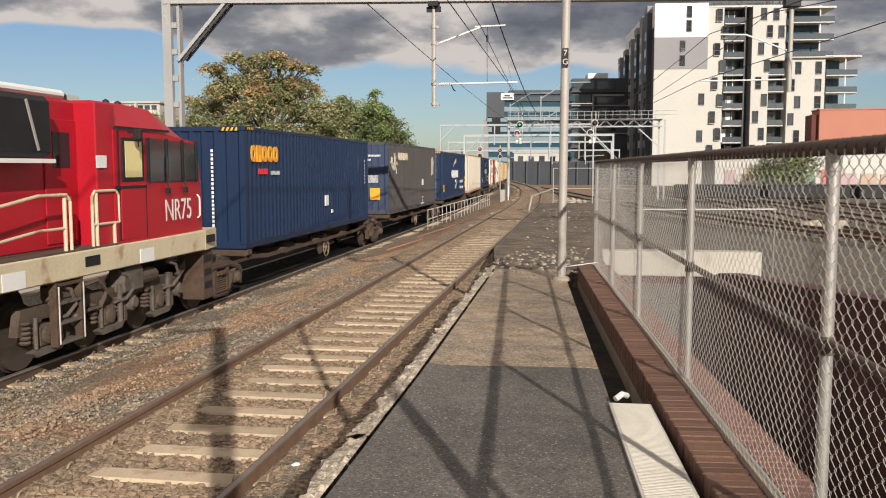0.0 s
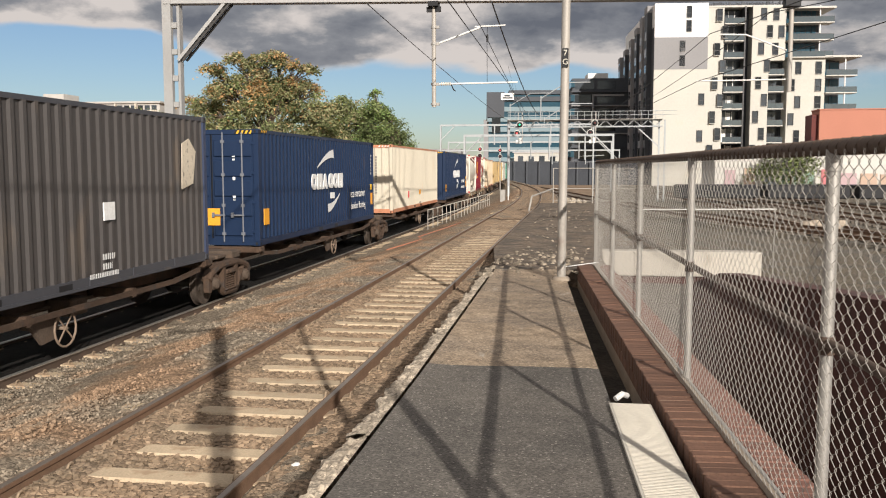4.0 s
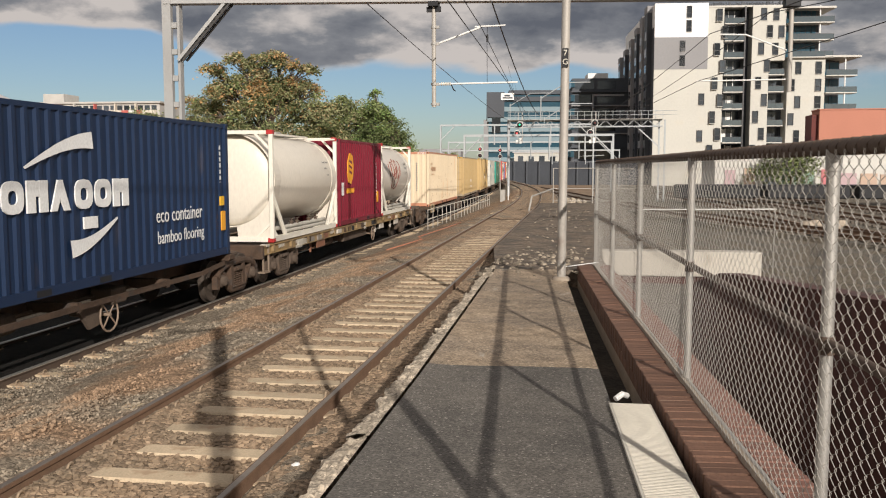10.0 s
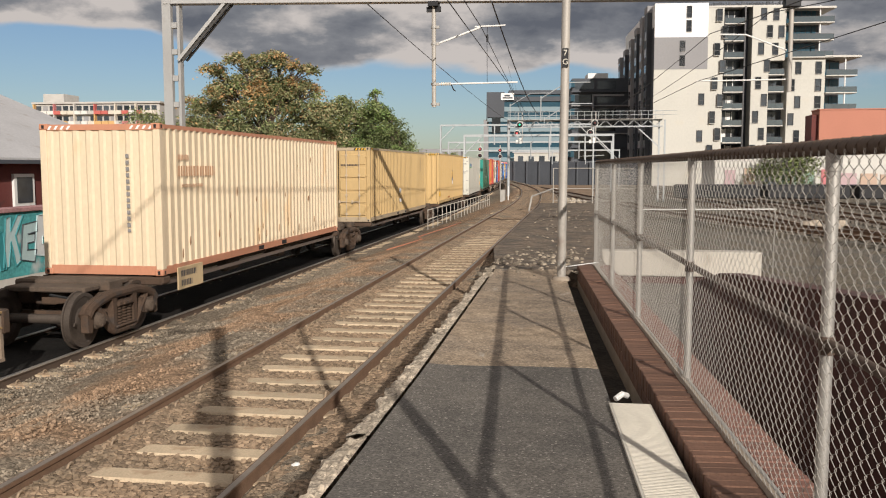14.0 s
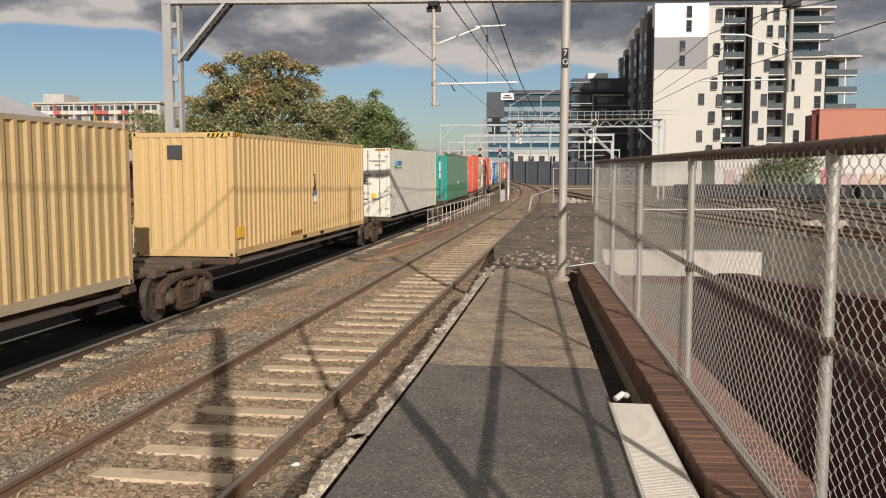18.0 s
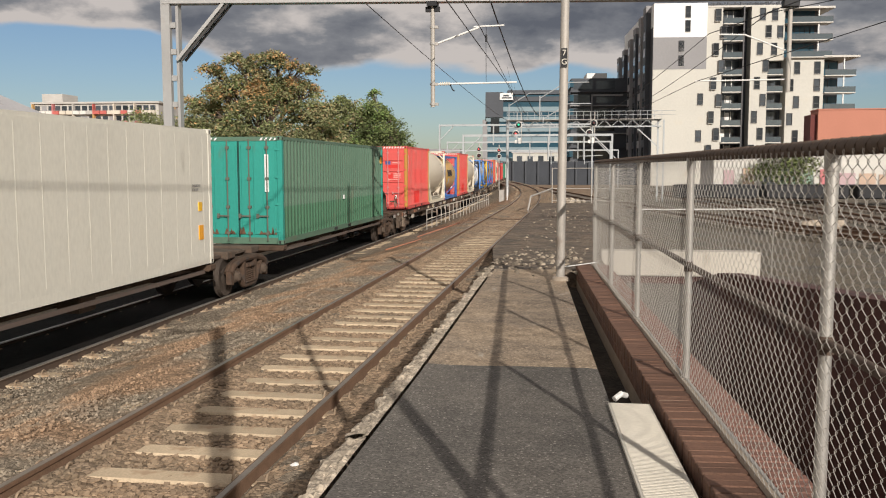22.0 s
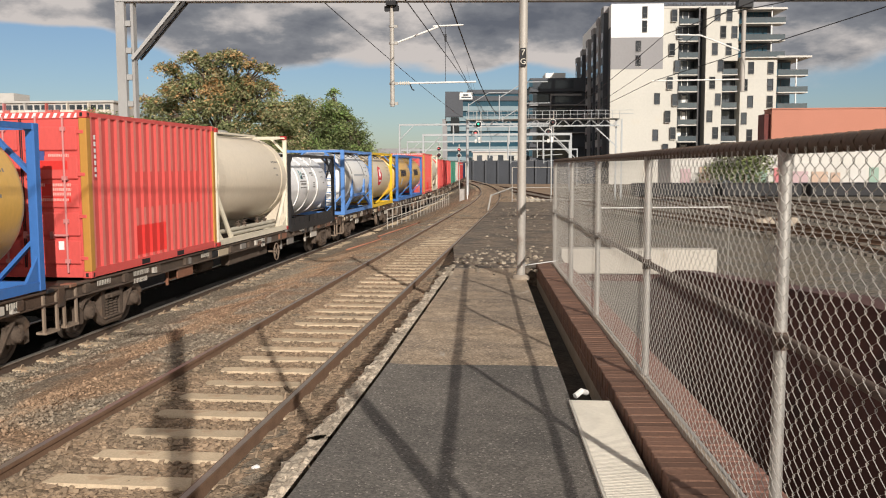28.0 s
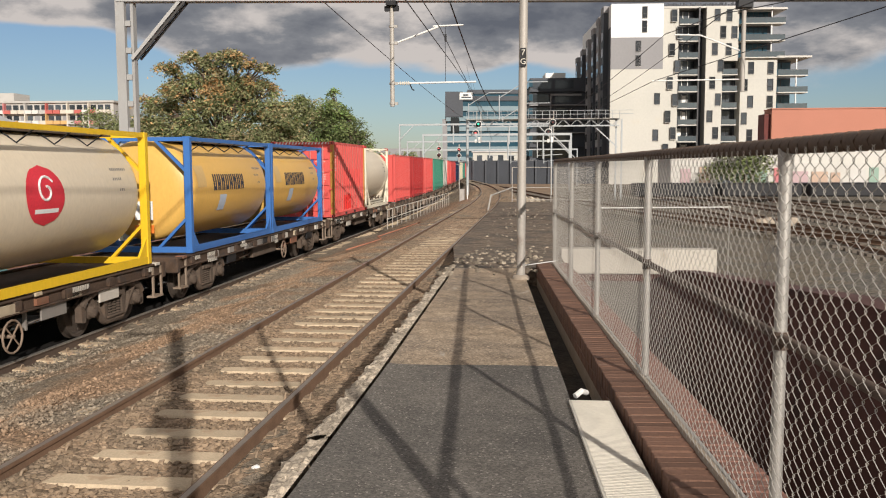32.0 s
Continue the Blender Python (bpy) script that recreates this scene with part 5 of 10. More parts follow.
def container(name, label, length, height, col, s0, base=1.03, front="corrugated", trim=None, trim_label="", smooth_side=False, worn=0.3, stripes="yellow", ridge=0.28, side_col=None, rails=None, faded=None, rust=None):
    """A shipping container; front is the end that leads."""
    t = thing(name, label, "container", "containers on the train")
    W, H = 2.438, height
    body, tr = paint(name + "_" + "%.2f_%.2f_%.2f" % col, col, worn, 0.5, rust), None
    tr = paint("trim_%.2f_%.2f_%.2f" % trim, trim, worn) if trim else body
    rl = paint("rail_%.2f_%.2f_%.2f" % rails, rails, worn) if rails else body
    tr = tr if trim else body
    z0, z1, hw = base, base + H, W / 2
    cm = Geo().box((0, 0, 0), (0.17, 0.17, 0.12), 0.015).mesh("corner_casting", rl)
    pm = Geo().box((0, 0, z0 + 0.11), (0.14, 0.16, z1 - 0.11), 0.015).mesh("corner_post", tr)
    pp = Geo().box((0, 0, z0 + 0.11), (0.14, 0.16, z1 - 0.11), 0.015).mesh("corner_post", body)
    for x, xc in ((-hw, -hw - 0.004), (hw - 0.14, hw - 0.166)):
        for y, yc in ((0, -0.004), (length - 0.16, length - 0.166)):
            part("corner_post", pm if x > 0 else pp, None, t, trim_label if x > 0 else "", Matrix.Translation((x, y, 0)))
            for z in (z0 - 0.004, z1 - 0.116):
                part("corner_casting", cm, None, t, m=Matrix.Translation((xc, yc, z)))
    lm = Geo().box((0, 0.15, z0 + 0.01), (0.10, length - 0.15, z0 + 0.16)).mesh("bottom_rail", rl)
    tm = Geo().box((0.015, 0.15, z1 - 0.09), (0.085, length - 0.15, z1 - 0.01)).mesh("top_rail", rl)
    for x in (-hw + 0.01, hw - 0.11):
        part("bottom_rail", lm, None, t, m=Matrix.Translation((x, 0, 0)))
        part("top_rail", tm, None, t, m=Matrix.Translation((x, 0, 0)))
    sm_ = Geo().box((-hw + 0.12, 0, z0 + 0.01), (hw - 0.12, 0.10, z0 + 0.18)).mesh("end_sill", rl)
    hm = Geo().box((-hw + 0.12, 0, z1 - 0.12), (hw - 0.12, 0.10, z1 - 0.01)).mesh("end_header", rl)
    for y in (0.02, length - 0.12):
        part("end_sill", sm_, None, t, m=Matrix.Translation((0, y, 0)))
        part("end_header", hm, None, t, m=Matrix.Translation((0, y, 0)))
    part("floor", Geo().box((-hw + 0.11, 0.12, z0 + 0.10), (hw - 0.11, length - 0.12, z0 + 0.16)), "black", t)
    hl = Geo()
    for y in (0.085, length - 0.085):
        for z in (z0 + 0.055, z1 - 0.055):
            hl.box((hw + 0.001, y - 0.025, z - 0.035), (hw + 0.006, y + 0.025, z + 0.035))
    for x in (-hw + 0.08, hw - 0.08):
        for z in (z0 + 0.055, z1 - 0.055):
            hl.box((x - 0.025, -0.007, z - 0.035), (x + 0.025, -0.002, z + 0.035))
    tagged(part("casting_holes", hl, "black", t), kind="stuff")
    for side in (1, -1):
        s = Geo()
        if smooth_side:
            x = hw - 0.02 if side > 0 else -hw + 0.02
            s.box((x - 0.02, 0.14, z0 + 0.15), (x + 0.008, length - 0.14, z1 - 0.08))
            rib = Geo().box((-0.01, 0, z0 + 0.25), (0.0105, 0.022, z1 - 0.15)).mesh("side_rib", body)
            y = 0.6
            while y < length - 0.4:
                part("side_rib", rib, None, t, m=Matrix.Translation((x, y, 0)))
                y += 0.62
        elif side > 0:
            corrugated(s, Vector((hw - 0.022, 0.15, z0 + 0.15)), Vector((0, 1, 0)), Vector((1, 0, 0)), length - 0.30, H - 0.23, ridge, 0.036)
        else:
            corrugated(s, Vector((-hw + 0.022, length - 0.15, z0 + 0.15)), Vector((0, -1, 0)), Vector((-1, 0, 0)), length - 0.30, H - 0.23, ridge, 0.036)
        sc = paint("side_%.2f_%.2f_%.2f" % side_col, side_col, worn) if side_col else body
        me = s.mesh("side_panel", sc)
        if faded and not smooth_side:       # sun-bleached crests of the corrugation
            me.materials.append(paint("crest_%.2f_%.2f_%.2f" % faded, faded, worn))
            for i, pl in enumerate(me.polygons):
                pl.material_index = 1 if i % 4 == 0 else 0
        part("side_panel", me, None, t)
    if not smooth_side:                 # fork pockets in the bottom rail
        for y in (length / 2 - 1.03, length / 2 + 0.67):
            part("fork_pocket", Geo().box((hw - 0.05, y, z0 + 0.025), (hw - 0.0085, y + 0.36, z0 + 0.125)), "black", t)
    r = Geo()
    if smooth_side:
        r.box((-hw + 0.06, 0.1, z1 - 0.05), (hw - 0.06, length - 0.1, z1 - 0.02))
    else:
        corrugated(r, Vector((-hw + 0.06, 0.1, z1 - 0.03)), Vector((0, 1, 0)), Vector((0, 0, 1)), length - 0.2, W - 0.12, 0.24, 0.02, Vector((1, 0, 0)))
    part("roof", r, body, t)
    e = Geo()
    corrugated(e, Vector((hw - 0.14, length - 0.03, z0 + 0.17)), Vector((-1, 0, 0)), Vector((0, 1, 0)), W - 0.28, H - 0.28, 0.26, 0.045)
    part("end_panel", e, body, t)
    e = Geo()
    if front == "corrugated":
        corrugated(e, Vector((-hw + 0.14, 0.03, z0 + 0.17)), Vector((1, 0, 0)), Vector((0, -1, 0)), W - 0.28, H - 0.28, 0.30, 0.045)
        part("end_panel", e, body, t)
    elif front == "ribbed":
        corrugated(e, Vector((-hw + 0.14, 0.03, z0 + 0.17)), Vector((1, 0, 0)), Vector((0, -1, 0)), W - 0.28, H - 0.28, 0.27, 0.028)
        part("end_panel", e, body, t)
    else:
        for side in (-1, 1):
            d, press = Geo(), []
            x0, x1 = (-hw + 0.13, -0.012) if side < 0 else (0.012, hw - 0.13)
            d.box((x0, 0.03, z0 + 0.18), (x1, 0.08, z1 - 0.13))
            if front == "doors":
                for k in range(5):          # pressed panels with deep grooves between
                    zz = z0 + 0.24 + k * (H - 0.42) / 5
                    press.append(((x0 + 0.05, -0.010, zz), (x1 - 0.05, 0.034, zz + (H - 0.42) / 5 - 0.075)))
            if front == "bays":             # upright pressings from sill to header
                wb = (x1 - x0 - 0.06) / 3
                for k in range(3):
                    xx = x0 + 0.03 + k * wb
                    press.append(((xx + 0.035, 0.004, z0 + 0.26), (xx + wb - 0.035, 0.034, z1 - 0.22)))
            door = part("door", d, body, t)
            for lo, hi in press:
                part("pressed_panel", Geo().box(lo, hi, 0.021 if front == "doors" else 0.014), body, door)
            hw_mat = "galv" if front == "reefer" else paint("rusty_rod", (0.115, 0.12, 0.095), 0.5, 0.7, (0.17, 0.10, 0.06)) if front == "bays" else paint("bar_%.2f_%.2f_%.2f" % col, tuple(0.6 * c + 0.16 for c in col), 0.3)
            for fx_ in (0.28, 0.74):
                xr = x0 + (x1 - x0) * fx_
                rods = Geo()
                rods.tube((xr, -0.034, z0 + 0.10), (xr, -0.034, z1 - 0.08), 0.019, 8)
                for zz in (z0 + 0.30, z0 + 1.0, z0 + 1.75, z1 - 0.30):
                    rods.box((xr - 0.045, -0.05, zz - 0.035), (xr + 0.045, 0.03, zz + 0.035))
                rods.box((xr - 0.30, -0.065, z0 + 0.74), (xr + 0.04, -0.045, z0 + 0.775))
                rods.box((xr - 0.30, -0.06, z0 + 0.70), (xr - 0.24, 0.0, z0 + 0.82))
                part("lock_rod", rods, hw_mat, door)
            xh = x0 if side < 0 else x1
            hm2 = Geo().box((-0.085, -0.005, -0.035), (0.085, 0.03, 0.035), 0.01).mesh("hinge", hw_mat if front == "reefer" else body)
            for k in range(4):
                part("hinge", hm2, None, door, m=Matrix.Translation((xh, 0, z0 + 0.35 + k * (H - 0.7) / 3)))
            part("gasket", Geo().box((x1 - 0.012 if side < 0 else x0, 0.02, z0 + 0.18), (x1 if side < 0 else x0 + 0.012, 0.032, z1 - 0.13)), "rubber", door)
    if stripes == "white":              # slanted white marks along the end header and the top rail
        a = Geo()
        for i in range(17):
            x = -hw + 0.16 + i * 0.128
            a.add([(x, 0.016, z1 - 0.105), (x + 0.06, 0.016, z1 - 0.105), (x + 0.10, 0.016, z1 - 0.025), (x + 0.04, 0.016, z1 - 0.025)], [(0, 1, 2, 3)])
        tagged(part("hazard_marking", a, M["logo_white"], t), kind="stuff")
    if stripes == "corner":             # white slashes at the two ends of the header
        a = Geo()
        for i in list(range(4)) + list(range(13, 17)):
            x = -hw + 0.16 + i * 0.128
            a.add([(x, 0.016, z1 - 0.105), (x + 0.05, 0.016, z1 - 0.105), (x + 0.10, 0.016, z1 - 0.035), (x + 0.05, 0.016, z1 - 0.035)], [(0, 1, 2, 3)])
        tagged(part("hazard_marking", a, M["logo_white"], t), kind="stuff")
    if stripes == "yellow":             # yellow and black marks at the top corners
        a, b = Geo(), Geo()
        for i in range(8):
            g = a if i % 2 else b
            y = 0.03 + i * 0.055
            g.add([(hw + 0.001 - 0.014, y + 0.16, z1 - 0.075), (hw - 0.013, y + 0.215, z1 - 0.075), (hw - 0.013, y + 0.255, z1 - 0.018), (hw - 0.013, y + 0.20, z1 - 0.018)], [(0, 1, 2, 3)])
            x = hw - 0.62 + i * 0.055
            g.add([(x, 0.012, z1 - 0.11), (x + 0.055, 0.012, z1 - 0.11), (x + 0.095, 0.012, z1 - 0.03), (x + 0.04, 0.012, z1 - 0.03)], [(0, 1, 2, 3)])
        tagged(part("hazard_marking", a, M["yellow"], t), kind="stuff")
        tagged(part("hazard_marking", b, "rubber", t), kind="stuff")
    MOVERS.append((t, s0, length))
    return t


def sticker(parent, name, y0, z0, w, h, material, side="side", label="", base=0.0, out=0.006):
    """A flat label on the platform side (y from the front) or on the leading end (y is x)."""
    if side == "side":
        g = Geo().box((1.219 - 0.02, y0, z0), (1.219 + out, y0 + w, z0 + h))
    else:
        g = Geo().box((y0, -out - 0.012, z0), (y0 + w, 0.01, z0 + h))
    return part(name, g, material, parent, label)


def tank_container(name, label, frame_col, shell_col, s0, base=1.03, band=None, front_shell=None, height=None, kind="beam", radius=None, saddles=False, straps=None):
    t = thing(name, label, "tank container", "tank containers on the train")
    height = height or (2.88 if kind == "beam" else 2.62)
    radius = radius or (1.215 if kind == "beam" else 1.175)
    L, hw, z0, z1 = 6.058, 1.219, base, base + height
    fm, sm = paint(name + "_frame", frame_col, 0.25), paint(name + "_shell", shell_col, 0.22, 0.36)
    r = radius
    zc = z1 - r - (0.06 if kind == "beam" else 0.02)
    # shell with shallow dished ends that reach into the end frames
    sh = Geo()
    sh.smooth = True
    e = 0.12
    dish = [(0.0, 0.0), (0.012, r * 0.3), (0.045, r * 0.6), (0.10, r * 0.82), (0.17, r * 0.93), (0.26, r * 0.985), (0.36, r)]
    T = L - 2 * e
    sh.lathe((0, e, zc), (0, 1, 0), dish + [(T - a, b) for a, b in reversed(dish)], 56)
    tank = part("tank", sh, sm, t)
    if front_shell is not None:
        cap = Geo()
        cap.smooth = True
        cap.lathe((0, e - 0.006, zc), (0, 1, 0), dish[:5], 56)
        part("end_dome", cap, front_shell, tank)
    if kind == "beam":                  # skirt rings and corner plates that tie the shell to the end frames
        for ya, yb in ((0.13, 0.60), (L - 0.60, L - 0.13)):
            part("skirt", Geo().lathe((0, ya, zc), (0, 1, 0), [(0, r - 0.02), (0, r + 0.012), (yb - ya, r + 0.012), (yb - ya, r - 0.02)], 56, False), sm, tank)
        for y in (0.035, L - 0.055):
            for sx in (-1, 1):
                poly = [(sx * (hw - 0.05), z0 + 0.08)] + [(sx * r * math.cos(math.radians(a)), zc + r * math.sin(math.radians(a))) for a in range(-10, -81, -10)] + [(sx * 0.25, z0 + 0.08)]
                part("corner_plate", Geo().prism(poly, Matrix(((1, 0, 0, 0), (0, 0, -1, y + 0.02), (0, 1, 0, 0), (0, 0, 0, 1))), 0.02), sm, t)
    for yy in band or ():
        bd = Geo()
        bd.smooth = True
        bd.lathe((0, yy, zc), (0, 1, 0), [(0, r), (0.012, r + 0.028), (0.075, r + 0.028), (0.088, r)], 56)
        part("band", bd, "white", tank)
    for yy in straps or ():
        part("strap", Geo().lathe((0, yy, zc), (0, 1, 0), [(0, r + 0.010), (0.045, r + 0.010)], 56), "black", tank, "dark clamping strap")
    pw = 0.15 if kind == "frame" else 0.11
    for y in (0.0, L - pw):
        f = Geo()
        for x in (-hw, hw - pw):
            f.box((x, y, z0), (x + pw, y + pw, z1), 0.012)
        f.box((-hw + pw, y + 0.01, z1 - 0.10), (hw - pw, y + 0.10, z1 - 0.01))
        f.box((-hw + pw, y + 0.01, z0 + 0.01), (hw - pw, y + 0.12, z0 + 0.14))
        k = 0.74 if kind == "frame" else 0.42
        for sx in (-1, 1):              # corner gussets of the end frame
            for zq, dz in ((z0 + 0.1, k), (z1 - 0.08, -k)):
                f.bar((sx * (hw - 0.06), y + 0.055, zq + dz), (sx * (hw - 0.06 - k), y + 0.055, zq), 0.06, 0.10, (0, 1, 0))
        part("end_frame", f, fm, t)
    for sx in (-1, 1):
        s = Geo()
        x = sx * (hw - 0.055)
        s.bar((x, 0.1, z0 + 0.08), (x, L - 0.1, z0 + 0.08), 0.09, 0.14 if kind != "black" else 0.2)
        for ya, sg in ((0.1, 1), (L - 0.1, -1)):
            if kind == "beam":
                s.tube((x, ya, z0 + 1.22), (x, ya + sg * 0.95, z0 + 0.12), 0.060, 8)
                s.bar((x, ya, z1 - 0.06), (x - sx * 0.66, ya + sg * 1.05, z1 - 0.085), 0.13, 0.05)
                s.prism([(0, 0), (0.42, 0), (0, 0.30)], Matrix(((0, 0, 1, x - 0.02), (sg, 0, 0, ya), (0, 1, 0, z0 + 0.12), (0, 0, 0, 1))), 0.03)
            if kind == "frame":
                s.prism([(0, 0), (0.46, 0), (0.36, 0.05), (0.05, 0.40), (0, 0.5)], Matrix(((0, 0, 1, x - 0.02), (sg, 0, 0, ya), (0, 1, 0, z0 + 0.13), (0, 0, 0, 1))), 0.05)
            if kind == "black" and sg < 0:
                s.bar((x, ya, z1 - 0.10), (x, ya + sg * 0.95, z1 - 0.80), 0.05, 0.06)
                s.bar((x, ya, z1 - 0.80), (x, ya + sg * 0.95, z1 - 0.10), 0.05, 0.06)
            if kind == "black" and sg > 0:
                s.prism([(0, 0), (0.42, 0), (0, -0.42)], Matrix(((0, 0, 1, x - 0.02), (1, 0, 0, ya), (0, 1, 0, z1 - 0.05), (0, 0, 0, 1))), 0.03)
                s.prism([(0, 0), (0.45, 0), (0.1, 0.5), (0, 0.85)], Matrix(((0, 0, 1, x - 0.02), (sg, 0, 0, ya), (0, 1, 0, z0 + 0.5), (0, 0, 0, 1))), 0.05)
        if kind in ("frame", "black"):
            s.bar((x, 0.1, z1 - 0.05), (x, L - 0.1, z1 - 0.05), 0.07, 0.09)
        if kind == "black":
            s.box((x - 0.03, 0.1, z0 + 0.10), (x + 0.03, L - 0.1, z0 + 0.40))
            for q_ in range(9):
                s.box((x - 0.045, 0.5 + q_ * 0.62, z0 + 0.12), (x + 0.045, 0.56 + q_ * 0.62, z0 + 0.40))
        if kind == "beam":              # light rail along the top walkway
            s.bar((sx * 0.52, 1.0, z1 - 0.03), (sx * 0.52, L - 1.0, z1 - 0.03), 0.04, 0.05)
        part("side_frame", s, fm, t)
        if saddles:
            q = Geo()
            for a, b in ((1.75, 0.1), (L - 1.75, L - 0.1)):
                q.bar((x, b, z0 + 0.12), (x, a, z0 + 0.72), 0.08, 0.13)
                q.prism([(-0.22, 0.0), (0.22, 0.0), (0.07, 0.42), (0.06, 0.72), (-0.06, 0.72), (-0.07, 0.42)], Matrix(((0, 0, 1, x - 0.04), (1, 0, 0, a), (0, 1, 0, z0 + 0.68), (0, 0, 0, 1))), 0.08)
            q.bar((x, 1.75, z0 + 0.74), (x, L - 1.75, z0 + 0.74), 0.08, 0.12)
            part("saddle", q, fm, t)
    if kind == "beam":                  # discharge and heating pipes under the shell
        v = Geo()
        v.smooth = True
        for xx, zz, rr, ya, yb in ((hw - 0.24, z0 + 0.30, 0.062, 0.55, L - 0.7), (hw - 0.13, z0 + 0.21, 0.048, 1.25, L - 0.9)):
            v.tube((xx, ya, zz), (xx, yb, zz), rr, 12)
            v.lathe((xx, ya - 0.03, zz), (0, 1, 0), [(0, rr * 0.55), (0.0, rr * 1.5), (0.06, rr * 1.5), (0.06, rr)], 14)
        part("pipework", v, paint("pipe_" + name, tuple(c * 0.62 for c in frame_col), 0.5), t, "dusty pipes under the tank")
        for yy in (2.1, 2.6, 3.7, 4.4):
            vv = Geo().lathe((hw - 0.24, yy, z0 + 0.34), (0, 0, 1), [(0, 0.05), (0.06, 0.05), (0.07, 0.08), (0.09, 0.08), (0.10, 0.03), (0.15, 0.03)], 10).bar((hw - 0.24, yy - 0.1, z0 + 0.49), (hw - 0.20, yy + 0.12, z0 + 0.51), 0.025, 0.02)
            part("valve", vv, "bogie_grey", t)
    w = Geo()
    for k in range(5):
        w.box((-0.36 + k * 0.16, 0.4, z1 - 0.005), (-0.26 + k * 0.16, L - 0.4, z1 + 0.02))
    part("walkway", w, "galv", t)
    hatch = Geo().lathe((0.0, L * 0.55, z1 - 0.03), (0, 0, 1), [(0, 0.30), (0.09, 0.30), (0.11, 0.24), (0.12, 0.05)], 16)
    part("manlid", hatch, "galv", tank)
    cmat = paint("red_casting", (0.42, 0.03, 0.03)) if kind == "beam" and frame_col[0] > 0.6 else fm
    cst = Geo().box((0, 0, 0), (0.168, 0.168, 0.118), 0.014).mesh("corner_casting", cmat)
    for x in (-hw - 0.003, hw - 0.165):
        for y in (-0.003, L - 0.165):
            for z in (z0 - 0.003, z1 - 0.115):
                part("corner_casting", cst, None, t, m=Matrix.Translation((x, y, z)))
    if kind == "black":                 # cover box and vents along the crown
        cb = Geo().box((-0.55, 0.5, z1 - 0.55), (0.55, 3.4, z1 - 0.10), 0.06)
        for yy in (0.9, 2.0, 3.9, 4.8):
            cb.tube((0.7, yy, z1 - 0.5), (0.62, yy - 0.12, z1 - 0.06), 0.018, 6).lathe((0.66, yy, z1 - 0.42), (0, 0, 1), [(0, 0.08), (0.06, 0.08), (0.08, 0.04)], 10)
        part("crown_cover", cb, sm, tank, "white cover box on the crown")
    if kind == "frame":                 # dark walkway edge and hoops over the crown
        hp = Geo()
        for yy in (1.2, 2.3, 3.4, 4.5):
            hp.path([(x_, yy, zc + math.sqrt(max(0.0, (r + 0.02) ** 2 - x_ * x_))) for x_ in (0.25, 0.45, 0.62, 0.78)] + [(hw - 0.10, yy, z1 - 0.06)], 0.014, 5)
        part("crown_hoops", hp, "black", t)
        part("walkway_tray", Geo().box((0.30, 0.35, zc + math.sqrt(r * r - 0.2) + 0.02), (0.62, L - 0.35, zc + math.sqrt(r * r - 0.2) + 0.05)), "bogie_grey", t)
    wr = Geo()
    for (yy, zz, rows) in ((L - 1.35, zc + 0.50, (0.6, 0.0, 0.35)), (L - 1.15, zc + 0.12, (0.2,))):
        for i, ln in enumerate(rows):
            a = 0.0
            while a < ln:
                z = zz - i * 0.09
                x = math.sqrt(max(0.01, (r + 0.004) ** 2 - (z - zc) ** 2))
                x2 = math.sqrt(max(0.01, (r + 0.004) ** 2 - (z - 0.05 - zc) ** 2))
                wr.add([(x, yy + a, z), (x, yy + a + 0.04, z), (x2, yy + a + 0.04, z - 0.05), (x2, yy + a, z - 0.05)], [(0, 1, 2, 3)])
                a += 0.07
    tagged(part("small_writing", wr, M["soft_ink"], tank), kind="stuff")
    MOVERS.append((t, s0, L))
    return t, tank, zc, r


def panel_patch(c, length, H, base, ridge, first, count, za, zb, material, name="unfaded_patch", label=""):
    """A patch of paint that follows the corrugated platform side, counted in ridges from the front."""
    k = max(2, round((length - 0.30) / ridge))
    st = (length - 0.30) / k
    g = Geo()
    corrugated(g, Vector((1.219 - 0.0195, 0.15 + first * st, base + za)), Vector((0, 1, 0)), Vector((1, 0, 0)), count * st, zb - za, st, 0.036)
    return part(name, g, material, c, label)


def curved_patch(y0, y1, za, zb, zc, r, n=10, shape=None, out=0.008):
    """A patch that follows the tank's side; shape limits it to an oval when given."""
    g = Geo()
    cols = 16
    for i in range(n + 1):
        for j in range(cols + 1):
            z = za + (zb - za) * i / n
            y = y0 + (y1 - y0) * j / cols
            if shape == "oval":
                k = math.sqrt(max(0.0, 1 - (2 * i / n - 1) ** 2))
                y = (y0 + y1) / 2 + (j / cols - 0.5) * (y1 - y0) * k
            g.v.append((math.sqrt(max(0.0, (r + out) ** 2 - (z - zc) ** 2)), y, z))
    k = cols + 1
    g.f = [(i * k + j, i * k + j + 1, (i + 1) * k + j + 1, (i + 1) * k + j) for i in range(n) for j in range(cols)]
    return g


BOGIE = {}


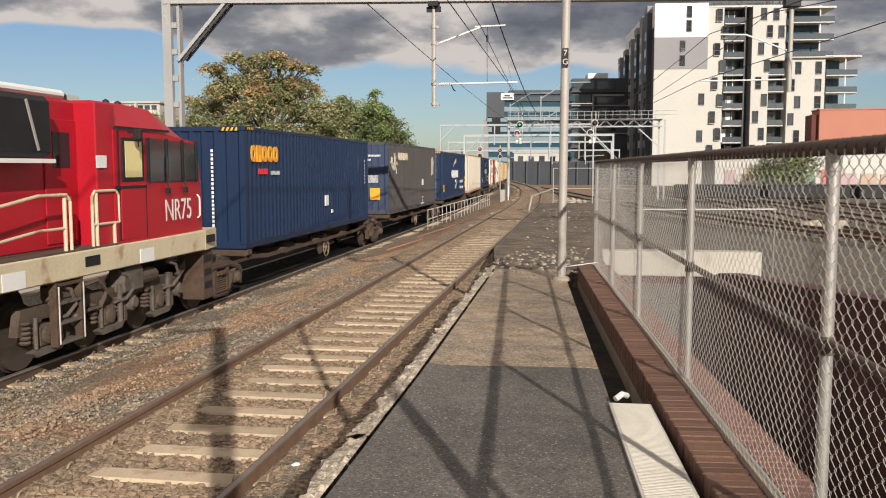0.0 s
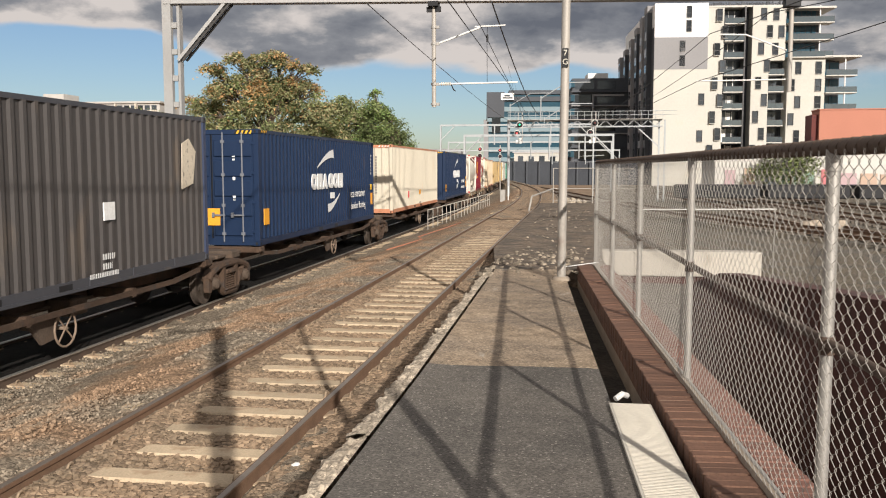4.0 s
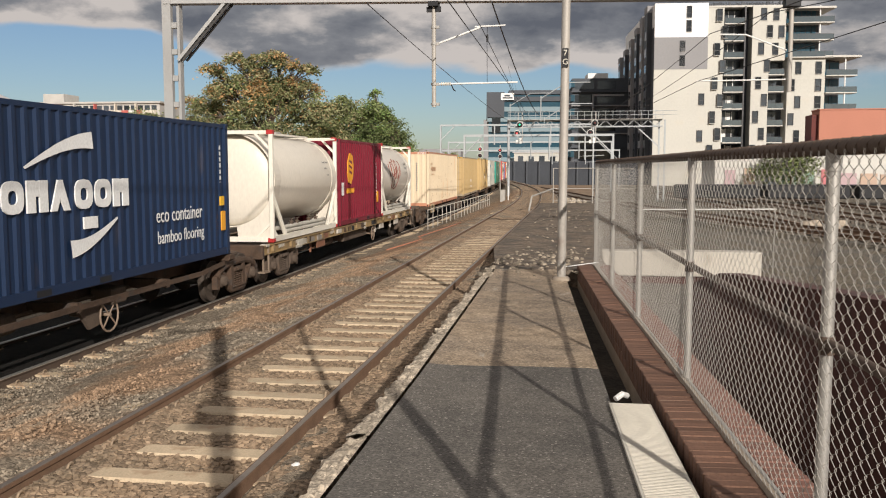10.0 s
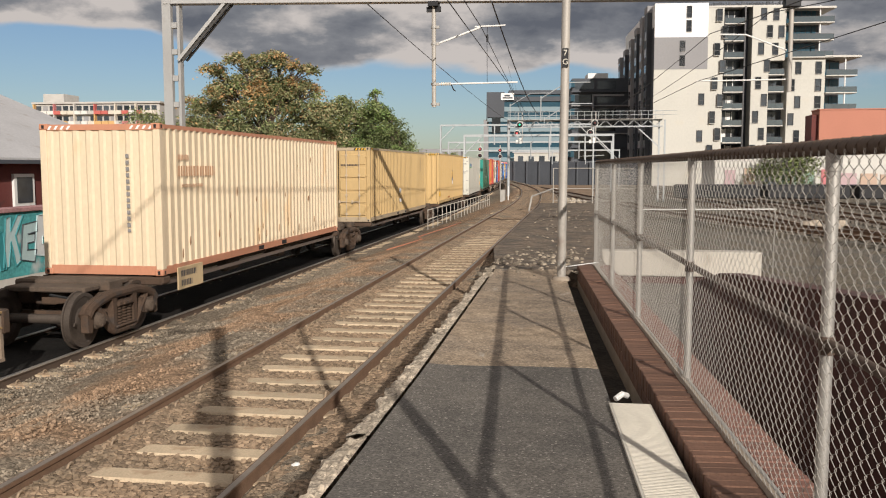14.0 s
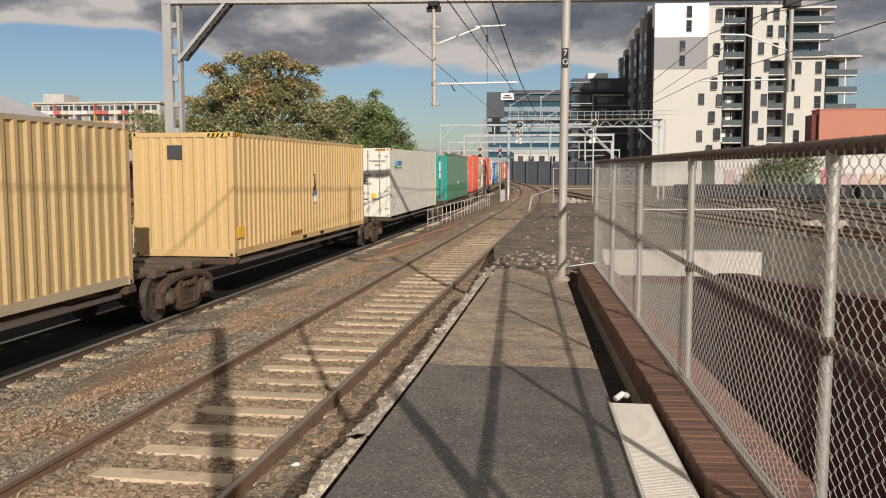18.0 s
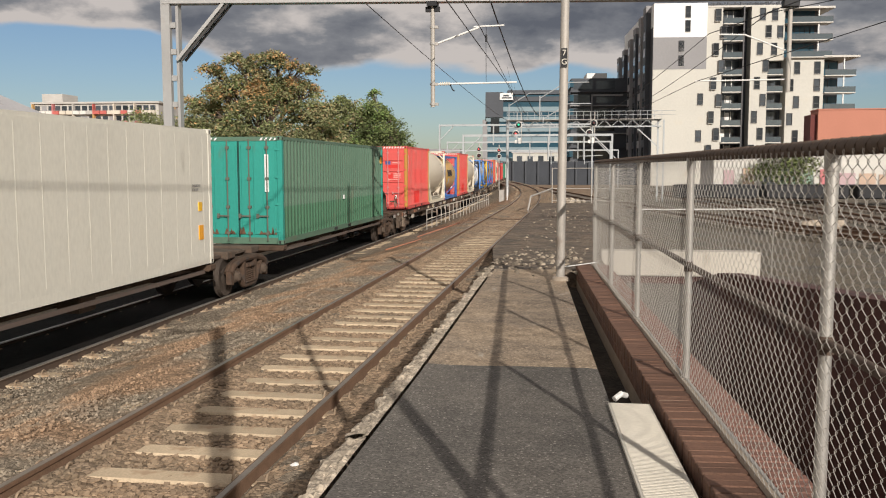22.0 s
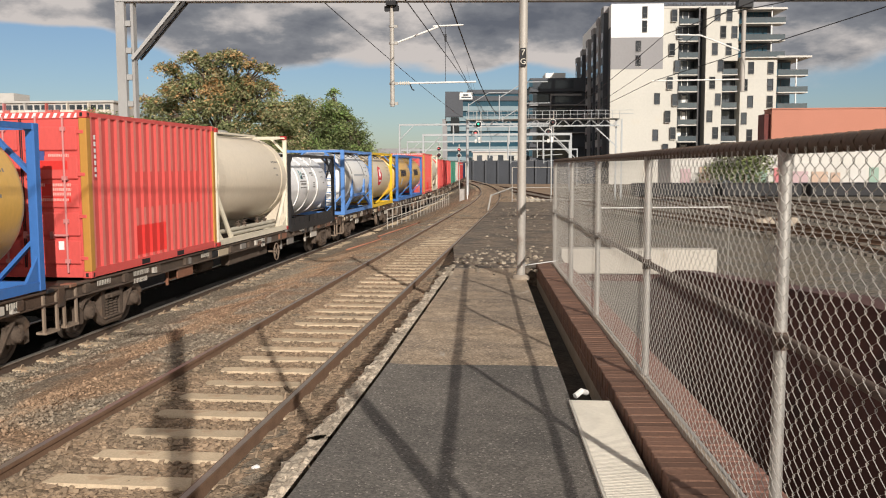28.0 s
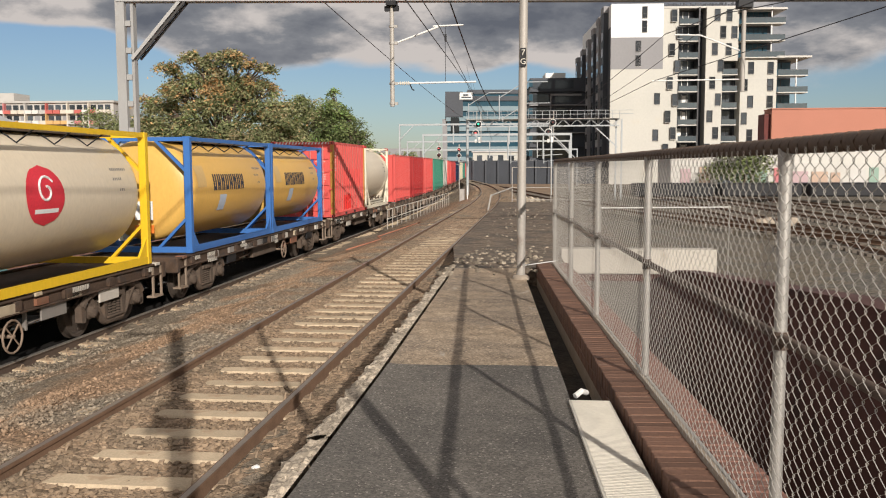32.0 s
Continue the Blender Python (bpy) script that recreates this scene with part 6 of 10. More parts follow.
def bogie_meshes(material):
    if material in BOGIE:
        return BOGIE[material]
    wr = 0.46
    g = Geo()
    g.smooth = True
    m = Matrix(((0, 0, 1, -0.05), (1, 0, 0, 0), (0, 1, 0, 0), (0, 0, 0, 1)))
    # cast members: arched top chord, slanting arms, columns and bottom tie; the windows between stay open
    for x in (-0.035, 0.045):
        g.path([(x, -1.16, 0.56), (x, -1.04, 0.68), (x, -0.78, 0.76), (x, -0.42, 0.82), (x, 0.42, 0.82), (x, 0.78, 0.76), (x, 1.04, 0.68), (x, 1.16, 0.56)], 0.078, 8)
    for s in (-1, 1):
        g.path([(0.01, s * 0.88, 0.70), (0.02, s * 0.66, 0.52), (0.02, s * 0.46, 0.28), (0.02, s * 0.34, 0.20)], 0.072, 8)
        g.prism([(s * 1.20, 0.62), (s * 1.19, 0.30), (s * 1.06, 0.28), (s * 1.03, 0.60)], m, 0.13)
        g.prism([(s * 0.74, 0.62), (s * 0.72, 0.34), (s * 0.62, 0.36), (s * 0.62, 0.62)], m, 0.12)
        g.prism([(s * 0.42, 0.78), (s * 0.40, 0.26), (s * 0.29, 0.26), (s * 0.28, 0.78)], m, 0.14)
    g.path([(0.02, -0.44, 0.26), (0.02, -0.30, 0.18), (0.02, 0.30, 0.18), (0.02, 0.44, 0.26)], 0.070, 8)
    g.box((-0.09, -0.34, 0.235), (0.12, 0.34, 0.275), 0.012)
    sp = Geo()
    sp.smooth = True
    for k in range(6):
        sp.lathe((0.02, 0, 0.275 + k * 0.052), (0, 0, 1), [(0, 0.050), (0.012, 0.076), (0.032, 0.076), (0.044, 0.050)], 10)
    cap = Geo().box((-0.10, -0.275, 0.585), (0.12, 0.275, 0.70), 0.03).box((0.10, -0.13, 0.61), (0.15, 0.13, 0.68), 0.015)
    ab = Geo()
    ab.smooth = True
    ab.lathe((-0.10, 0, wr), (1, 0, 0), [(0, 0.15), (0.15, 0.15), (0.17, 0.125), (0.24, 0.115), (0.27, 0.075), (0.275, 0.0)], 16)
    for k in range(3):
        ab.lathe((0.13, 0.075 * math.cos(k * 2.09), wr + 0.075 * math.sin(k * 2.09)), (1, 0, 0), [(0, 0.022), (0.045, 0.022), (0.05, 0.0)], 6)
    b = Geo().box((-0.92, -0.2, 0.56), (0.92, 0.2, 0.80), 0.03)
    bb = Geo().box((-0.75, -0.04, 0.42), (0.75, 0.04, 0.52)).box((0.60, -0.07, 0.30), (0.72, 0.07, 0.66), 0.02)
    w = Geo()
    w.smooth = True
    for side in (-1, 1):
        w.lathe((side * 0.80, 0, 0), (-side, 0, 0), [(0.0, 0.0), (0.0, 0.20), (0.03, 0.24), (0.02, 0.38), (-0.0, 0.40), (0.0, wr), (0.10, wr), (0.105, wr + 0.03), (0.13, wr + 0.03), (0.13, 0.36), (0.08, 0.30), (0.08, 0.0)], 26)
        for a in range(3):                  # casting marks that show the turning
            c, d = math.cos(a * 2.09), math.sin(a * 2.09)
            w.box((side * 0.805 - 0.012, d * 0.3 - 0.03, c * 0.3 - 0.03), (side * 0.805 + 0.012, d * 0.3 + 0.03, c * 0.3 + 0.03))
    w.tube((-0.7, 0, 0), (0.7, 0, 0), 0.085, 10)
    bb.tube((0.66, -0.06, 0.62), (0.66, -0.30, 0.40), 0.025, 6).tube((0.55, 0.0, 0.47), (0.88, 0.02, 0.47), 0.03, 8)
    BOGIE[material] = (g.mesh("side_frame", material), sp.mesh("spring", material), cap.mesh("spring_cap", material), ab.mesh("axle_box", "bogie_grey"), b.mesh("bolster", material), bb.mesh("brake_beam", material), w.mesh("wheelset", "wheel"))
    return BOGIE[material]


def bogie(parent, y, s_vehicle, material="bogie"):
    """A three-piece bogie about y; its wheelsets turn."""
    frame_m, spring_m, cap_m, box_m, bolster_m, beam_m, wheel_m = bogie_meshes(material)
    for side in (-1, 1):
        sf = part("side_frame", frame_m, None, parent, m=pose(side * 0.98, y, -0.053, 0, 0, 0 if side > 0 else 180))
        for o in (-0.17, 0.0, 0.17):
            part("spring", spring_m, None, sf, m=Matrix.Translation((0, o, 0)))
        part("spring_cap", cap_m, None, sf)
        for s in (-1, 1):
            part("axle_box", box_m, None, sf, m=Matrix.Translation((0, s * 0.865, 0)))
    part("bolster", bolster_m, None, parent, m=Matrix.Translation((0, y, -0.02)))
    for s in (-1, 1):
        part("brake_beam", beam_m, None, parent, m=Matrix.Translation((0, y + s * 0.38, -0.053)))
        ws = part("wheelset", wheel_m, None, parent, "worn steel wheels on an axle")
        ws.location = (0, y + s * 0.865, 0.407)
        ROLLERS.append((ws, Vector((0, y + s * 0.865, 0.407)), s_vehicle + y + s * 0.865))


def hand_wheel(parent, x, y, z, r=0.29):
    g = Geo()
    n = 16
    ring = [(x, y + r * math.cos(2 * math.pi * i / n), z + r * math.sin(2 * math.pi * i / n)) for i in range(n + 1)]
    g.path(ring, 0.018, 6)
    for i in range(0, n, 4):
        g.tube((x, y, z), ring[i + 2], 0.014, 5)
    g.tube((x - 0.25, y, z), (x + 0.03, y, z), 0.03, 8)
    return part("hand_wheel", g, M["wheel_cream"], parent, "pale spoked hand brake wheel")


def spine_wagon(s0, length, cont_front, cont_len, bogie_front=True, bogie_rear=False, base=1.03, first=False, slim=False):
    """One unit of an articulated skeletal wagon: s0 is its leading articulation."""
    t = thing("skeletal_wagon", "rusty brown skeletal container wagon", "rail wagon", "wagons of the train")
    g = Geo()
    g.box((-0.26, 0.3, 0.58), (0.26, length - 0.3, base - 0.05), 0.02)
    part("spine", g, "bogie", t)
    a, b = cont_front, cont_front + cont_len
    for y in (a + 0.1, b - 0.1):
        c = Geo()
        c.box((-1.22, y - 0.16, base - 0.17), (1.22, y + 0.16, base - 0.02), 0.02)
        c.box((0.95, y - 0.15, base - 0.15), (1.25, y + 0.15, base - 0.02), 0.02)
        c.box((-1.25, y - 0.15, base - 0.15), (-0.95, y + 0.15, base - 0.02), 0.02)
        part("bolster_arm", c, "bogie", t)
    for y in (0.75, length - 0.75):
        d = Geo()
        d.box((-0.75, y - 0.75, 0.84), (0.75, y + 0.75, 0.93), 0.02)
        d.box((-0.9, y - 0.25, 0.80), (0.9, y + 0.25, 0.99), 0.03)
        part("end_platform", d, "bogie_grey", t)
    if slim:
        for x in (-1.12, 1.12):
            part("side_sill", Geo().box((x - 0.03, a + 0.3, base - 0.20), (x + 0.03, b - 0.3, base - 0.13)), paint("dusty_sill", (0.13, 0.10, 0.085), 0.5), t, "dusty side sill")
    for x in () if slim else (-1.13, 1.13):
        s = Geo()
        s.bar((x, a + 0.3, base - 0.20), (x, a + 1.5, base - 0.30), 0.05, 0.09)
        s.bar((x, a + 1.5, base - 0.30), (x, b - 1.5, base - 0.30), 0.05, 0.09)
        s.bar((x, b - 1.5, base - 0.30), (x, b - 0.3, base - 0.20), 0.05, 0.09)
        part("side_sill", s, "bogie", t)
    for k in range(0 if slim else 3):
        y = a + cont_len * (k + 1) / 4
        part("cross_member", Geo().box((-1.15, y - 0.06, base - 0.38), (1.15, y + 0.06, base - 0.22)), "bogie", t)
    pl = Geo()
    y = a + cont_len * 0.55
    pl.prism([(-0.5, 0), (0.45, 0), (0.2, -0.42), (-0.1, -0.45)], Matrix(((0, 0, 1, 0.95), (1, 0, 0, y), (0, 1, 0, base - 0.30), (0, 0, 0, 1))), 0.05)
    pl.tube((0.6, y, base - 0.5), (0.98, y, base - 0.5), 0.06, 8)
    if not slim:
        part("brake_bracket", pl, "bogie_grey", t)
    if not slim:
        hand_wheel(t, 1.06, y + 0.42, base - 0.58)
    br = Geo()
    br.tube((0.35, a + 2.0, 0.66), (0.35, b - 2.0, 0.66), 0.03, 6)
    br.lathe((0.5, y - 2.2, 0.62), (0, 1, 0), [(0, 0.12), (0.05, 0.17), (0.7, 0.17), (0.75, 0.12)], 12)
    br.box((0.3, y + 1.1, 0.5), (0.75, y + 1.6, 0.8), 0.03)
    part("brake_gear", br, "bogie_grey", t)
    hose = Geo().path([(0.3, 0.9, 0.75), (0.6, 0.35, 0.62), (0.55, 0.05, 0.72), (0.3, -0.3, 0.85)], 0.025, 6)
    part("brake_hose", hose, "rubber", t)
    if bogie_front:
        bogie(t, 0.75 if first else 0.0, s0)
    if bogie_rear:
        bogie(t, length - 0.75, s0)
    MOVERS.append((t, s0, length))
    return t


def flat_wagon(s0, length, label, sill="bogie", base=1.03, ratchet=False, lead=0.0, marks=True):
    t = thing("flat_wagon", label, "rail wagon", "wagons of the train")
    nose = 2.7 if ratchet else 0.15         # a narrow yoke takes the place of the deck at an articulated end
    for x in (-1.19, 1.05):
        g = Geo()
        g.box((x + 0.05, nose, base - 0.26), (x + 0.09, length - 0.15, base - 0.05))
        g.box((x, nose, base - 0.07), (x + 0.14, length - 0.15, base - 0.03), 0.008)
        g.box((x, nose, base - 0.28), (x + 0.14, length - 0.15, base - 0.25), 0.008)
        part("side_sill", g, sill, t)
        pk = Geo().box((x + 0.02, -0.09, base - 0.24), (x + 0.15, 0.09, base - 0.075), 0.01).mesh("stake_pocket", sill)
        for k in range(2 if ratchet else 0, int(length / 1.45)):
            part("stake_pocket", pk, None, t, m=Matrix.Translation((0, 0.9 + k * 1.45, 0)))
    d = Geo()
    d.box((-1.05, nose, base - 0.14), (1.05, length - 0.15, base - 0.07))
    d.box((-0.3, 0.1, base - 0.45), (0.3, length - 0.1, base - 0.14))
    for k in range(1 if ratchet else 0, 9):
        y = 0.5 + (length - 1.0) * k / 8
        d.box((-1.05, y - 0.06, base - 0.28), (1.05, y + 0.06, base - 0.1))
    part("deck", d, "bogie", t)
    for y in (nose if ratchet else 0.0, length - 0.16):
        part("headstock", Geo().box((-1.2, y, base - 0.36), (1.2, y + 0.16, base - 0.02), 0.02), "bogie", t)
    for y, s in ((0.0, -1), (length, 1)):
        c = Geo()
        c.box((-0.14, min(y, y + s * 0.45), base - 0.36), (0.14, max(y, y + s * 0.45), base - 0.10), 0.03)
        part("coupler", c, "bogie_grey", t)
    for y in (nose + 0.2, length - 0.35):
        st = Geo()
        for o in (-0.19, 0.19):
            st.bar((1.16, y + o, base - 0.10), (1.16, y + o, 0.30), 0.035, 0.055)
        for zz in (0.30,):
            st.box((1.02, y - 0.2, zz), (1.20, y + 0.2, zz + 0.04))
        part("step", st, paint("step_worn", (0.26, 0.20, 0.15), 0.6), t, "worn loop step")
    tr = Geo()
    tr.box((0.75, length * 0.42, base - 0.62), (0.98, length * 0.58, base - 0.32), 0.02)
    tr.lathe((0.55, length * 0.36, base - 0.52), (0, 1, 0), [(0, 0.13), (0.05, 0.17), (0.8, 0.17), (0.85, 0.12)], 12)
    tr.tube((0.2, 2.6, 0.58), (0.2, length - 2.6, 0.58), 0.03, 6)
    part("brake_gear", tr, "bogie_grey", t)
    hand_wheel(t, 1.14, length * 0.60, base - 0.60, 0.25)
    if marks:
        rng = random.Random(int(s0))
        w = Geo()
        for f_, rows in ((0.06, (0.5,)), (0.13, (0.7, 0.6)), (0.30, (0.5,)), (0.52, (0.35, 0.35)), (0.72, (0.6,)), (0.93, (0.3,))):
            bars(w, (1.193, length * f_, base - 0.08), (0, 1, 0), (0, 0, 1), rows, 0.09, (1, 0, 0), rng)
        tagged(part("lettering_bars", w, "plate", t, "faded white lettering"), kind="stuff")
    rng = random.Random(int(s0) + 5)
    tags = [paint("tag_cream", (0.46, 0.38, 0.27), 0.5), paint("tag_grey", (0.24, 0.22, 0.20), 0.6), M["black"], M["bogie"], paint("tag_rust", (0.22, 0.10, 0.06), 0.6), paint("tag_dirty_white", (0.52, 0.48, 0.42), 0.5)]
    for _ in range(16 if marks else 0):     # worn paint plates and stencils along the sill
        y, w = rng.uniform(0.6, length - 1.3), rng.uniform(0.16, 0.75)
        part("sill_plate", Geo().box((1.135, y, base - rng.uniform(0.22, 0.26)), (1.192, y + w, base - rng.uniform(0.085, 0.12)), 0.004), rng.choice(tags), t)
    for y in (0.3, length * 0.31, length * 0.64, length - 0.5):
        part("corner_lock", Geo().box((1.02, y, base - 0.075), (1.215, y + 0.20, base - 0.012), 0.01), rng.choice(tags), t)
    for f_ in (0.24, 0.66, 0.80):
        y = length * f_
        hb = Geo().box((1.10, y, base - 0.50), (1.135, y + rng.uniform(0.5, 0.9), base - 0.28), 0.006)
        hb.bar((1.0, y - 0.25, base - 0.30), (1.0, y - 0.25, 0.42), 0.05, 0.05).tube((0.95, y - 0.25, 0.5), (0.95, y + 1.1, 0.56), 0.022, 6)
        part("hanging_plate", hb, rng.choice(tags), t)
    ex_ = Geo()
    for _ in range(5):
        y = rng.uniform(3.4, length - 4.2)
        ex_.box((0.62, y, base - 0.58), (0.90, y + rng.uniform(0.2, 0.5), base - 0.30), 0.03)
        ex_.path([(0.8, y, base - 0.40), (0.98, y + 0.3, base - 0.50), (0.98, y + 0.8, base - 0.46), (0.8, y + 1.2, base - 0.34)], 0.018, 6)
    part("brake_pipes", ex_, "bogie", t)
    if ratchet:
        r = Geo()
        m = Matrix(((1, 0, 0, 0.35), (0, 0, -1, 1.75), (0, 1, 0, base - 0.05), (0, 0, 0, 1)))
        r.prism([(-0.30, 0), (0.30, 0), (0.26, 0.75), (0.10, 1.02), (-0.06, 1.02), (-0.26, 0.75)], m, 0.10)
        r.box((-0.75, 1.35, base - 0.10), (0.85, 2.7, base - 0.02), 0.02)
        part("end_bracket", r, "bogie", t, "rusty upright bracket at the wagon end")
        for sx in (-1, 1):              # curved yoke arms down to the shared bogie
            ya_ = Geo()
            ya_.path([(sx * 0.95, 2.7, base - 0.12), (sx * 0.80, 1.7, base - 0.14), (sx * 0.62, 0.7, base - 0.30), (sx * 0.52, -0.4, base - 0.34)], 0.085, 8)
            ya_.path([(sx * 0.55, 1.5, base - 0.04), (sx * 0.50, 0.6, base - 0.06), (sx * 0.42, -0.1, base - 0.22)], 0.05, 8)
            part("yoke_arm", ya_, "bogie", t)
        cr = Geo().box((-0.70, 0.5, base - 0.36), (0.70, 0.74, base - 0.20), 0.03).box((-0.8, 1.2, base - 0.30), (0.8, 1.4, base - 0.12), 0.03)
        cr.path([(0.7, 2.4, base - 0.1), (0.9, 1.5, base - 0.35), (0.85, 0.5, base - 0.45), (0.7, -0.3, base - 0.30)], 0.022, 6).path([(0.35, 2.2, base), (0.45, 1.3, base + 0.10), (0.4, 0.4, base - 0.02), (0.3, -0.3, base - 0.1)], 0.028, 6)
        part("cross_beam", cr, "bogie", t)
        hand_wheel(t, 0.98, 2.05, base + 0.42, 0.24)
    bogie(t, 3.6 if ratchet else 2.0, s0, "bogie_grey")
    bogie(t, length - 2.0, s0, "bogie_grey")
    MOVERS.append((t, s0, length))
    return t


M["yellow"] = mat("yellow_mark", (0.75, 0.43, 0.03), 0.6)
M["orange_mark"] = mat("orange_mark", (0.80, 0.36, 0.03), 0.6)
M["soft_ink"] = mat("worn_grey_print", (0.22, 0.21, 0.20), 0.8)
M["mark_navy"] = mat("navy_label", (0.03, 0.035, 0.12), 0.6)
M["ink"] = mat("dark_ink", (0.05, 0.05, 0.06), 0.7)
M["logo_white"] = mat("logo_white", (0.75, 0.75, 0.74), 0.6)
M["cream_print"] = mat("cream_print", (0.60, 0.53, 0.42), 0.7, dirt=(0.2, 0.17, 0.14), amount=0.5, dirt_scale=9)
M["navy_print"] = mat("navy_print", (0.035, 0.04, 0.06), 0.7)
M["logo_red"] = mat("logo_red", (0.62, 0.03, 0.05), 0.6)
M["wheel_cream"] = mat("cream_wheel_paint", (0.23, 0.17, 0.125), 0.7, dirt=(0.2, 0.13, 0.08), amount=0.4, dirt_scale=6)
NAVY, CREAM, SAND = (0.009, 0.024, 0.064), (0.57, 0.52, 0.42), (0.49, 0.345, 0.165)
REDC = (0.60, 0.092, 0.082)


def decals(t, H, base, seed, items):
    """Bars of small writing: (side or end, position, height above the base, rows, size, colour)."""
    rng = random.Random(seed)
    for where, a, z, rows, size, colour in items:
        g = Geo()
        if where == "side":
            bars(g, (1.219 + 0.002, a, base + z), (0, 1, 0), (0, 0, 1), rows, size, (1, 0, 0), rng)
        elif where == "side_v":
            bars(g, (1.219 + 0.002, a, base + z), (0, 0, -1), (0, 1, 0), rows, size, (1, 0, 0), rng)
        elif where == "end_v":
            bars(g, (a, -0.004, base + z), (0, 0, -1), (1, 0, 0), rows, size, (0, -1, 0), rng)
        else:
            bars(g, (a, -0.004, base + z), (1, 0, 0), (0, 0, 1), rows, size, (0, -1, 0), rng)
        tagged(part("small_writing", g, M[colour], t), kind="stuff")


def logo_blocks(t, y, z, shapes, w, h, gap, material):
    """A trade mark as plain shapes in its colour: o a thick ring, b a block with a slit, v a wedge, - a gap."""
    a = y
    for k in shapes:
        g = Geo()
        x0, x1 = 1.195, 1.2215
        if k == "o":
            n = 16
            for q in range(n):
                p = 2 * math.pi * q / n
                c, d = math.cos(p), math.sin(p)
                c, d = math.copysign(abs(c) ** 0.7, c), math.copysign(abs(d) ** 0.7, d)
                for xx, f in ((x0, 1), (x1, 1), (x1, 0.42), (x0, 0.42)):
                    g.v.append((xx, a + w / 2 + w / 2 * f * c, z + h / 2 + h / 2 * f * d))
            g.f = [(q * 4 + e, q * 4 + (e + 1) % 4, (q + 1) % n * 4 + (e + 1) % 4, (q + 1) % n * 4 + e) for q in range(n) for e in range(4)]
        elif k == "b":
            g.box((x0, a, z), (x1, a + w * 0.40, z + h)).box((x0, a + w * 0.60, z), (x1, a + w, z + h)).box((x0, a + w * 0.38, z + h * 0.5), (x1 - 0.001, a + w * 0.62, z + h * 0.98))
        elif k == "v":
            g.prism([(0, 0), (w * 0.3, 0), (w * 0.5, h * 0.4), (w * 0.7, 0), (w, 0), (w * 0.62, h), (w * 0.38, h)], Matrix(((0, 0, 1, x0), (1, 0, 0, a), (0, 1, 0, z), (0, 0, 0, 1))), x1 - x0)
        if k != "-":
            part("trade_mark", g, material, t)
        a += w + gap if k != "-" else gap


def streak(t, y0, z0, y1, z1, w0, w1, material):
    """A bent tapering stroke of a trade mark."""
    g = Geo()
    n = 10
    for i in range(n + 1):
        k = i / n
        y, z = y0 + (y1 - y0) * k, z0 + (z1 - z0) * (math.sin(0.5 * math.pi * k) if w1 > w0 else 1 - math.cos(0.5 * math.pi * k))
        w = w0 + (w1 - w0) * k
        g.v += [(1.2225, y, z + w / 2), (1.2225, y + 0.04, z - w / 2)]
    g.f = [(2 * i, 2 * i + 1, 2 * i + 3, 2 * i + 2) for i in range(n)]
    part("trade_mark", g, material, t)


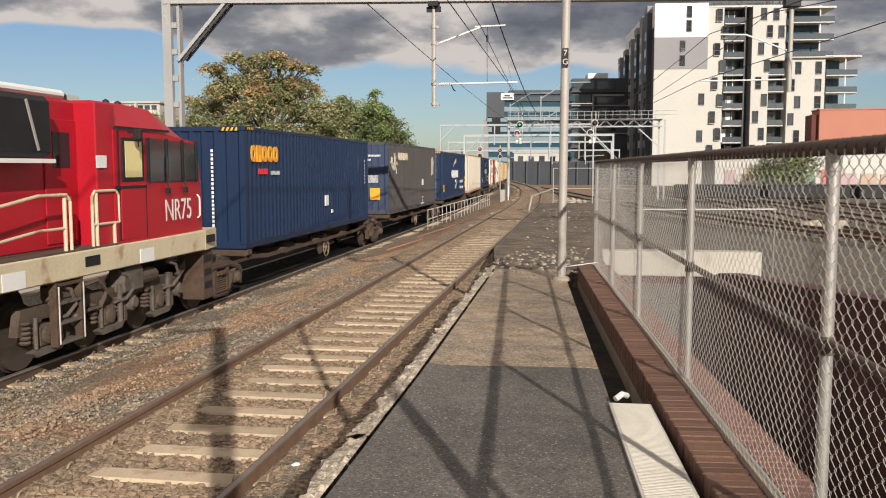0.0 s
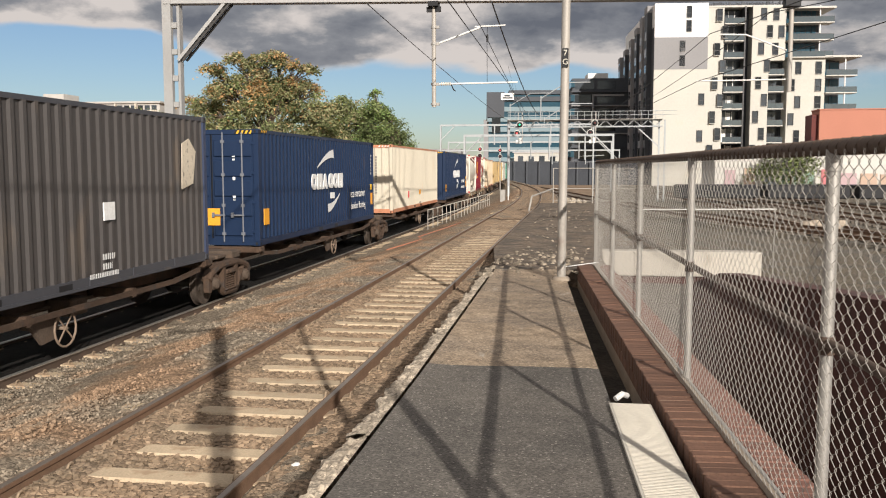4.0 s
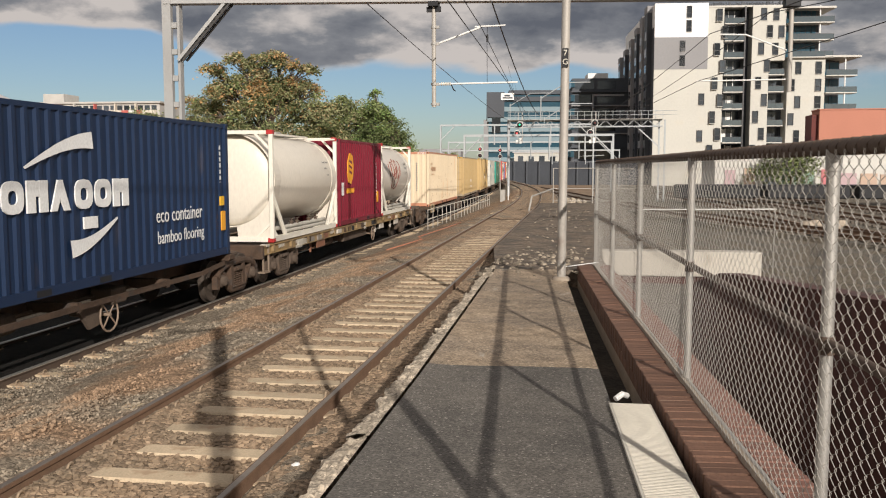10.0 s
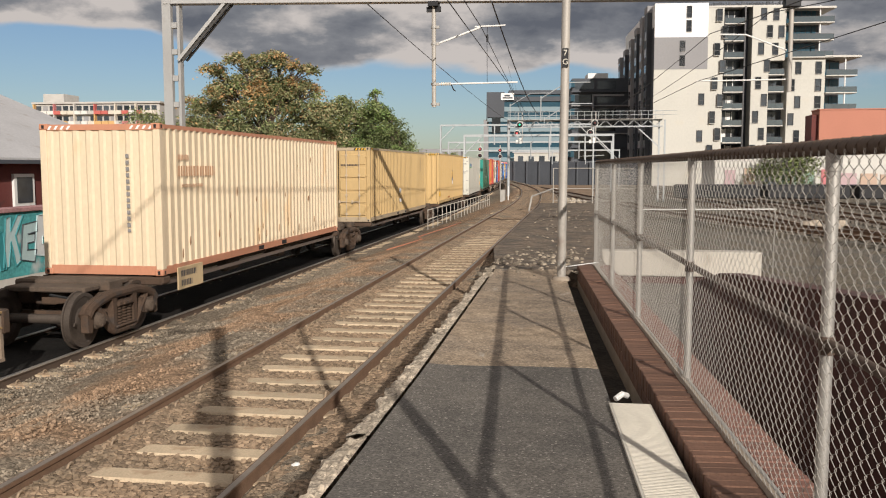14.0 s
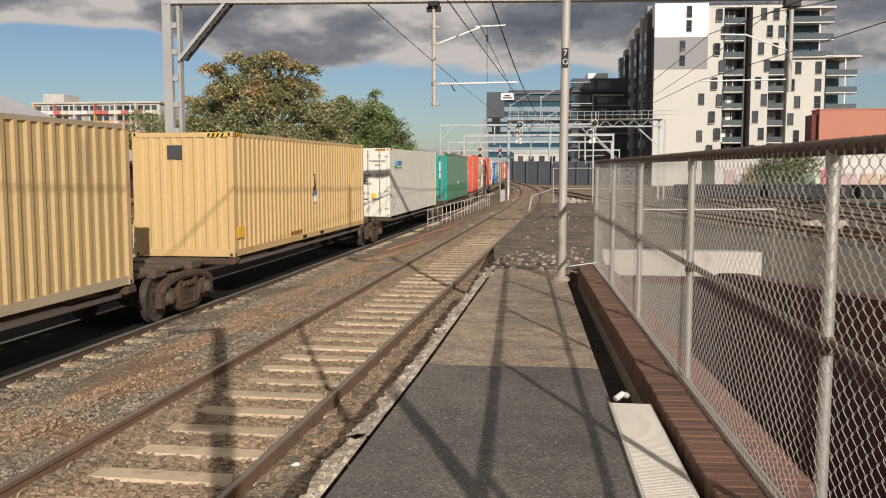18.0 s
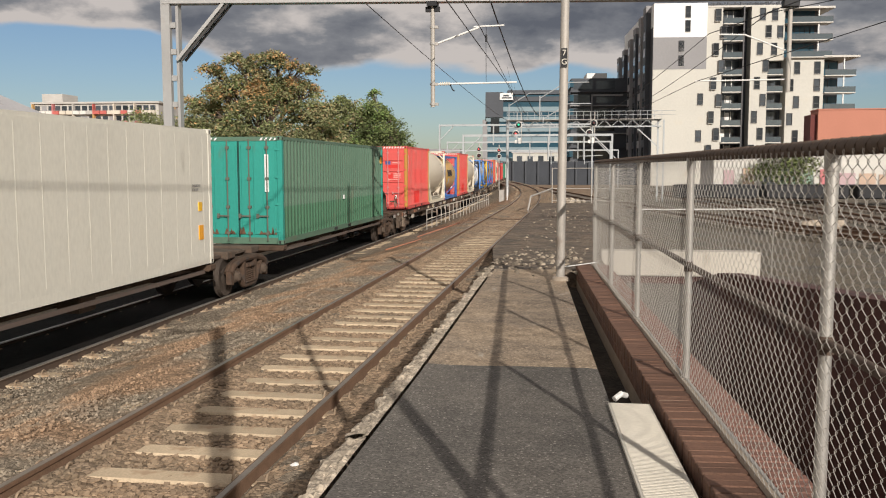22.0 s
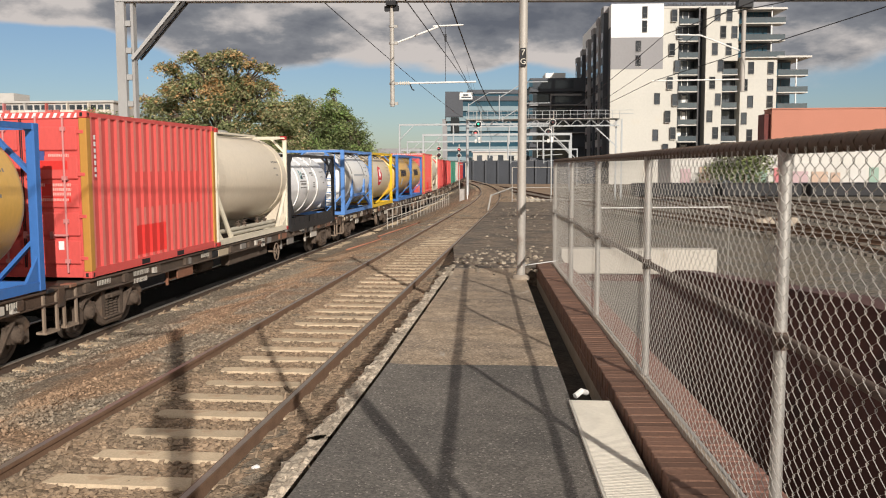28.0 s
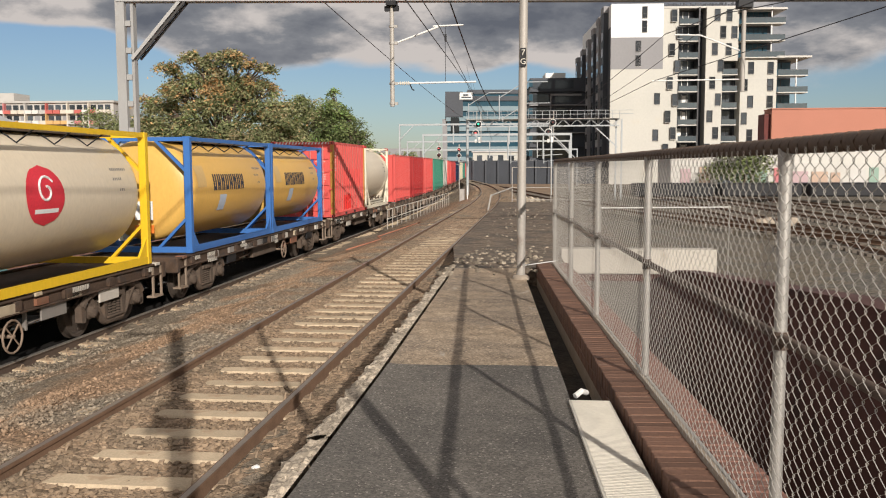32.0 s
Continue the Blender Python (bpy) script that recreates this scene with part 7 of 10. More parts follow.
def consist():
    B = 1.03
    # --- first articulated set
    for s0, ln, cf in ((17.75, 16.1, 1.9), (33.6, 15.3, 1.7), (49.0, 15.4, 1.5), (64.6, 15.3, 1.8), (80.0, 15.2, 1.6)):
        spine_wagon(s0, ln, cf, 12.19, True, s0 == 80.0, B, s0 == 17.75)
    c = container("navy_container", "navy blue forty-foot corrugated container, clean", 12.192, 2.896, NAVY, 19.6, B, "corrugated", worn=0.12)
    logo_blocks(c, 0.45, B + 2.06, "obooo", 0.33, 0.40, 0.06, M["orange_mark"])
    logo_blocks(c, 0.95, B + 1.76, "bbb", 0.17, 0.14, 0.05, M["logo_red"])
    decals(c, 2.9, B, 3, [("side", 1.75, 1.84, (0.7,), 0.10, "logo_white"), ("end_v", 0.45, 2.35, (1.9,), 0.06, "logo_white"), ("side_v", 11.7, 2.2, (0.9,), 0.08, "logo_white")])
    sticker(c, "label", 6.6, B + 0.75, 0.36, 0.32, M["logo_white"])
    sticker(c, "label", 7.3, B + 0.50, 0.16, 0.10, M["logo_white"])
    c = container("grey_container", "charcoal grey forty-foot container with worn white horse mark", 12.192, 2.97, (0.040, 0.055, 0.105), 35.3, B, "ribbed", worn=0.35, side_col=(0.068, 0.062, 0.060), rails=(0.060, 0.062, 0.072), stripes="")
    for y in (1.2, 3.0, 4.2, 5.2, 7.6, 9.0, 10.6):
        part("rail_gusset", Geo().box((1.205, y, B + 0.02), (1.224, y + 0.05, B + 0.15)), PAINT["rail_%.2f_%.2f_%.2f" % (0.060, 0.062, 0.072)], c)
    part("bottom_ledge", Geo().box((1.19, 0.2, B - 0.02), (1.226, 11.99, B + 0.03)), PAINT["rail_%.2f_%.2f_%.2f" % (0.060, 0.062, 0.072)], c)
    logo_blocks(c, 2.15, B + 2.24, "oboboo", 0.27, 0.33, 0.10, M["cream_print"])
    mk = Matrix(((0, 0, 1, 1.196), (0.74, 0, 0, 0.50), (0, 0.62, 0, B + 1.74), (0, 0, 0, 1)))
    for poly in ([(0.0, 0.62), (0.25, 0.58), (0.42, 0.95), (0.34, 1.02), (0.22, 0.72), (0.05, 0.70)], [(0.30, 0.62), (0.45, 0.28), (0.72, 0.08), (1.0, 0.14), (1.12, 0.42), (0.98, 0.66), (0.84, 0.56), (0.92, 0.40), (0.80, 0.28), (0.62, 0.38), (0.52, 0.62), (0.66, 0.86), (0.56, 0.96), (0.38, 0.84)],
                 [(1.04, 0.10), (1.36, 0.16), (1.50, 0.55), (1.42, 0.98), (1.20, 1.22), (0.98, 1.30), (1.06, 1.02), (1.14, 0.62), (1.10, 0.36)], [(1.02, 1.18), (1.30, 1.28), (1.62, 0.98), (1.58, 0.90), (1.34, 1.02), (1.20, 0.98)], [(1.46, 0.62), (1.84, 0.70), (2.10, 0.44), (2.04, 0.40), (1.82, 0.58), (1.50, 0.46)], [(1.40, 0.30), (1.72, 0.26), (1.66, -0.14), (1.60, -0.14), (1.60, 0.18), (1.38, 0.20)]):
        part("trade_mark", Geo().prism(poly, mk, 0.0265), M["cream_print"], c)
    g = Geo()
    g.prism([(0, 0), (0.5, 0.1), (0.65, 0.75), (0.35, 1.0), (0.05, 0.9)], Matrix(((0, 0, 1, 1.207), (1, 0, 0, 11.0), (0, 1, 0, B + 1.5), (0, 0, 0, 1))), 0.018)
    part("trade_mark", g, M["cream_print"], c)
    decals(c, 2.9, B, 4, [("end", -0.3, 2.45, (1.2,), 0.08, "logo_white"), ("end", 0.1, 2.28, (0.4,), 0.08, "logo_white"), ("end", -0.6, 1.6, (0.45, 0.3, 0.45, 0.45), 0.07, "logo_white"), ("end", 0.2, 1.6, (0.6, 0.6, 0.6, 0.6), 0.05, "logo_white"), ("side", 8.0, 0.5, (0.4, 0.3), 0.10, "logo_white"), ("side", 7.6, 0.2, (0.9,), 0.08, "logo_white")])
    sticker(c, "label", 8.1, B + 1.05, 0.34, 0.30, M["logo_white"])
    sticker(c, "warning_label", 0.45, B + 0.60, 0.42, 0.48, M["orange_mark"], "end")
    sticker(c, "vent_hatch", -0.4, B + 0.45, 0.62, 0.80, PAINT["grey_container_%.2f_%.2f_%.2f" % (0.040, 0.055, 0.105)], "end")
    hf = Geo()
    for a, b in (((-0.42, 0.43), (0.24, 0.47)), ((-0.42, 1.23), (0.24, 1.27)), ((-0.42, 0.47), (-0.38, 1.23)), ((0.20, 0.47), (0.24, 1.23)), ((-0.34, 0.70), (0.10, 0.73)), ((-0.34, 1.0), (0.10, 1.03))):
        hf.box((a[0], -0.034, B + a[1]), (b[0], -0.012, B + b[1]))
    part("hatch_frame", hf, M["ink"], c)
    sticker(c, "label", -0.22, B + 0.52, 0.22, 0.10, M["logo_white"], "end", out=0.016)
    for s0, dr in ((50.5, "reefer"), (81.45, "ribbed")):
        c = container("navy_container", "navy blue forty-foot container with white trade mark", 12.192, 2.86 if s0 < 60 else 2.88, NAVY, s0, B, "doors" if s0 < 60 else "ribbed", worn=0.12)
        k = 5.6
        logo_blocks(c, k - 1.25, B + 1.27, "obv-oob", 0.50, 0.47, 0.07, M["logo_white"])
        streak(c, k - 0.75, B + 1.92, k + 1.05, B + 2.36, 0.03, 0.27, M["logo_white"])
        streak(c, k + 0.35, B + 0.66, k + 1.75, B + 1.08, 0.28, 0.03, M["logo_white"])
        part("trade_mark", Geo().box((1.195, k + 0.75, B + 0.95), (1.2225, k + 1.15, B + 1.14)), M["logo_white"], c)
        up = Matrix(((0, 0, 1, 1.2205), (1, 0, 0, 9.75), (0, 1, 0, B + 1.02), (0, 0, 0, 1)))
        lettering("eco container", 0.40, "logo_white", c, up, squeeze=0.9)
        lettering("bamboo flooring", 0.34, "logo_white", c, Matrix.Translation((0, 0.05, -0.42)) @ up, squeeze=0.9)
        decals(c, 2.8, B, 12, [("side_v", 11.75, 2.4, (0.8,), 0.08, "logo_white"), ("end_v", 0.62, 2.5, (1.7,), 0.07, "logo_white")])
        if s0 > 60:
            part("warning_label", Geo().prism([(-0.11, 0), (0.11, 0), (0, 0.24)], Matrix(((1, 0, 0, -0.15), (0, 0, -1, 0.0), (0, 1, 0, B + 1.98), (0, 0, 0, 1))), 0.008), M["orange_mark"], c, "yellow warning triangle")
            scr = Geo()
            for dz in (0.10, 0.16, 0.27, 0.33):
                scr.box((-0.10, -0.024, B + 0.50 + dz), (0.16, -0.0195, B + 0.525 + dz)).box((1.226, 0.40, B + 0.50 + dz), (1.2285, 0.64, B + 0.525 + dz))
            tagged(part("small_writing", scr, M["ink"], c), kind="stuff")
        sticker(c, "warning_label", 0.35, B + 0.50, 0.34, 0.40, M["orange_mark"])
        sticker(c, "warning_label", -0.15, B + 0.50, 0.36, 0.42, M["orange_mark"], "end")
        sticker(c, "warning_label", 11.75, B + 0.55, 0.2, 0.42, M["orange_mark"])
        sticker(c, "warning_label", 11.7, B + 1.1, 0.2, 0.2, M["yellow"])
    c = container("cream_container", "cream forty-foot container with rusty orange rails", 12.192, 2.88, CREAM, 66.15, B, "corrugated", worn=0.24, rust=(0.58, 0.44, 0.29), rails=(0.52, 0.23, 0.13), stripes="corner")
    decals(c, 2.8, B, 14, [("end_v", 0.55, 2.4, (1.6,), 0.07, "soft_ink"), ("side", 6.4, 0.25, (0.5,), 0.06, "ink")])
    sticker(c, "label", 6.5, B + 0.62, 0.28, 0.22, M["orange_mark"])
    sticker(c, "label", 3.6, B + 0.55, 0.16, 0.30, M["logo_red"])
    # --- three-slot flat wagon with tanks
    flat_wagon(95.7, 20.2, "brown flat container wagon with yellowish sills and faded lettering", paint("wagon_yellow", (0.30, 0.205, 0.095), 0.65), B)
    tank_container("white_tank_container", "off-white tank in a white open frame", (0.74, 0.70, 0.61), (0.70, 0.645, 0.555), 96.5, B)
    c = container("maroon_container", "maroon twenty-foot container with a gold mark", 6.058, 2.86, (0.175, 0.012, 0.026), 102.95, B, "corrugated", worn=0.15, stripes="", faded=(0.205, 0.016, 0.031))
    mk = Matrix(((0, 0, 1, 1.196), (1, 0, 0, 0.95), (0, 1, 0, B + 1.42), (0, 0, 0, 1)))
    part("trade_mark", Geo().prism([(0.10, 0.0), (0.45, -0.06), (0.70, 0.18), (0.78, 0.55), (0.66, 0.90), (0.30, 1.0), (0.02, 0.72), (-0.02, 0.3)], mk, 0.0265), M["orange_mark"], c)
    for z in (0.34, 0.52, 0.70):
        part("trade_mark", Geo().prism([(0.18, z), (0.56, z - 0.08), (0.56, z), (0.18, z + 0.08)], mk, 0.0285), PAINT["maroon_container_%.2f_%.2f_%.2f" % (0.175, 0.012, 0.026)], c)
    logo_blocks(c, 0.85, B + 1.05, "boooo", 0.15, 0.17, 0.05, M["orange_mark"])
    decals(c, 2.6, B, 22, [("side_v", 5.2, 2.1, (1.3,), 0.08, "logo_white")])
    sticker(c, "warning_label", 5.3, B + 0.6, 0.2, 0.42, M["orange_mark"])
    sticker(c, "paper_label", 0.15, B + 1.0, 0.28, 0.42, M["logo_white"])
    t, tank, zc, r = tank_container("grey_tank_container", "pale grey tank with maroon scrawl in a white open frame", (0.74, 0.70, 0.61), (0.60, 0.55, 0.485), 109.15, B)
    g = Geo()
    rng = random.Random(31)
    cx = [1.6, 2.0, 2.45, 2.9, 3.25, 2.2, 2.7]
    for i, y in enumerate(cx):
        pts = []
        zc0, ry, rz = zc + (0.25 if i < 5 else -0.25), rng.uniform(0.16, 0.30), rng.uniform(0.28, 0.45)
        ph = rng.uniform(0, 6)
        for k in range(15):
            a = ph + k * 0.40
            z = zc0 + rz * math.sin(a)
            pts.append((math.sqrt((r + 0.008) ** 2 - (z - zc) ** 2), y + ry * math.cos(a) + 0.02 * k, z))
        g.path(pts, 0.014, 4)
    part("scrawl", g, mat("maroon_spray", (0.24, 0.07, 0.05), 0.8), tank, "maroon spray-painted scrawl")
    # --- second articulated set
    for s0, ln, cf in ((118.5, 16.5, 1.9), (135.0, 16.7, 2.1), (151.8, 16.8, 2.1), (168.5, 16.8, 2.1), (185.3, 16.4, 2.0)):
        spine_wagon(s0, ln, cf, 12.19, True, s0 == 185.3, B - 0.12, s0 == 118.5, True)
    b2 = B - 0.12
    c = container("cream_container", "peeling cream forty-foot container with rusty rails", 12.192, 2.87, (0.67, 0.55, 0.39), 120.4, b2, "ribbed", worn=0.40, rust=(0.66, 0.46, 0.27), rails=(0.50, 0.23, 0.14), stripes="corner")
    decals(c, 2.8, b2, 24, [("end_v", 0.6, 2.3, (1.5,), 0.07, "soft_ink")])
    g = Geo()
    bars(g, (1.216, 0.75, b2 + 2.30), (0, 1, 0), (0, 0, 1), (0.5,), 0.10, (1, 0, 0), random.Random(3))
    bars(g, (1.216, 0.75, b2 + 2.08), (0, 1, 0), (0, 0, 1), (1.75,), 0.20, (1, 0, 0), random.Random(4))
    bars(g, (1.216, 0.9, b2 + 1.72), (0, 1, 0), (0, 0, 1), (1.0,), 0.06, (1, 0, 0), random.Random(5))
    part("faded_mark", g, mat("faded_rust_print", (0.60, 0.36, 0.22), 0.8), c, "faded rust-coloured print")
    rr = random.Random(91)
    rust = mat("rust_run", (0.30, 0.17, 0.09), 0.9)
    for _ in range(26):
        y, z = rr.uniform(0.3, 11.8), rr.choice((rr.uniform(0.2, 0.6), rr.uniform(0.2, 0.6), rr.uniform(0.8, 2.5)))
        h, w = rr.uniform(0.05, 0.22), rr.uniform(0.015, 0.05)
        part("rust_run", Geo().prism([(0, 0), (w, h * 0.2), (w * 0.8, h), (w * 0.2, h * 0.9), (-w * 0.4, h * 0.3)], Matrix(((0, 0, 1, 1.19), (1, 0, 0, y), (0, 1, 0, b2 + z), (0, 0, 0, 1))), 0.0095), rust, c)
    ib = thing("instruction_board", "small cream board with black figures under the wagon side", "board")
    part("board", Geo().box((1.20, 0.0, 0.55), (1.23, 1.15, 1.0), 0.01), paint("board_cream", (0.55, 0.42, 0.25), 0.4), ib)
    wr = Geo()
    bars(wr, (1.234, 0.12, 0.93), (0, 1, 0), (0, 0, 1), (0.7, 0.5), 0.12, (1, 0, 0), random.Random(2))
    part("small_writing", wr, M["ink"], ib)
    MOVERS.append((ib, 121.0, 1.15))
    c = container("sand_container", "sand yellow forty-foot container with plain doors", 12.192, 2.80, SAND, 137.1, b2, "doors", worn=0.30, ridge=0.30, rails=(0.40, 0.32, 0.22))
    decals(c, 2.8, b2, 25, [("end", 0.1, 2.2, (0.7, 0.5), 0.09, "ink")])
    sticker(c, "label", 5.6, b2 + 0.95, 0.26, 0.2, M["logo_white"])
    sticker(c, "label", 5.65, b2 + 0.55, 0.30, 0.13, M["logo_white"])
    c = container("sand_container", "sand yellow forty-foot container with a faded bottle mark", 12.192, 2.85, (0.55, 0.38, 0.175), 153.9, b2, "ribbed", worn=0.22, ridge=0.30)
    g = Geo()
    g.prism([(0.0, 0.0), (0.22, 0.0), (0.21, 0.2), (0.14, 0.44), (0.13, 0.52), (0.06, 0.52), (0.02, 0.26)], Matrix(((0, 0, 1, 1.205), (1, 0, 0, 6.1), (0, 1, 0, b2 + 1.34), (0, 0, 0, 1))), 0.018)
    part("bottle_mark", g, M["ink"], c)
    part("bottle_mark", Geo().box((1.207, 6.02, b2 + 1.24), (1.228, 6.42, b2 + 1.36)), paint("mark_blue", (0.16, 0.20, 0.30)), c)
    part("bottle_mark", Geo().box((1.207, 6.2, b2 + 1.02), (1.226, 6.38, b2 + 1.22)), M["logo_white"], c)
    part("bottle_mark", Geo().box((1.207, 6.07, b2 + 1.48), (1.225, 6.13, b2 + 1.8)), M["yellow"], c)
    sticker(c, "warning_label", 0.25, b2 + 0.42, 0.36, 0.26, M["yellow"])
    sticker(c, "small_plate", -0.35, b2 + 2.25, 0.35, 0.3, M["ink"], "end")
    part("rust_streak", Geo().box((1.208, 4.0, b2 + 0.22), (1.218, 5.0, b2 + 0.30)), mat("rust_streak", (0.42, 0.15, 0.04), 0.9), c)
    c = container("reefer_container", "white smooth-sided refrigerated container with double doors", 12.192, 2.85, (0.66, 0.64, 0.56), 170.6, b2, "reefer", smooth_side=True, worn=0.14)
    part("trade_mark", Geo().box((1.215, 0.95, b2 + 2.1), (1.230, 1.55, b2 + 2.34)), paint("pale_teal", (0.30, 0.5, 0.52)), c)
    logo_blocks(c, 1.6, b2 + 2.12, "obob", 0.20, 0.22, 0.05, paint("mark_blue_b", (0.05, 0.13, 0.36)))
    part("trade_mark", Geo().box((1.215, 0.95, b2 + 2.02), (1.229, 2.65, b2 + 2.07)), paint("mark_green", (0.12, 0.42, 0.14)), c)
    decals(c, 2.8, b2, 26, [("end", 0.3, 2.35, (0.75,), 0.07, "soft_ink"), ("end", 0.6, 2.18, (0.25,), 0.07, "soft_ink"), ("end", 0.12, 1.75, (0.3, 0.2, 0.2, 0.3), 0.07, "ink"), ("end", 0.62, 1.78, (0.35,) * 4, 0.03, "soft_ink"), ("side", 11.2, 1.7, (0.4, 0.3), 0.05, "soft_ink")])
    for a, z, w, h, mt in ((-0.78, 1.0, 0.20, 0.20, "yellow"), (-0.76, 0.74, 0.17, 0.20, "mark_navy"), (-0.30, 0.74, 0.24, 0.26, "orange_mark"), (0.42, 0.78, 0.20, 0.20, "yellow")):
        sticker(c, "label", a, b2 + z, w, h, M[mt], "end", out=0.0)
    sticker(c, "warning_label", 11.5, b2 + 0.55, 0.2, 0.30, M["orange_mark"])
    sticker(c, "warning_label", 11.5, b2 + 1.15, 0.16, 0.18, M["yellow"])
    c = container("green_container", "faded sea-green forty-foot container with rust-streaked doors", 12.192, 2.87, (0.030, 0.275, 0.225), 187.3, b2, "bays", worn=0.38, side_col=(0.095, 0.168, 0.118), rails=(0.095, 0.168, 0.118), faded=(0.145, 0.225, 0.165), rust=(0.10, 0.13, 0.10), stripes="corner")
    panel_patch(c, 12.192, 2.87, b2, 0.28, 0, 42, 0.16, 1.0, paint("lower_green", (0.065, 0.155, 0.092), 0.25))
    sticker(c, "mark", 11.75, b2 + 2.2, 0.22, 0.25, M["orange_mark"])
    rr = random.Random(17)
    sill = mat("door_rust", (0.13, 0.075, 0.045), 0.9, 0, 0.4, 4, 40, 0.3, 0.003)
    for k in range(16):                 # rust creeping up the doors from the sill
        x, w, h = rr.uniform(-1.0, 1.0), rr.uniform(0.05, 0.16), rr.uniform(0.06, 0.22)
        part("rust_run", Geo().prism([(0, 0), (w, 0), (w * 0.8, h * 0.5), (w * 0.5, h), (w * 0.3, h * 0.6)], Matrix(((1, 0, 0, x), (0, 0, 1, 0.0015), (0, 1, 0, b2 + 0.265), (0, 0, 0, 1))), 0.002), sill, c)
    sticker(c, "label", 6.2, b2 + 1.0, 0.10, 0.14, M["logo_white"])
    sticker(c, "label", 0.75, b2 + 1.4, 0.10, 1.0, M["logo_white"], "end", out=0.02)
    sticker(c, "mark", -1.0, b2 + 2.15, 0.25, 0.2, M["orange_mark"], "end", out=0.02)
    # --- flat wagon with red box and tanks
    flat_wagon(201.3, 22.4, "rusty flat container wagon with an upright end bracket", "bogie", B, True)
    for s0, seed in ((204.8, 1), (224.6, 2), (273.1, 3)):
        c = container("red_container", "bright red twenty-foot container with faded ochre corner posts", 6.058, 2.90, REDC, s0, B, "doors", (0.46, 0.23, 0.05), "ochre corner post", worn=0.14, stripes="white", ridge=0.33, faded=(0.66, 0.20, 0.17))
        strong = paint("strong_red", (0.60, 0.035, 0.03), 0.1)
        panel_patch(c, 6.058, 2.90, B, 0.33, 5, 4, 0.22, 0.80, strong)
        panel_patch(c, 6.058, 2.90, B, 0.33, 5, 10, 1.15, 1.85, paint("soft_red", (0.64, 0.09, 0.08), 0.2))
        for x, z, w, h in ((0.24, 1.90, 0.62, 0.15), (0.30, 1.45, 0.24, 0.20), (0.30, 1.33, 0.60, 0.09), (-0.93, 1.98, 0.26, 0.11), (-0.80, 1.50, 0.30, 0.26)):
            sticker(c, "unfaded_patch", x, B + z, w, h, strong, "end", out=0.0008)
        sticker(c, "owner_plate", 0.20, B + 2.06, 0.24, 0.16, paint("plate_blue", (0.06, 0.09, 0.26)), "end", "small blue plate", out=0.002)
        worn_white = paint("worn_white_print", (0.74, 0.40, 0.36), 0.5)
        decals(c, 2.7, B, 30 + seed, [("end", 0.22, 2.18, (0.2,), 0.10, "logo_white"), ("end", 0.24, 2.0, (0.2,), 0.09, "logo_white"), ("side_v", 0.3, 2.5, (0.75,), 0.07, "logo_white")])
        g = Geo()
        for k, (x, z, w) in enumerate(((0.52, 2.17, 0.38), (0.32, 1.66, 0.12), (0.58, 1.66, 0.34), (0.58, 1.58, 0.34), (0.58, 1.50, 0.34), (0.32, 1.40, 0.55))):
            bars(g, (x, -0.014, B + z), (1, 0, 0), (0, 0, 1), (w,), 0.05, (0, -1, 0), random.Random(seed * 7 + k))
        tagged(part("worn_print", g, worn_white, c), kind="stuff")
        for x, z, w, h, mt in ((-0.42, 1.43, 0.20, 0.15, "logo_white"), (-0.36, 0.86, 0.14, 0.17, "logo_white"), (0.64, 0.50, 0.10, 0.15, "logo_white"), (-0.92, 0.93, 0.18, 0.24, "galv")):
            sticker(c, "label", x, B + z, w, h, M[mt], "end", out=0.003)
    tank_container("cream_tank_container", "cream tank in a cream open frame", (0.70, 0.64, 0.51), (0.66, 0.58, 0.46), 210.9, B)
    for s0 in (217.1, 259.1, 265.2):
        t, tank, zc, r = tank_container("ochre_tank_container", "ochre yellow tank in a blue frame", (0.045, 0.15, 0.42), (0.66, 0.395, 0.10), s0, B, kind="frame")
        for k in range(8):              # a bold word as plain upright blocks
            a = 1.55 + k * 0.28
            part("trade_mark", curved_patch(a, a + 0.085, zc - 0.05, zc + 0.34, zc, r), M["navy_print"], tank)
            part("trade_mark", curved_patch(a + 0.13, a + 0.215, zc - 0.05, zc + 0.34, zc, r), M["navy_print"], tank)
            part("trade_mark", curved_patch(a + 0.08, a + 0.135, zc - 0.04 + 0.1 * (k % 3), zc + 0.05 + 0.1 * (k % 3), zc, r), M["navy_print"], tank)
        part("faded_mark", curved_patch(0.55, 1.1, zc + 0.05, zc + 0.55, zc, r), paint("faded_ochre", (0.60, 0.40, 0.16), 0.5), tank)
        part("label", curved_patch(2.0, 2.45, zc - 0.55, zc - 0.16, zc, r), paint("label_blue", (0.45, 0.52, 0.62)), tank)
        sticker(t, "hazard_label", -0.1, B + 0.75, 0.42, 0.42, M["logo_white"], "end")
        sticker(t, "hazard_label", -0.1, B + 0.45, 0.44, 0.18, paint("label_orange", (0.8, 0.2, 0.03)), "end")
    # --- second flat wagon
    flat_wagon(223.6, 20.3, "dark flat container wagon", "bogie_grey", B)
    tank_container("cream_tank_container", "cream tank in a cream open frame", (0.70, 0.64, 0.51), (0.66, 0.58, 0.46), 230.75, B)
    t, tank, zc, r = tank_container("white_drum_tank", "glossy white banded tank in a black frame", (0.02, 0.02, 0.022), (0.76, 0.76, 0.76), 237.1, B - 0.1, band=(1.5, 2.75, 4.0), height=2.45, kind="black", radius=1.06)
    part("trade_mark", curved_patch(1.95, 2.03, zc + 0.26, zc + 0.55, zc, r), paint("teal_mark", (0.02, 0.22, 0.24)), tank)
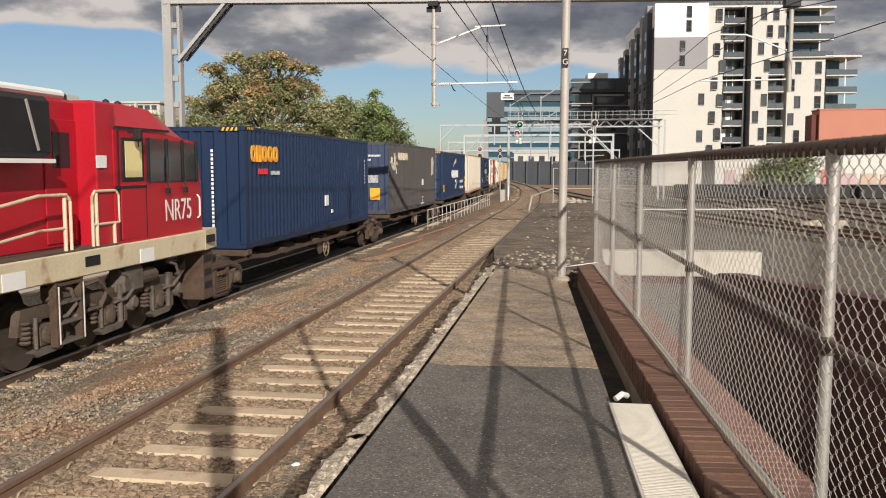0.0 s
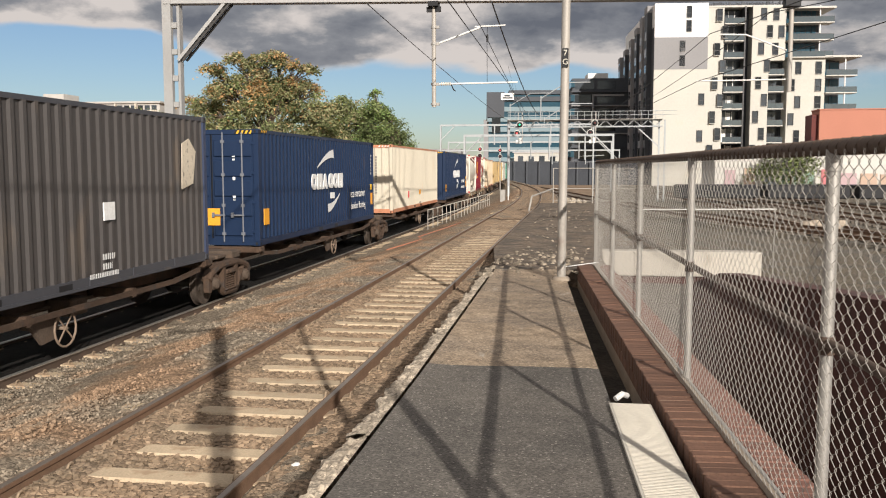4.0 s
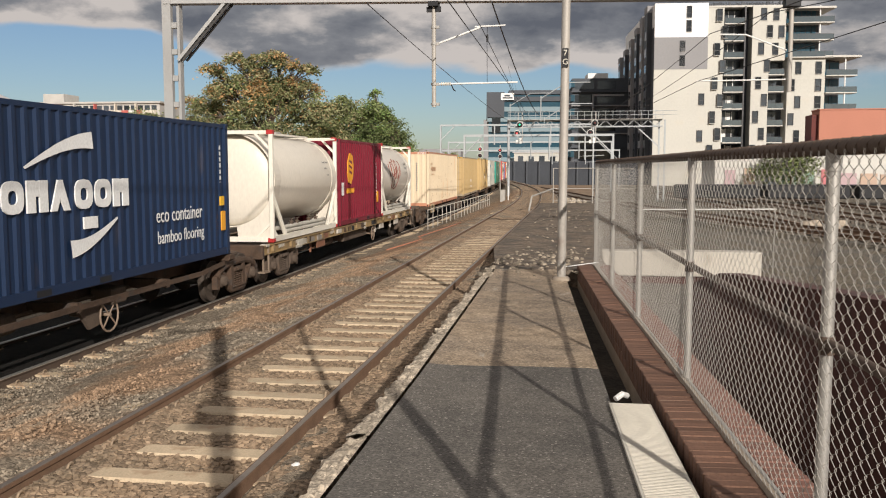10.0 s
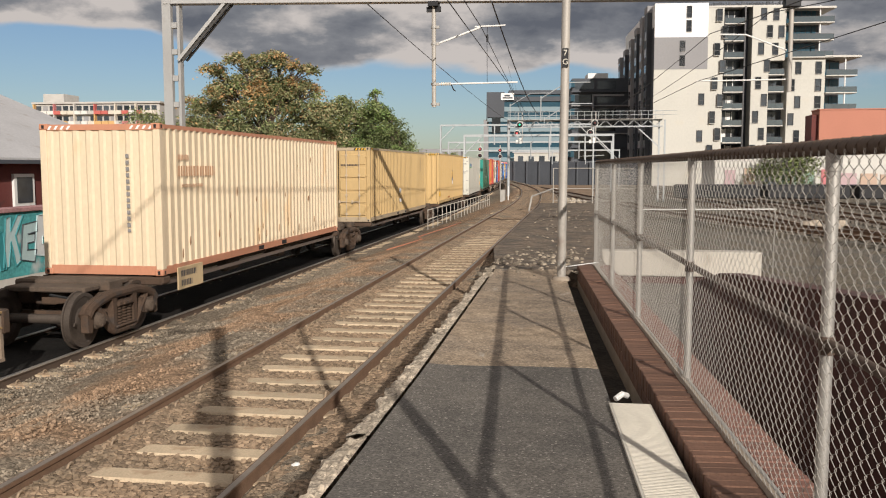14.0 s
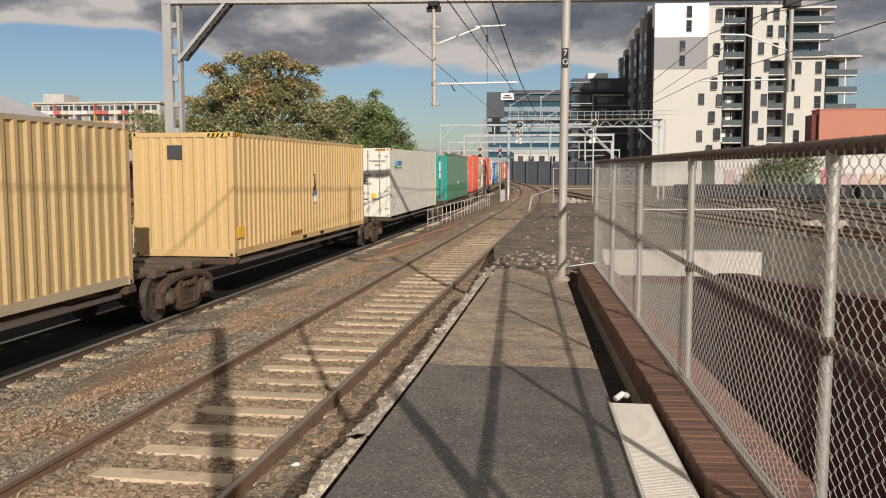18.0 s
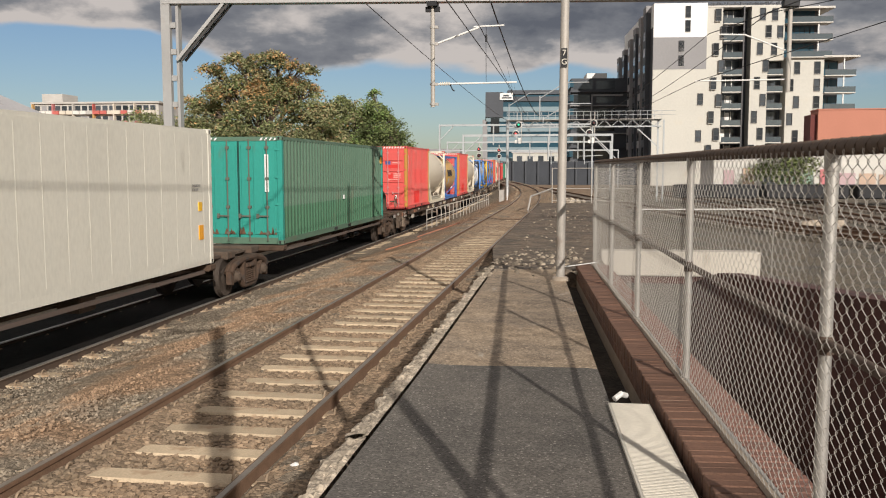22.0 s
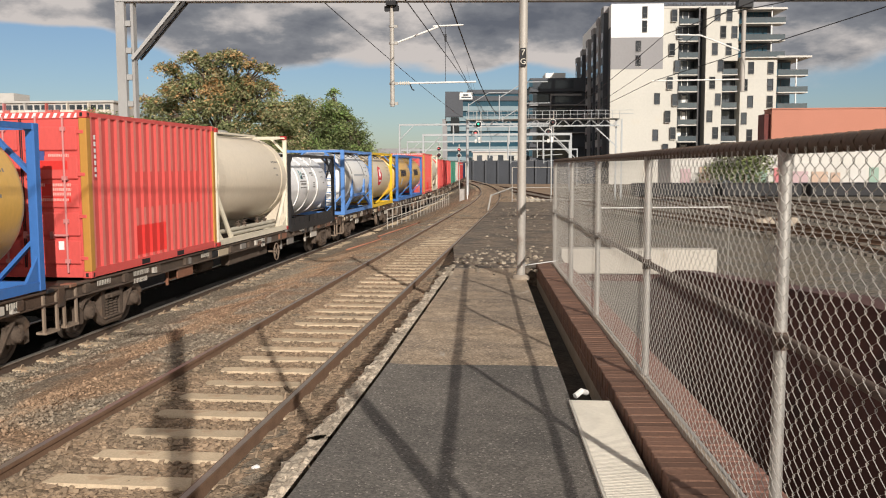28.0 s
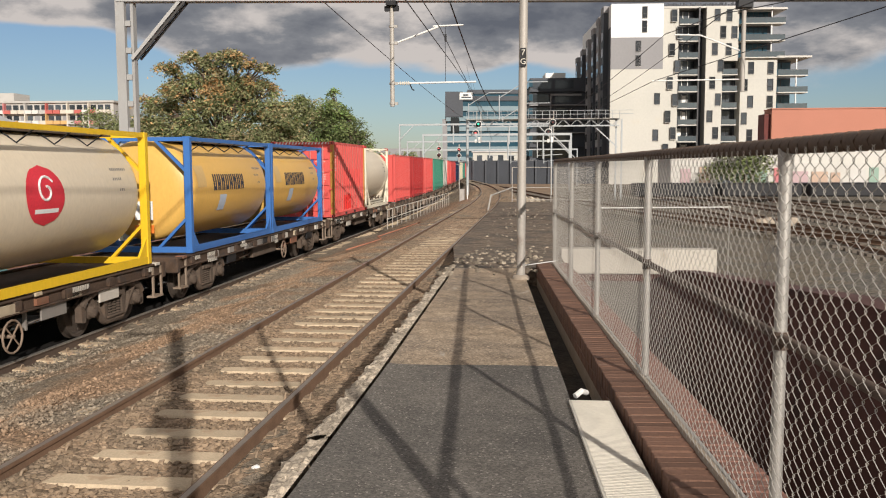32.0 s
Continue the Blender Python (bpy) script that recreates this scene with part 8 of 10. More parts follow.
    part("trade_mark", curved_patch(2.03, 2.22, zc + 0.26, zc + 0.36, zc, r), M["ink"], tank)
    part("trade_mark", curved_patch(2.14, 2.22, zc + 0.36, zc + 0.50, zc, r), paint("teal_mark", (0.02, 0.22, 0.24)), tank)
    for a, b, z, h in ((2.3, 2.62, 0.40, 0.05), (2.3, 2.55, 0.32, 0.04), (1.8, 2.6, 0.16, 0.04), (1.9, 2.55, 0.06, 0.07), (1.8, 2.6, -0.04, 0.03), (3.3, 3.75, 0.44, 0.04), (3.45, 3.7, 0.36, 0.04), (3.5, 3.7, 0.1, 0.03), (3.5, 3.68, 0.04, 0.03), (3.45, 3.75, -0.05, 0.05)):
        tagged(part("small_writing", curved_patch(a, b, zc + z, zc + z + h, zc, r, 2), M["soft_ink"], tank), kind="stuff")
    # --- short wagons with framed tanks
    flat_wagon(244.3, 13.4, "rusty flat container wagon with a cream hand wheel", "bogie", B)
    t, tank, zc, r = tank_container("white_tank_blue_frame", "white tank with a ladder in a light blue frame", (0.10, 0.24, 0.56), (0.76, 0.75, 0.72), 244.9, B, kind="frame", saddles=True, straps=(1.75, 4.25))
    part("weathered_cladding", curved_patch(0.52, 1.25, zc - 0.75, zc + 0.72, zc, r, 12), paint("bare_cladding", (0.33, 0.31, 0.28), 0.5), tank, "bare grey cladding")
    la = Geo()
    for x in (0.45, 0.85):
        la.bar((x, -0.03, B + 0.2), (x, -0.03, B + 2.45), 0.04, 0.04)
    for k in range(8):
        la.bar((0.45, -0.03, B + 0.35 + k * 0.28), (0.85, -0.03, B + 0.35 + k * 0.28), 0.03, 0.03)
    part("ladder", la, paint("ladder_blue", (0.12, 0.25, 0.52)), t)
    sticker(t, "hazard_label", -0.6, B + 1.5, 0.3, 0.3, M["yellow"], "end")
    part("trade_mark", curved_patch(2.2, 4.6, zc + 0.12, zc + 0.2, zc, r), paint("faint_grey", (0.4, 0.42, 0.45)), tank)
    t, tank, zc, r = tank_container("cream_tank_yellow_frame", "cream tank with a red round mark in a yellow frame", (0.72, 0.46, 0.02), (0.62, 0.535, 0.41), 250.95, B, kind="frame")
    part("trade_mark", curved_patch(1.85, 2.95, zc - 0.42, zc + 0.55, zc, r, 14, "oval"), M["logo_red"], tank)
    sw = Geo()
    pts = []
    for k in range(19):                 # open white curl inside the round mark
        a = 0.6 + k * 0.40
        q_ = 0.25 - 0.010 * k
        z = zc + 0.14 + q_ * math.sin(a)
        pts.append((math.sqrt((r + 0.010) ** 2 - (z - zc) ** 2), 2.42 + q_ * 1.05 * math.cos(a), z))
    sw.path(pts, 0.022, 5)
    part("trade_mark", sw, M["logo_white"], tank)
    part("trade_mark", curved_patch(2.08, 2.76, zc - 0.22, zc - 0.15, zc, r, 4, None, 0.012), M["logo_white"], tank)
    flat_wagon(258.3, 13.7, "rusty flat container wagon with yellow tags", "bogie", B)
    flat_wagon(272.3, 14.2, "rusty flat container wagon", "bogie_grey", B)
    tank_container("cream_tank_container", "cream tank in a white open frame", (0.74, 0.70, 0.61), (0.66, 0.60, 0.50), 279.5, B)
    # --- tail of the train, seen only far off
    s = 287.5
    rng = random.Random(77)
    for i, (kind, col) in enumerate((("c20", REDC), ("c20", (0.36, 0.03, 0.03)), ("c20", REDC), ("c40", (0.05, 0.22, 0.15)), ("c20", (0.62, 0.6, 0.54)), ("c20", REDC), ("c40", (0.45, 0.05, 0.05)), ("c40", NAVY), ("c40", (0.62, 0.55, 0.4)), ("c40", (0.05, 0.2, 0.15)), ("c40", REDC))):
        ln = 6.058 if kind == "c20" else 12.192
        container("red_container" if col[0] > 0.3 and col[1] < 0.1 else "plain_container", "corrugated container on a far wagon of the train", ln, 2.6, col, s + 0.6, B, "ribbed", stripes="")
        flat_wagon(s, ln + 1.2, "dark flat container wagon", "bogie_grey", B, marks=False)
        s += ln + 1.9


def locomotive():
    M["loco_red"] = mat("locomotive_red", (0.40, 0.008, 0.020), 0.42, 0, 0.1, 0.7, 20, 0.08, 0.002, dirt=(0.20, 0.02, 0.025), amount=0.30, dirt_scale=1.6)
    M["frame_cream"] = mat("frame_cream", (0.58, 0.50, 0.34), 0.7, 0, 0.15, 1.2, 20, 0.2, 0.003, dirt=(0.34, 0.22, 0.11), amount=0.5, dirt_scale=2.2)
    M["dusty_grey"] = mat("dusty_grey_gear", (0.12, 0.10, 0.082), 0.9, 0.1, 0.3, 5, 40, 0.4, 0.004, dirt=(0.06, 0.05, 0.042), amount=0.5, dirt_scale=6)
    M["blind"] = mat("yellow_blind", (0.72, 0.62, 0.30), 0.8, 0, 0.05)
    t = thing("locomotive", "red diesel locomotive with a cab at its trailing end", "locomotive")
    L = 22.0                              # tail of the frame at y = L
    fz0, fz1 = 1.28, 1.68
    f = Geo()
    f.box((-1.42, 0.6, fz0), (1.46, L - 0.9, fz1), 0.02)
    f.prism([(-1.42, L - 0.9), (1.46, L - 0.9), (1.30, L), (-1.30, L)], pose(0, 0, fz0), fz1 - fz0)
    part("frame", f, "frame_cream", t, "cream painted frame, stained brown")
    part("frame_stripe", Geo().box((1.462, L - 3.6, fz0 + 0.02), (1.472, L - 3.1, fz0 + 0.26)), "white", t)
    part("frame_stripe", Geo().box((1.462, L - 7.3, fz0 + 0.02), (1.472, L - 6.8, fz0 + 0.26)), "white", t)
    for y in (L - 5.3, L - 0.85):
        part("jacking_slot", Geo().box((1.455, y, fz0 + 0.14), (1.468, y + 0.42, fz0 + 0.30)), "black", t)
    # body: narrow hood with a full-width cab
    hood = Geo()
    hood.box((-1.02, 1.0, fz1), (1.02, L - 4.2, 4.02), 0.05)
    part("hood", hood, "loco_red", t)
    dk = Geo()
    dk.box((-1.38, 1.0, 3.10), (1.40, L - 5.9, 3.98), 0.08)
    part("radiator_housing", dk, "black", t, "black grilled housing along the roof")
    gr = Geo()
    y = L - 9.0
    while y < L - 6.0:
        gr.bar((1.42, y, 3.2), (1.42, y - 0.25, 3.9), 0.02, 0.04)
        y += 0.9
    part("grille_bars", gr, "pole", t)
    dr = Geo()
    dr.box((1.015, L - 5.6, 1.78), (1.045, L - 4.75, 3.7), 0.01)
    d = part("engine_room_door", dr, "loco_red", t)
    part("door_window", Geo().box((1.04, L - 5.4, 2.95), (1.052, L - 4.95, 3.5)), "glass", d)
    part("door_handle", Geo().box((1.045, L - 5.15, 2.45), (1.075, L - 5.0, 2.5)), "galv", d)
    cab = Geo()
    y0, y1, yn = L - 4.25, L - 3.22, L - 0.62
    top, mid = 4.05, 3.55
    # cab shell: full width, roof sloping down to the nose, nose tapered in plan
    sec = [(y0, 1.40, 4.06, 1.02), (y1, 1.42, 4.06, 1.02), (y1 + 0.9, 1.388, 4.02, 1.02), (yn - 0.35, 1.34, 3.52, 1.05), (yn - 0.02, 1.28, 2.55, 1.10), (yn, 1.26, 1.70, 1.20)]
    vs = []
    for y, w, z, tw in sec:
        e = min(3.56, z - 0.06)
        vs += [(-w, y, fz1), (w, y, fz1), (w, y, e), (tw, y, z), (-tw, y, z), (-w, y, e)]
    fs = []
    for i in range(5):
        a, b = i * 6, i * 6 + 6
        fs += [(a + j, a + (j + 1) % 6, b + (j + 1) % 6, b + j) for j in range(6)]
    fs += [(0, 5, 4, 3, 2, 1), (30, 31, 32, 33, 34, 35)]
    cab.add(vs, fs)
    c = part("cab", cab, "loco_red", t)
    part("cab_side_window", Geo().box((1.395, y0 + 0.22, 2.72), (1.43, y0 + 0.96, 3.46), 0.01), "black", c)
    part("window_blind", Geo().box((1.428, y0 + 0.31, 2.79), (1.438, y0 + 0.87, 3.40)), "blind", c, "pale yellow sun blind")
    # dark band of windscreens round the tapered nose
    wa, wb_ = Vector((1.415, y1 + 0.02, 0)), Vector((1.345, yn - 0.38, 0))
    dirv = (wb_ - wa).normalized()
    nrm = Vector((dirv.y, -dirv.x, 0))
    g = Geo()
    q = [wa + nrm * 0.022, wb_ + nrm * 0.022]
    g.add([(q[0].x, q[0].y, 2.70), (q[1].x, q[1].y, 2.70), (q[1].x, q[1].y, 3.42), (q[0].x, q[0].y, 3.48)], [(0, 1, 2, 3)])
    part("windscreen", g, "glass", c, "dark wrapped windscreen")
    pl = Geo()
    for k in (0.02, 0.36, 0.68, 0.98):
        p = wa.lerp(wb_, k) + nrm * 0.02
        pl.bar((p.x, p.y, 2.68), (p.x, p.y, 3.48), 0.05, 0.06)
    part("window_pillar", pl, "black", c)
    wp = Geo()
    for k in (0.35, 0.70):
        p = wa.lerp(wb_, k) + nrm * 0.05
        wp.tube((p.x, p.y, 2.55), (p.x, p.y, 3.15), 0.014, 5)
        wp.box((p.x - 0.03, p.y - 0.05, 2.48), (p.x + 0.03, p.y + 0.05, 2.58))
    part("wiper", wp, "black", c)
    mid_p = wa.lerp(wb_, 0.56) + nrm * 0.040
    R = Matrix((( dirv.x, 0, nrm.x, mid_p.x), (dirv.y, 0, nrm.y, mid_p.y), (0, 1, 0, 2.14), (0, 0, 0, 1)))
    lettering("NR75", 0.58, "white", c, R, "white painted fleet number", squeeze=0.88, extrude=0.003)
    hr = Geo()
    p = wa.lerp(wb_, 0.95) + nrm * 0.08
    hr.path([(p.x - 0.03, p.y, 1.95), (p.x + 0.02, p.y, 2.0), (p.x + 0.02, p.y, 2.35), (p.x - 0.03, p.y, 2.42)], 0.018, 6)
    part("nose_handrail", hr, "white", c)
    sk = Geo()
    sk.box((1.40, y0 + 0.16, fz1 + 0.06), (1.428, y0 + 0.98, 2.66), 0.01)
    part("cab_door", sk, "loco_red", c)
    part("maker_plate", Geo().box((1.405, y0 - 0.55, 2.95), (1.416, y0 - 0.25, 3.15)), "white", t)
    # step well and rails
    sw = Geo()
    sw.box((1.0, L - 4.75, fz1), (1.38, L - 4.15, 4.0), 0.02)
    part("cab_corner", sw, "loco_red", t)
    for a, b in ((L - 7.6, L - 5.55), (L - 4.95, L - 4.15)):
        h = Geo()
        if b - a > 1.5:
            h.path([(1.40, a - 2.0, 2.1), (1.40, b - 0.8, 2.55), (1.40, b - 0.1, 2.55), (1.40, b, 2.45), (1.40, b, 1.7)], 0.025, 8)
            h.path([(1.40, a - 2.0, 1.72), (1.40, b - 0.8, 2.05), (1.40, b - 0.12, 2.05)], 0.022, 8)
            h.tube((1.40, b - 0.15, 1.68), (1.40, b - 0.15, 2.5), 0.03, 8)
        else:
            h.path([(1.40, a, 1.7), (1.40, a, 2.5), (1.40, a + 0.08, 2.58), (1.40, b - 0.08, 2.58), (1.40, b, 2.5), (1.40, b, 2.05), (1.40, a, 2.05)], 0.025, 8)
            h.tube((1.40, b - 0.15, 1.68), (1.40, b - 0.15, 2.05), 0.03, 8)
            h.tube((1.40, a + 0.12, 1.68), (1.40, a + 0.12, 2.55), 0.03, 8)
        part("handrail", h, M["frame_cream"], t, "cream tubular handrail")
    ld = part("side_ladder", Geo().box((1.24, L - 6.0, 1.2), (1.42, L - 5.35, 1.25)), "bogie", t, "rusty brown boarding ladder")
    for y in (L - 6.0, L - 5.35):
        part("stile", Geo().box((1.30, y - 0.045, 0.30), (1.42, y + 0.045, fz0 - 0.004), 0.01), "bogie", ld)
        part("grab_edge", Geo().box((1.42, y + 0.02, 0.34), (1.432, y + 0.04, 1.2)), "plate", ld, "worn pale edge")
    for z in (0.32, 0.62, 0.92):
        part("rung", Geo().box((1.22, L - 5.95, z), (1.43, L - 5.40, z + 0.045), 0.008), M["dusty_grey"], ld)
    cw = Geo()
    cw.box((0.75, L - 0.75, 0.22), (1.32, L - 0.25, fz0), 0.02)
    part("corner_steps", cw, "bogie", t, "rusty step box at the tail corner")
    for z in (0.45, 0.72, 1.0):
        part("step_hole", Geo().box((1.316, L - 0.68, z), (1.324, L - 0.33, z + 0.14)), "black", t)
    pw = Geo()
    pw.prism([(0, 0), (0.9, 0.55), (0.9, 0.75), (0, 0.2)], Matrix(((0, 0, 1, 1.0), (1, 0, 0, L - 1.9), (0, 1, 0, 0.35), (0, 0, 0, 1))), 0.05)
    part("brace_plate", pw, "bogie_grey", t)
    tk = Geo()
    tk.box((-1.3, 8.3, 0.35), (1.3, 13.7, fz0 - 0.02), 0.1)
    part("fuel_tank", tk, "black", t)
    for yb in (5.0, L - 4.3):
        bg = Geo()
        m = Matrix(((0, 0, 1, 1.02), (1, 0, 0, yb), (0, 1, 0, 0), (0, 0, 0, 1)))
        bg.prism([(-2.3, 0.55), (-2.2, 0.92), (2.2, 0.92), (2.3, 0.55), (1.9, 0.5), (1.7, 0.72), (0.4, 0.72), (0.25, 0.5), (-0.25, 0.5), (-0.4, 0.72), (-1.7, 0.72), (-1.9, 0.5)], m, 0.14)
        part("bogie_frame", bg, "bogie_grey", t)
        dt = Geo()
        for o in (-1.75, 0.0, 1.75):
            dt.box((1.10, yb + o - 0.2, 0.32), (1.26, yb + o + 0.2, 0.66), 0.04)
            for q_ in (-0.38, 0.38):
                for k in range(5):
                    dt.lathe((1.16, yb + o + q_, 0.42 + k * 0.07), (0, 0, 1), [(0, 0.07), (0.025, 0.09), (0.05, 0.07)], 10)
            dt.lathe((1.2, yb + o, 0.5), (1, 0, 0), [(0, 0.14), (0.1, 0.13), (0.12, 0.05)], 12)
            dt.box((1.14, yb + o + 0.5, 0.3), (1.24, yb + o + 0.62, 0.95), 0.02)
        dt.path([(1.3, yb - 0.9, 1.1), (1.36, yb - 0.5, 1.16), (1.36, yb - 0.25, 0.95), (1.3, yb - 0.35, 0.7), (1.25, yb - 0.8, 0.68)], 0.035, 6)
        dt.tube((1.2, yb + 0.9, 1.0), (1.2, yb + 1.6, 1.0), 0.14, 12)
        part("suspension", dt, "bogie_grey", t, "dusty grey springs and axle boxes")
        for o in (-1.75, 0.0, 1.75):
            w = Geo()
            w.smooth = True
            for side in (-1, 1):
                w.lathe((side * 0.80, 0, 0), (-side, 0, 0), [(0, 0), (0, 0.5), (0.1, 0.5), (0.105, 0.53), (0.13, 0.53), (0.13, 0)], 24)
            w.tube((-0.7, 0, 0), (0.7, 0, 0), 0.1, 8)
            ws = part("wheelset", w, "wheel", t)
            ws.location = (0, yb + o, 0.447)
            ROLLERS.append((ws, Vector((0, yb + o, 0.447)), 17.7 - L + yb + o))
    rf = Geo()
    rf.box((-1.0, 1.0, 4.02), (1.0, L - 4.9, 4.16), 0.05)
    part("roof_cover", rf, "white", t, "sunlit pale roof covers")
    for y in (L - 4.6, L - 3.3, L - 2.9):
        part("roof_horn", Geo().lathe((0.75, y, 4.04), (0, 0, 1), [(0, 0.07), (0.08, 0.06), (0.11, 0.02)], 8), "black", t)
    part("rain_strip", Geo().box((1.40, y0 + 0.02, 3.60), (1.44, y1 + 0.9, 3.64)), "black", c)
    part("roof_joint", Geo().box((1.405, y0 + 0.10, fz1 + 0.05), (1.424, y0 + 0.125, 3.58)), "black", c)
    part("door_joint", Geo().box((1.405, y1 - 0.02, fz1 + 0.05), (1.426, y1 + 0.0, 2.68)), "black", c)
    part("waist_strip", Geo().box((1.40, y0 - 0.02, 2.60), (1.436, y1, 2.65)), "black", c)
    mr = Geo().path([(1.42, y0 + 0.45, 3.55), (1.62, y0 + 0.42, 3.52), (1.62, y0 + 0.42, 3.30)], 0.015, 6).box((1.55, y0 + 0.36, 3.42), (1.68, y0 + 0.48, 3.60), 0.02)
    part("mirror", mr, "black", c)
    part("hood_ledge", Geo().box((1.02, 1.0, 3.02), (1.42, L - 5.9, 3.08)), "white", t, "pale ledge under the grille housing")
    part("hood_ledge", Geo().box((1.05, L - 7.2, 1.95), (1.06, L - 6.9, 2.15)), "white", t)
    wk = Geo().box((1.0, 1.0, fz1 - 0.005), (1.44, L - 4.2, fz1 + 0.03))
    part("walkway", wk, "bogie_grey", t, "worn grey walkway along the hood")
    for yb in (5.0, L - 4.3):
        for o in (-1.75, 0.0, 1.75):
            part("hose", Geo().path([(1.28, yb + o + 0.25, 1.20), (1.38, yb + o + 0.45, 1.12), (1.40, yb + o + 0.55, 0.88), (1.34, yb + o + 0.40, 0.72), (1.28, yb + o + 0.15, 0.70)], 0.030, 6), M["dusty_grey"], t, "dusty air hose")
            for dy, r_, zt_ in ((0.30, 0.045, 0.98), (-0.30, 0.03, 0.80)):
                part("damper", Geo().tube((1.28, yb + o + dy, 0.34), (1.28, yb + o + dy, zt_), r_, 8), M["dusty_grey"], t)
            part("brake_cylinder", Geo().lathe((1.20, yb + o + 0.70, 0.62), (1, 0, 0), [(0, 0.15), (0.10, 0.15), (0.12, 0.10), (0.16, 0.09)], 14), M["dusty_grey"], t)
            part("brake_shoe", Geo().prism([(-0.42, 0.30), (-0.30, 0.22), (0.30, 0.24), (0.44, 0.36), (0.30, 0.34), (-0.28, 0.32)], Matrix(((0, 0, 1, 1.18), (1, 0, 0, yb + o), (0, 1, 0, 0), (0, 0, 0, 1))), 0.12), M["dusty_grey"], t)
        part("sand_box", Geo().box((1.05, yb + 0.35, 0.80), (1.34, yb + 1.05, 1.24), 0.04), M["dusty_grey"], t)
        part("air_box", Geo().box((1.05, yb - 1.6, 0.95), (1.30, yb - 0.9, 1.22), 0.04), "bogie_grey", t)
    cp = Geo()
    cp.box((-0.15, L, 0.75), (0.15, L + 0.5, 1.05), 0.03)
    part("coupler", cp, "bogie_grey", t)
    MOVERS.append((t, 17.7 - L, L))


# ------------------------------------------------------------------ buildings
SHED_WINDOWS = (-8, 2, 12, 23.15)


def window_unit(parent, u, z, w, h, T, frame="window_trim", glass="window"):
    """One window on the front of a building: T takes (across, out, up) to the world."""
    g = Geo()
    for a, b in (((u - w / 2 - 0.09, z - 0.09), (u + w / 2 + 0.09, z)), ((u - w / 2 - 0.09, z + h), (u + w / 2 + 0.09, z + h + 0.09)), ((u - w / 2 - 0.09, z), (u - w / 2, z + h)), ((u + w / 2, z), (u + w / 2 + 0.09, z + h)), ((u - w / 2, z + h * 0.36), (u + w / 2, z + h * 0.42))):
        g.box((a[0], -0.14, a[1]), (b[0], 0.02, b[1]))
    f = part("window", g, frame, parent, m=T)
    p = Geo().box((u - w / 2, -0.03, z), (u + w / 2, 0.0, z + h * 0.36)).box((u - w / 2, -0.03, z + h * 0.42), (u + w / 2, 0.0, z + h))
    part("pane", p, glass, f)
    part("sill", Geo().box((u - w / 2 - 0.12, -0.16, z - 0.14), (u + w / 2 + 0.12, 0.0, z - 0.09)), "slab", f)


def balcony(parent, u0, u1, z, T, out=1.3, glass="balustrade"):
    g = Geo().box((u0, -out, z - 0.11), (u1, 2.0, z + 0.08))
    b = part("balcony", g, "slab", parent, m=T)
    part("balustrade", Geo().box((u0 + 0.03, -out + 0.03, z + 0.14), (u1 - 0.03, -out + 0.06, z + 1.0)), glass, b)
    r = Geo().box((u0, -out + 0.02, z + 1.02), (u1, -out + 0.07, z + 1.07))
    n = max(2, int((u1 - u0) / 1.3))
    for i in range(n + 1):
        a = u0 + 0.02 + (u1 - u0 - 0.08) * i / n
        r.box((a, -out + 0.02, z + 0.08), (a + 0.04, -out + 0.07, z + 1.02))
    part("rail", r, "window_trim", b)


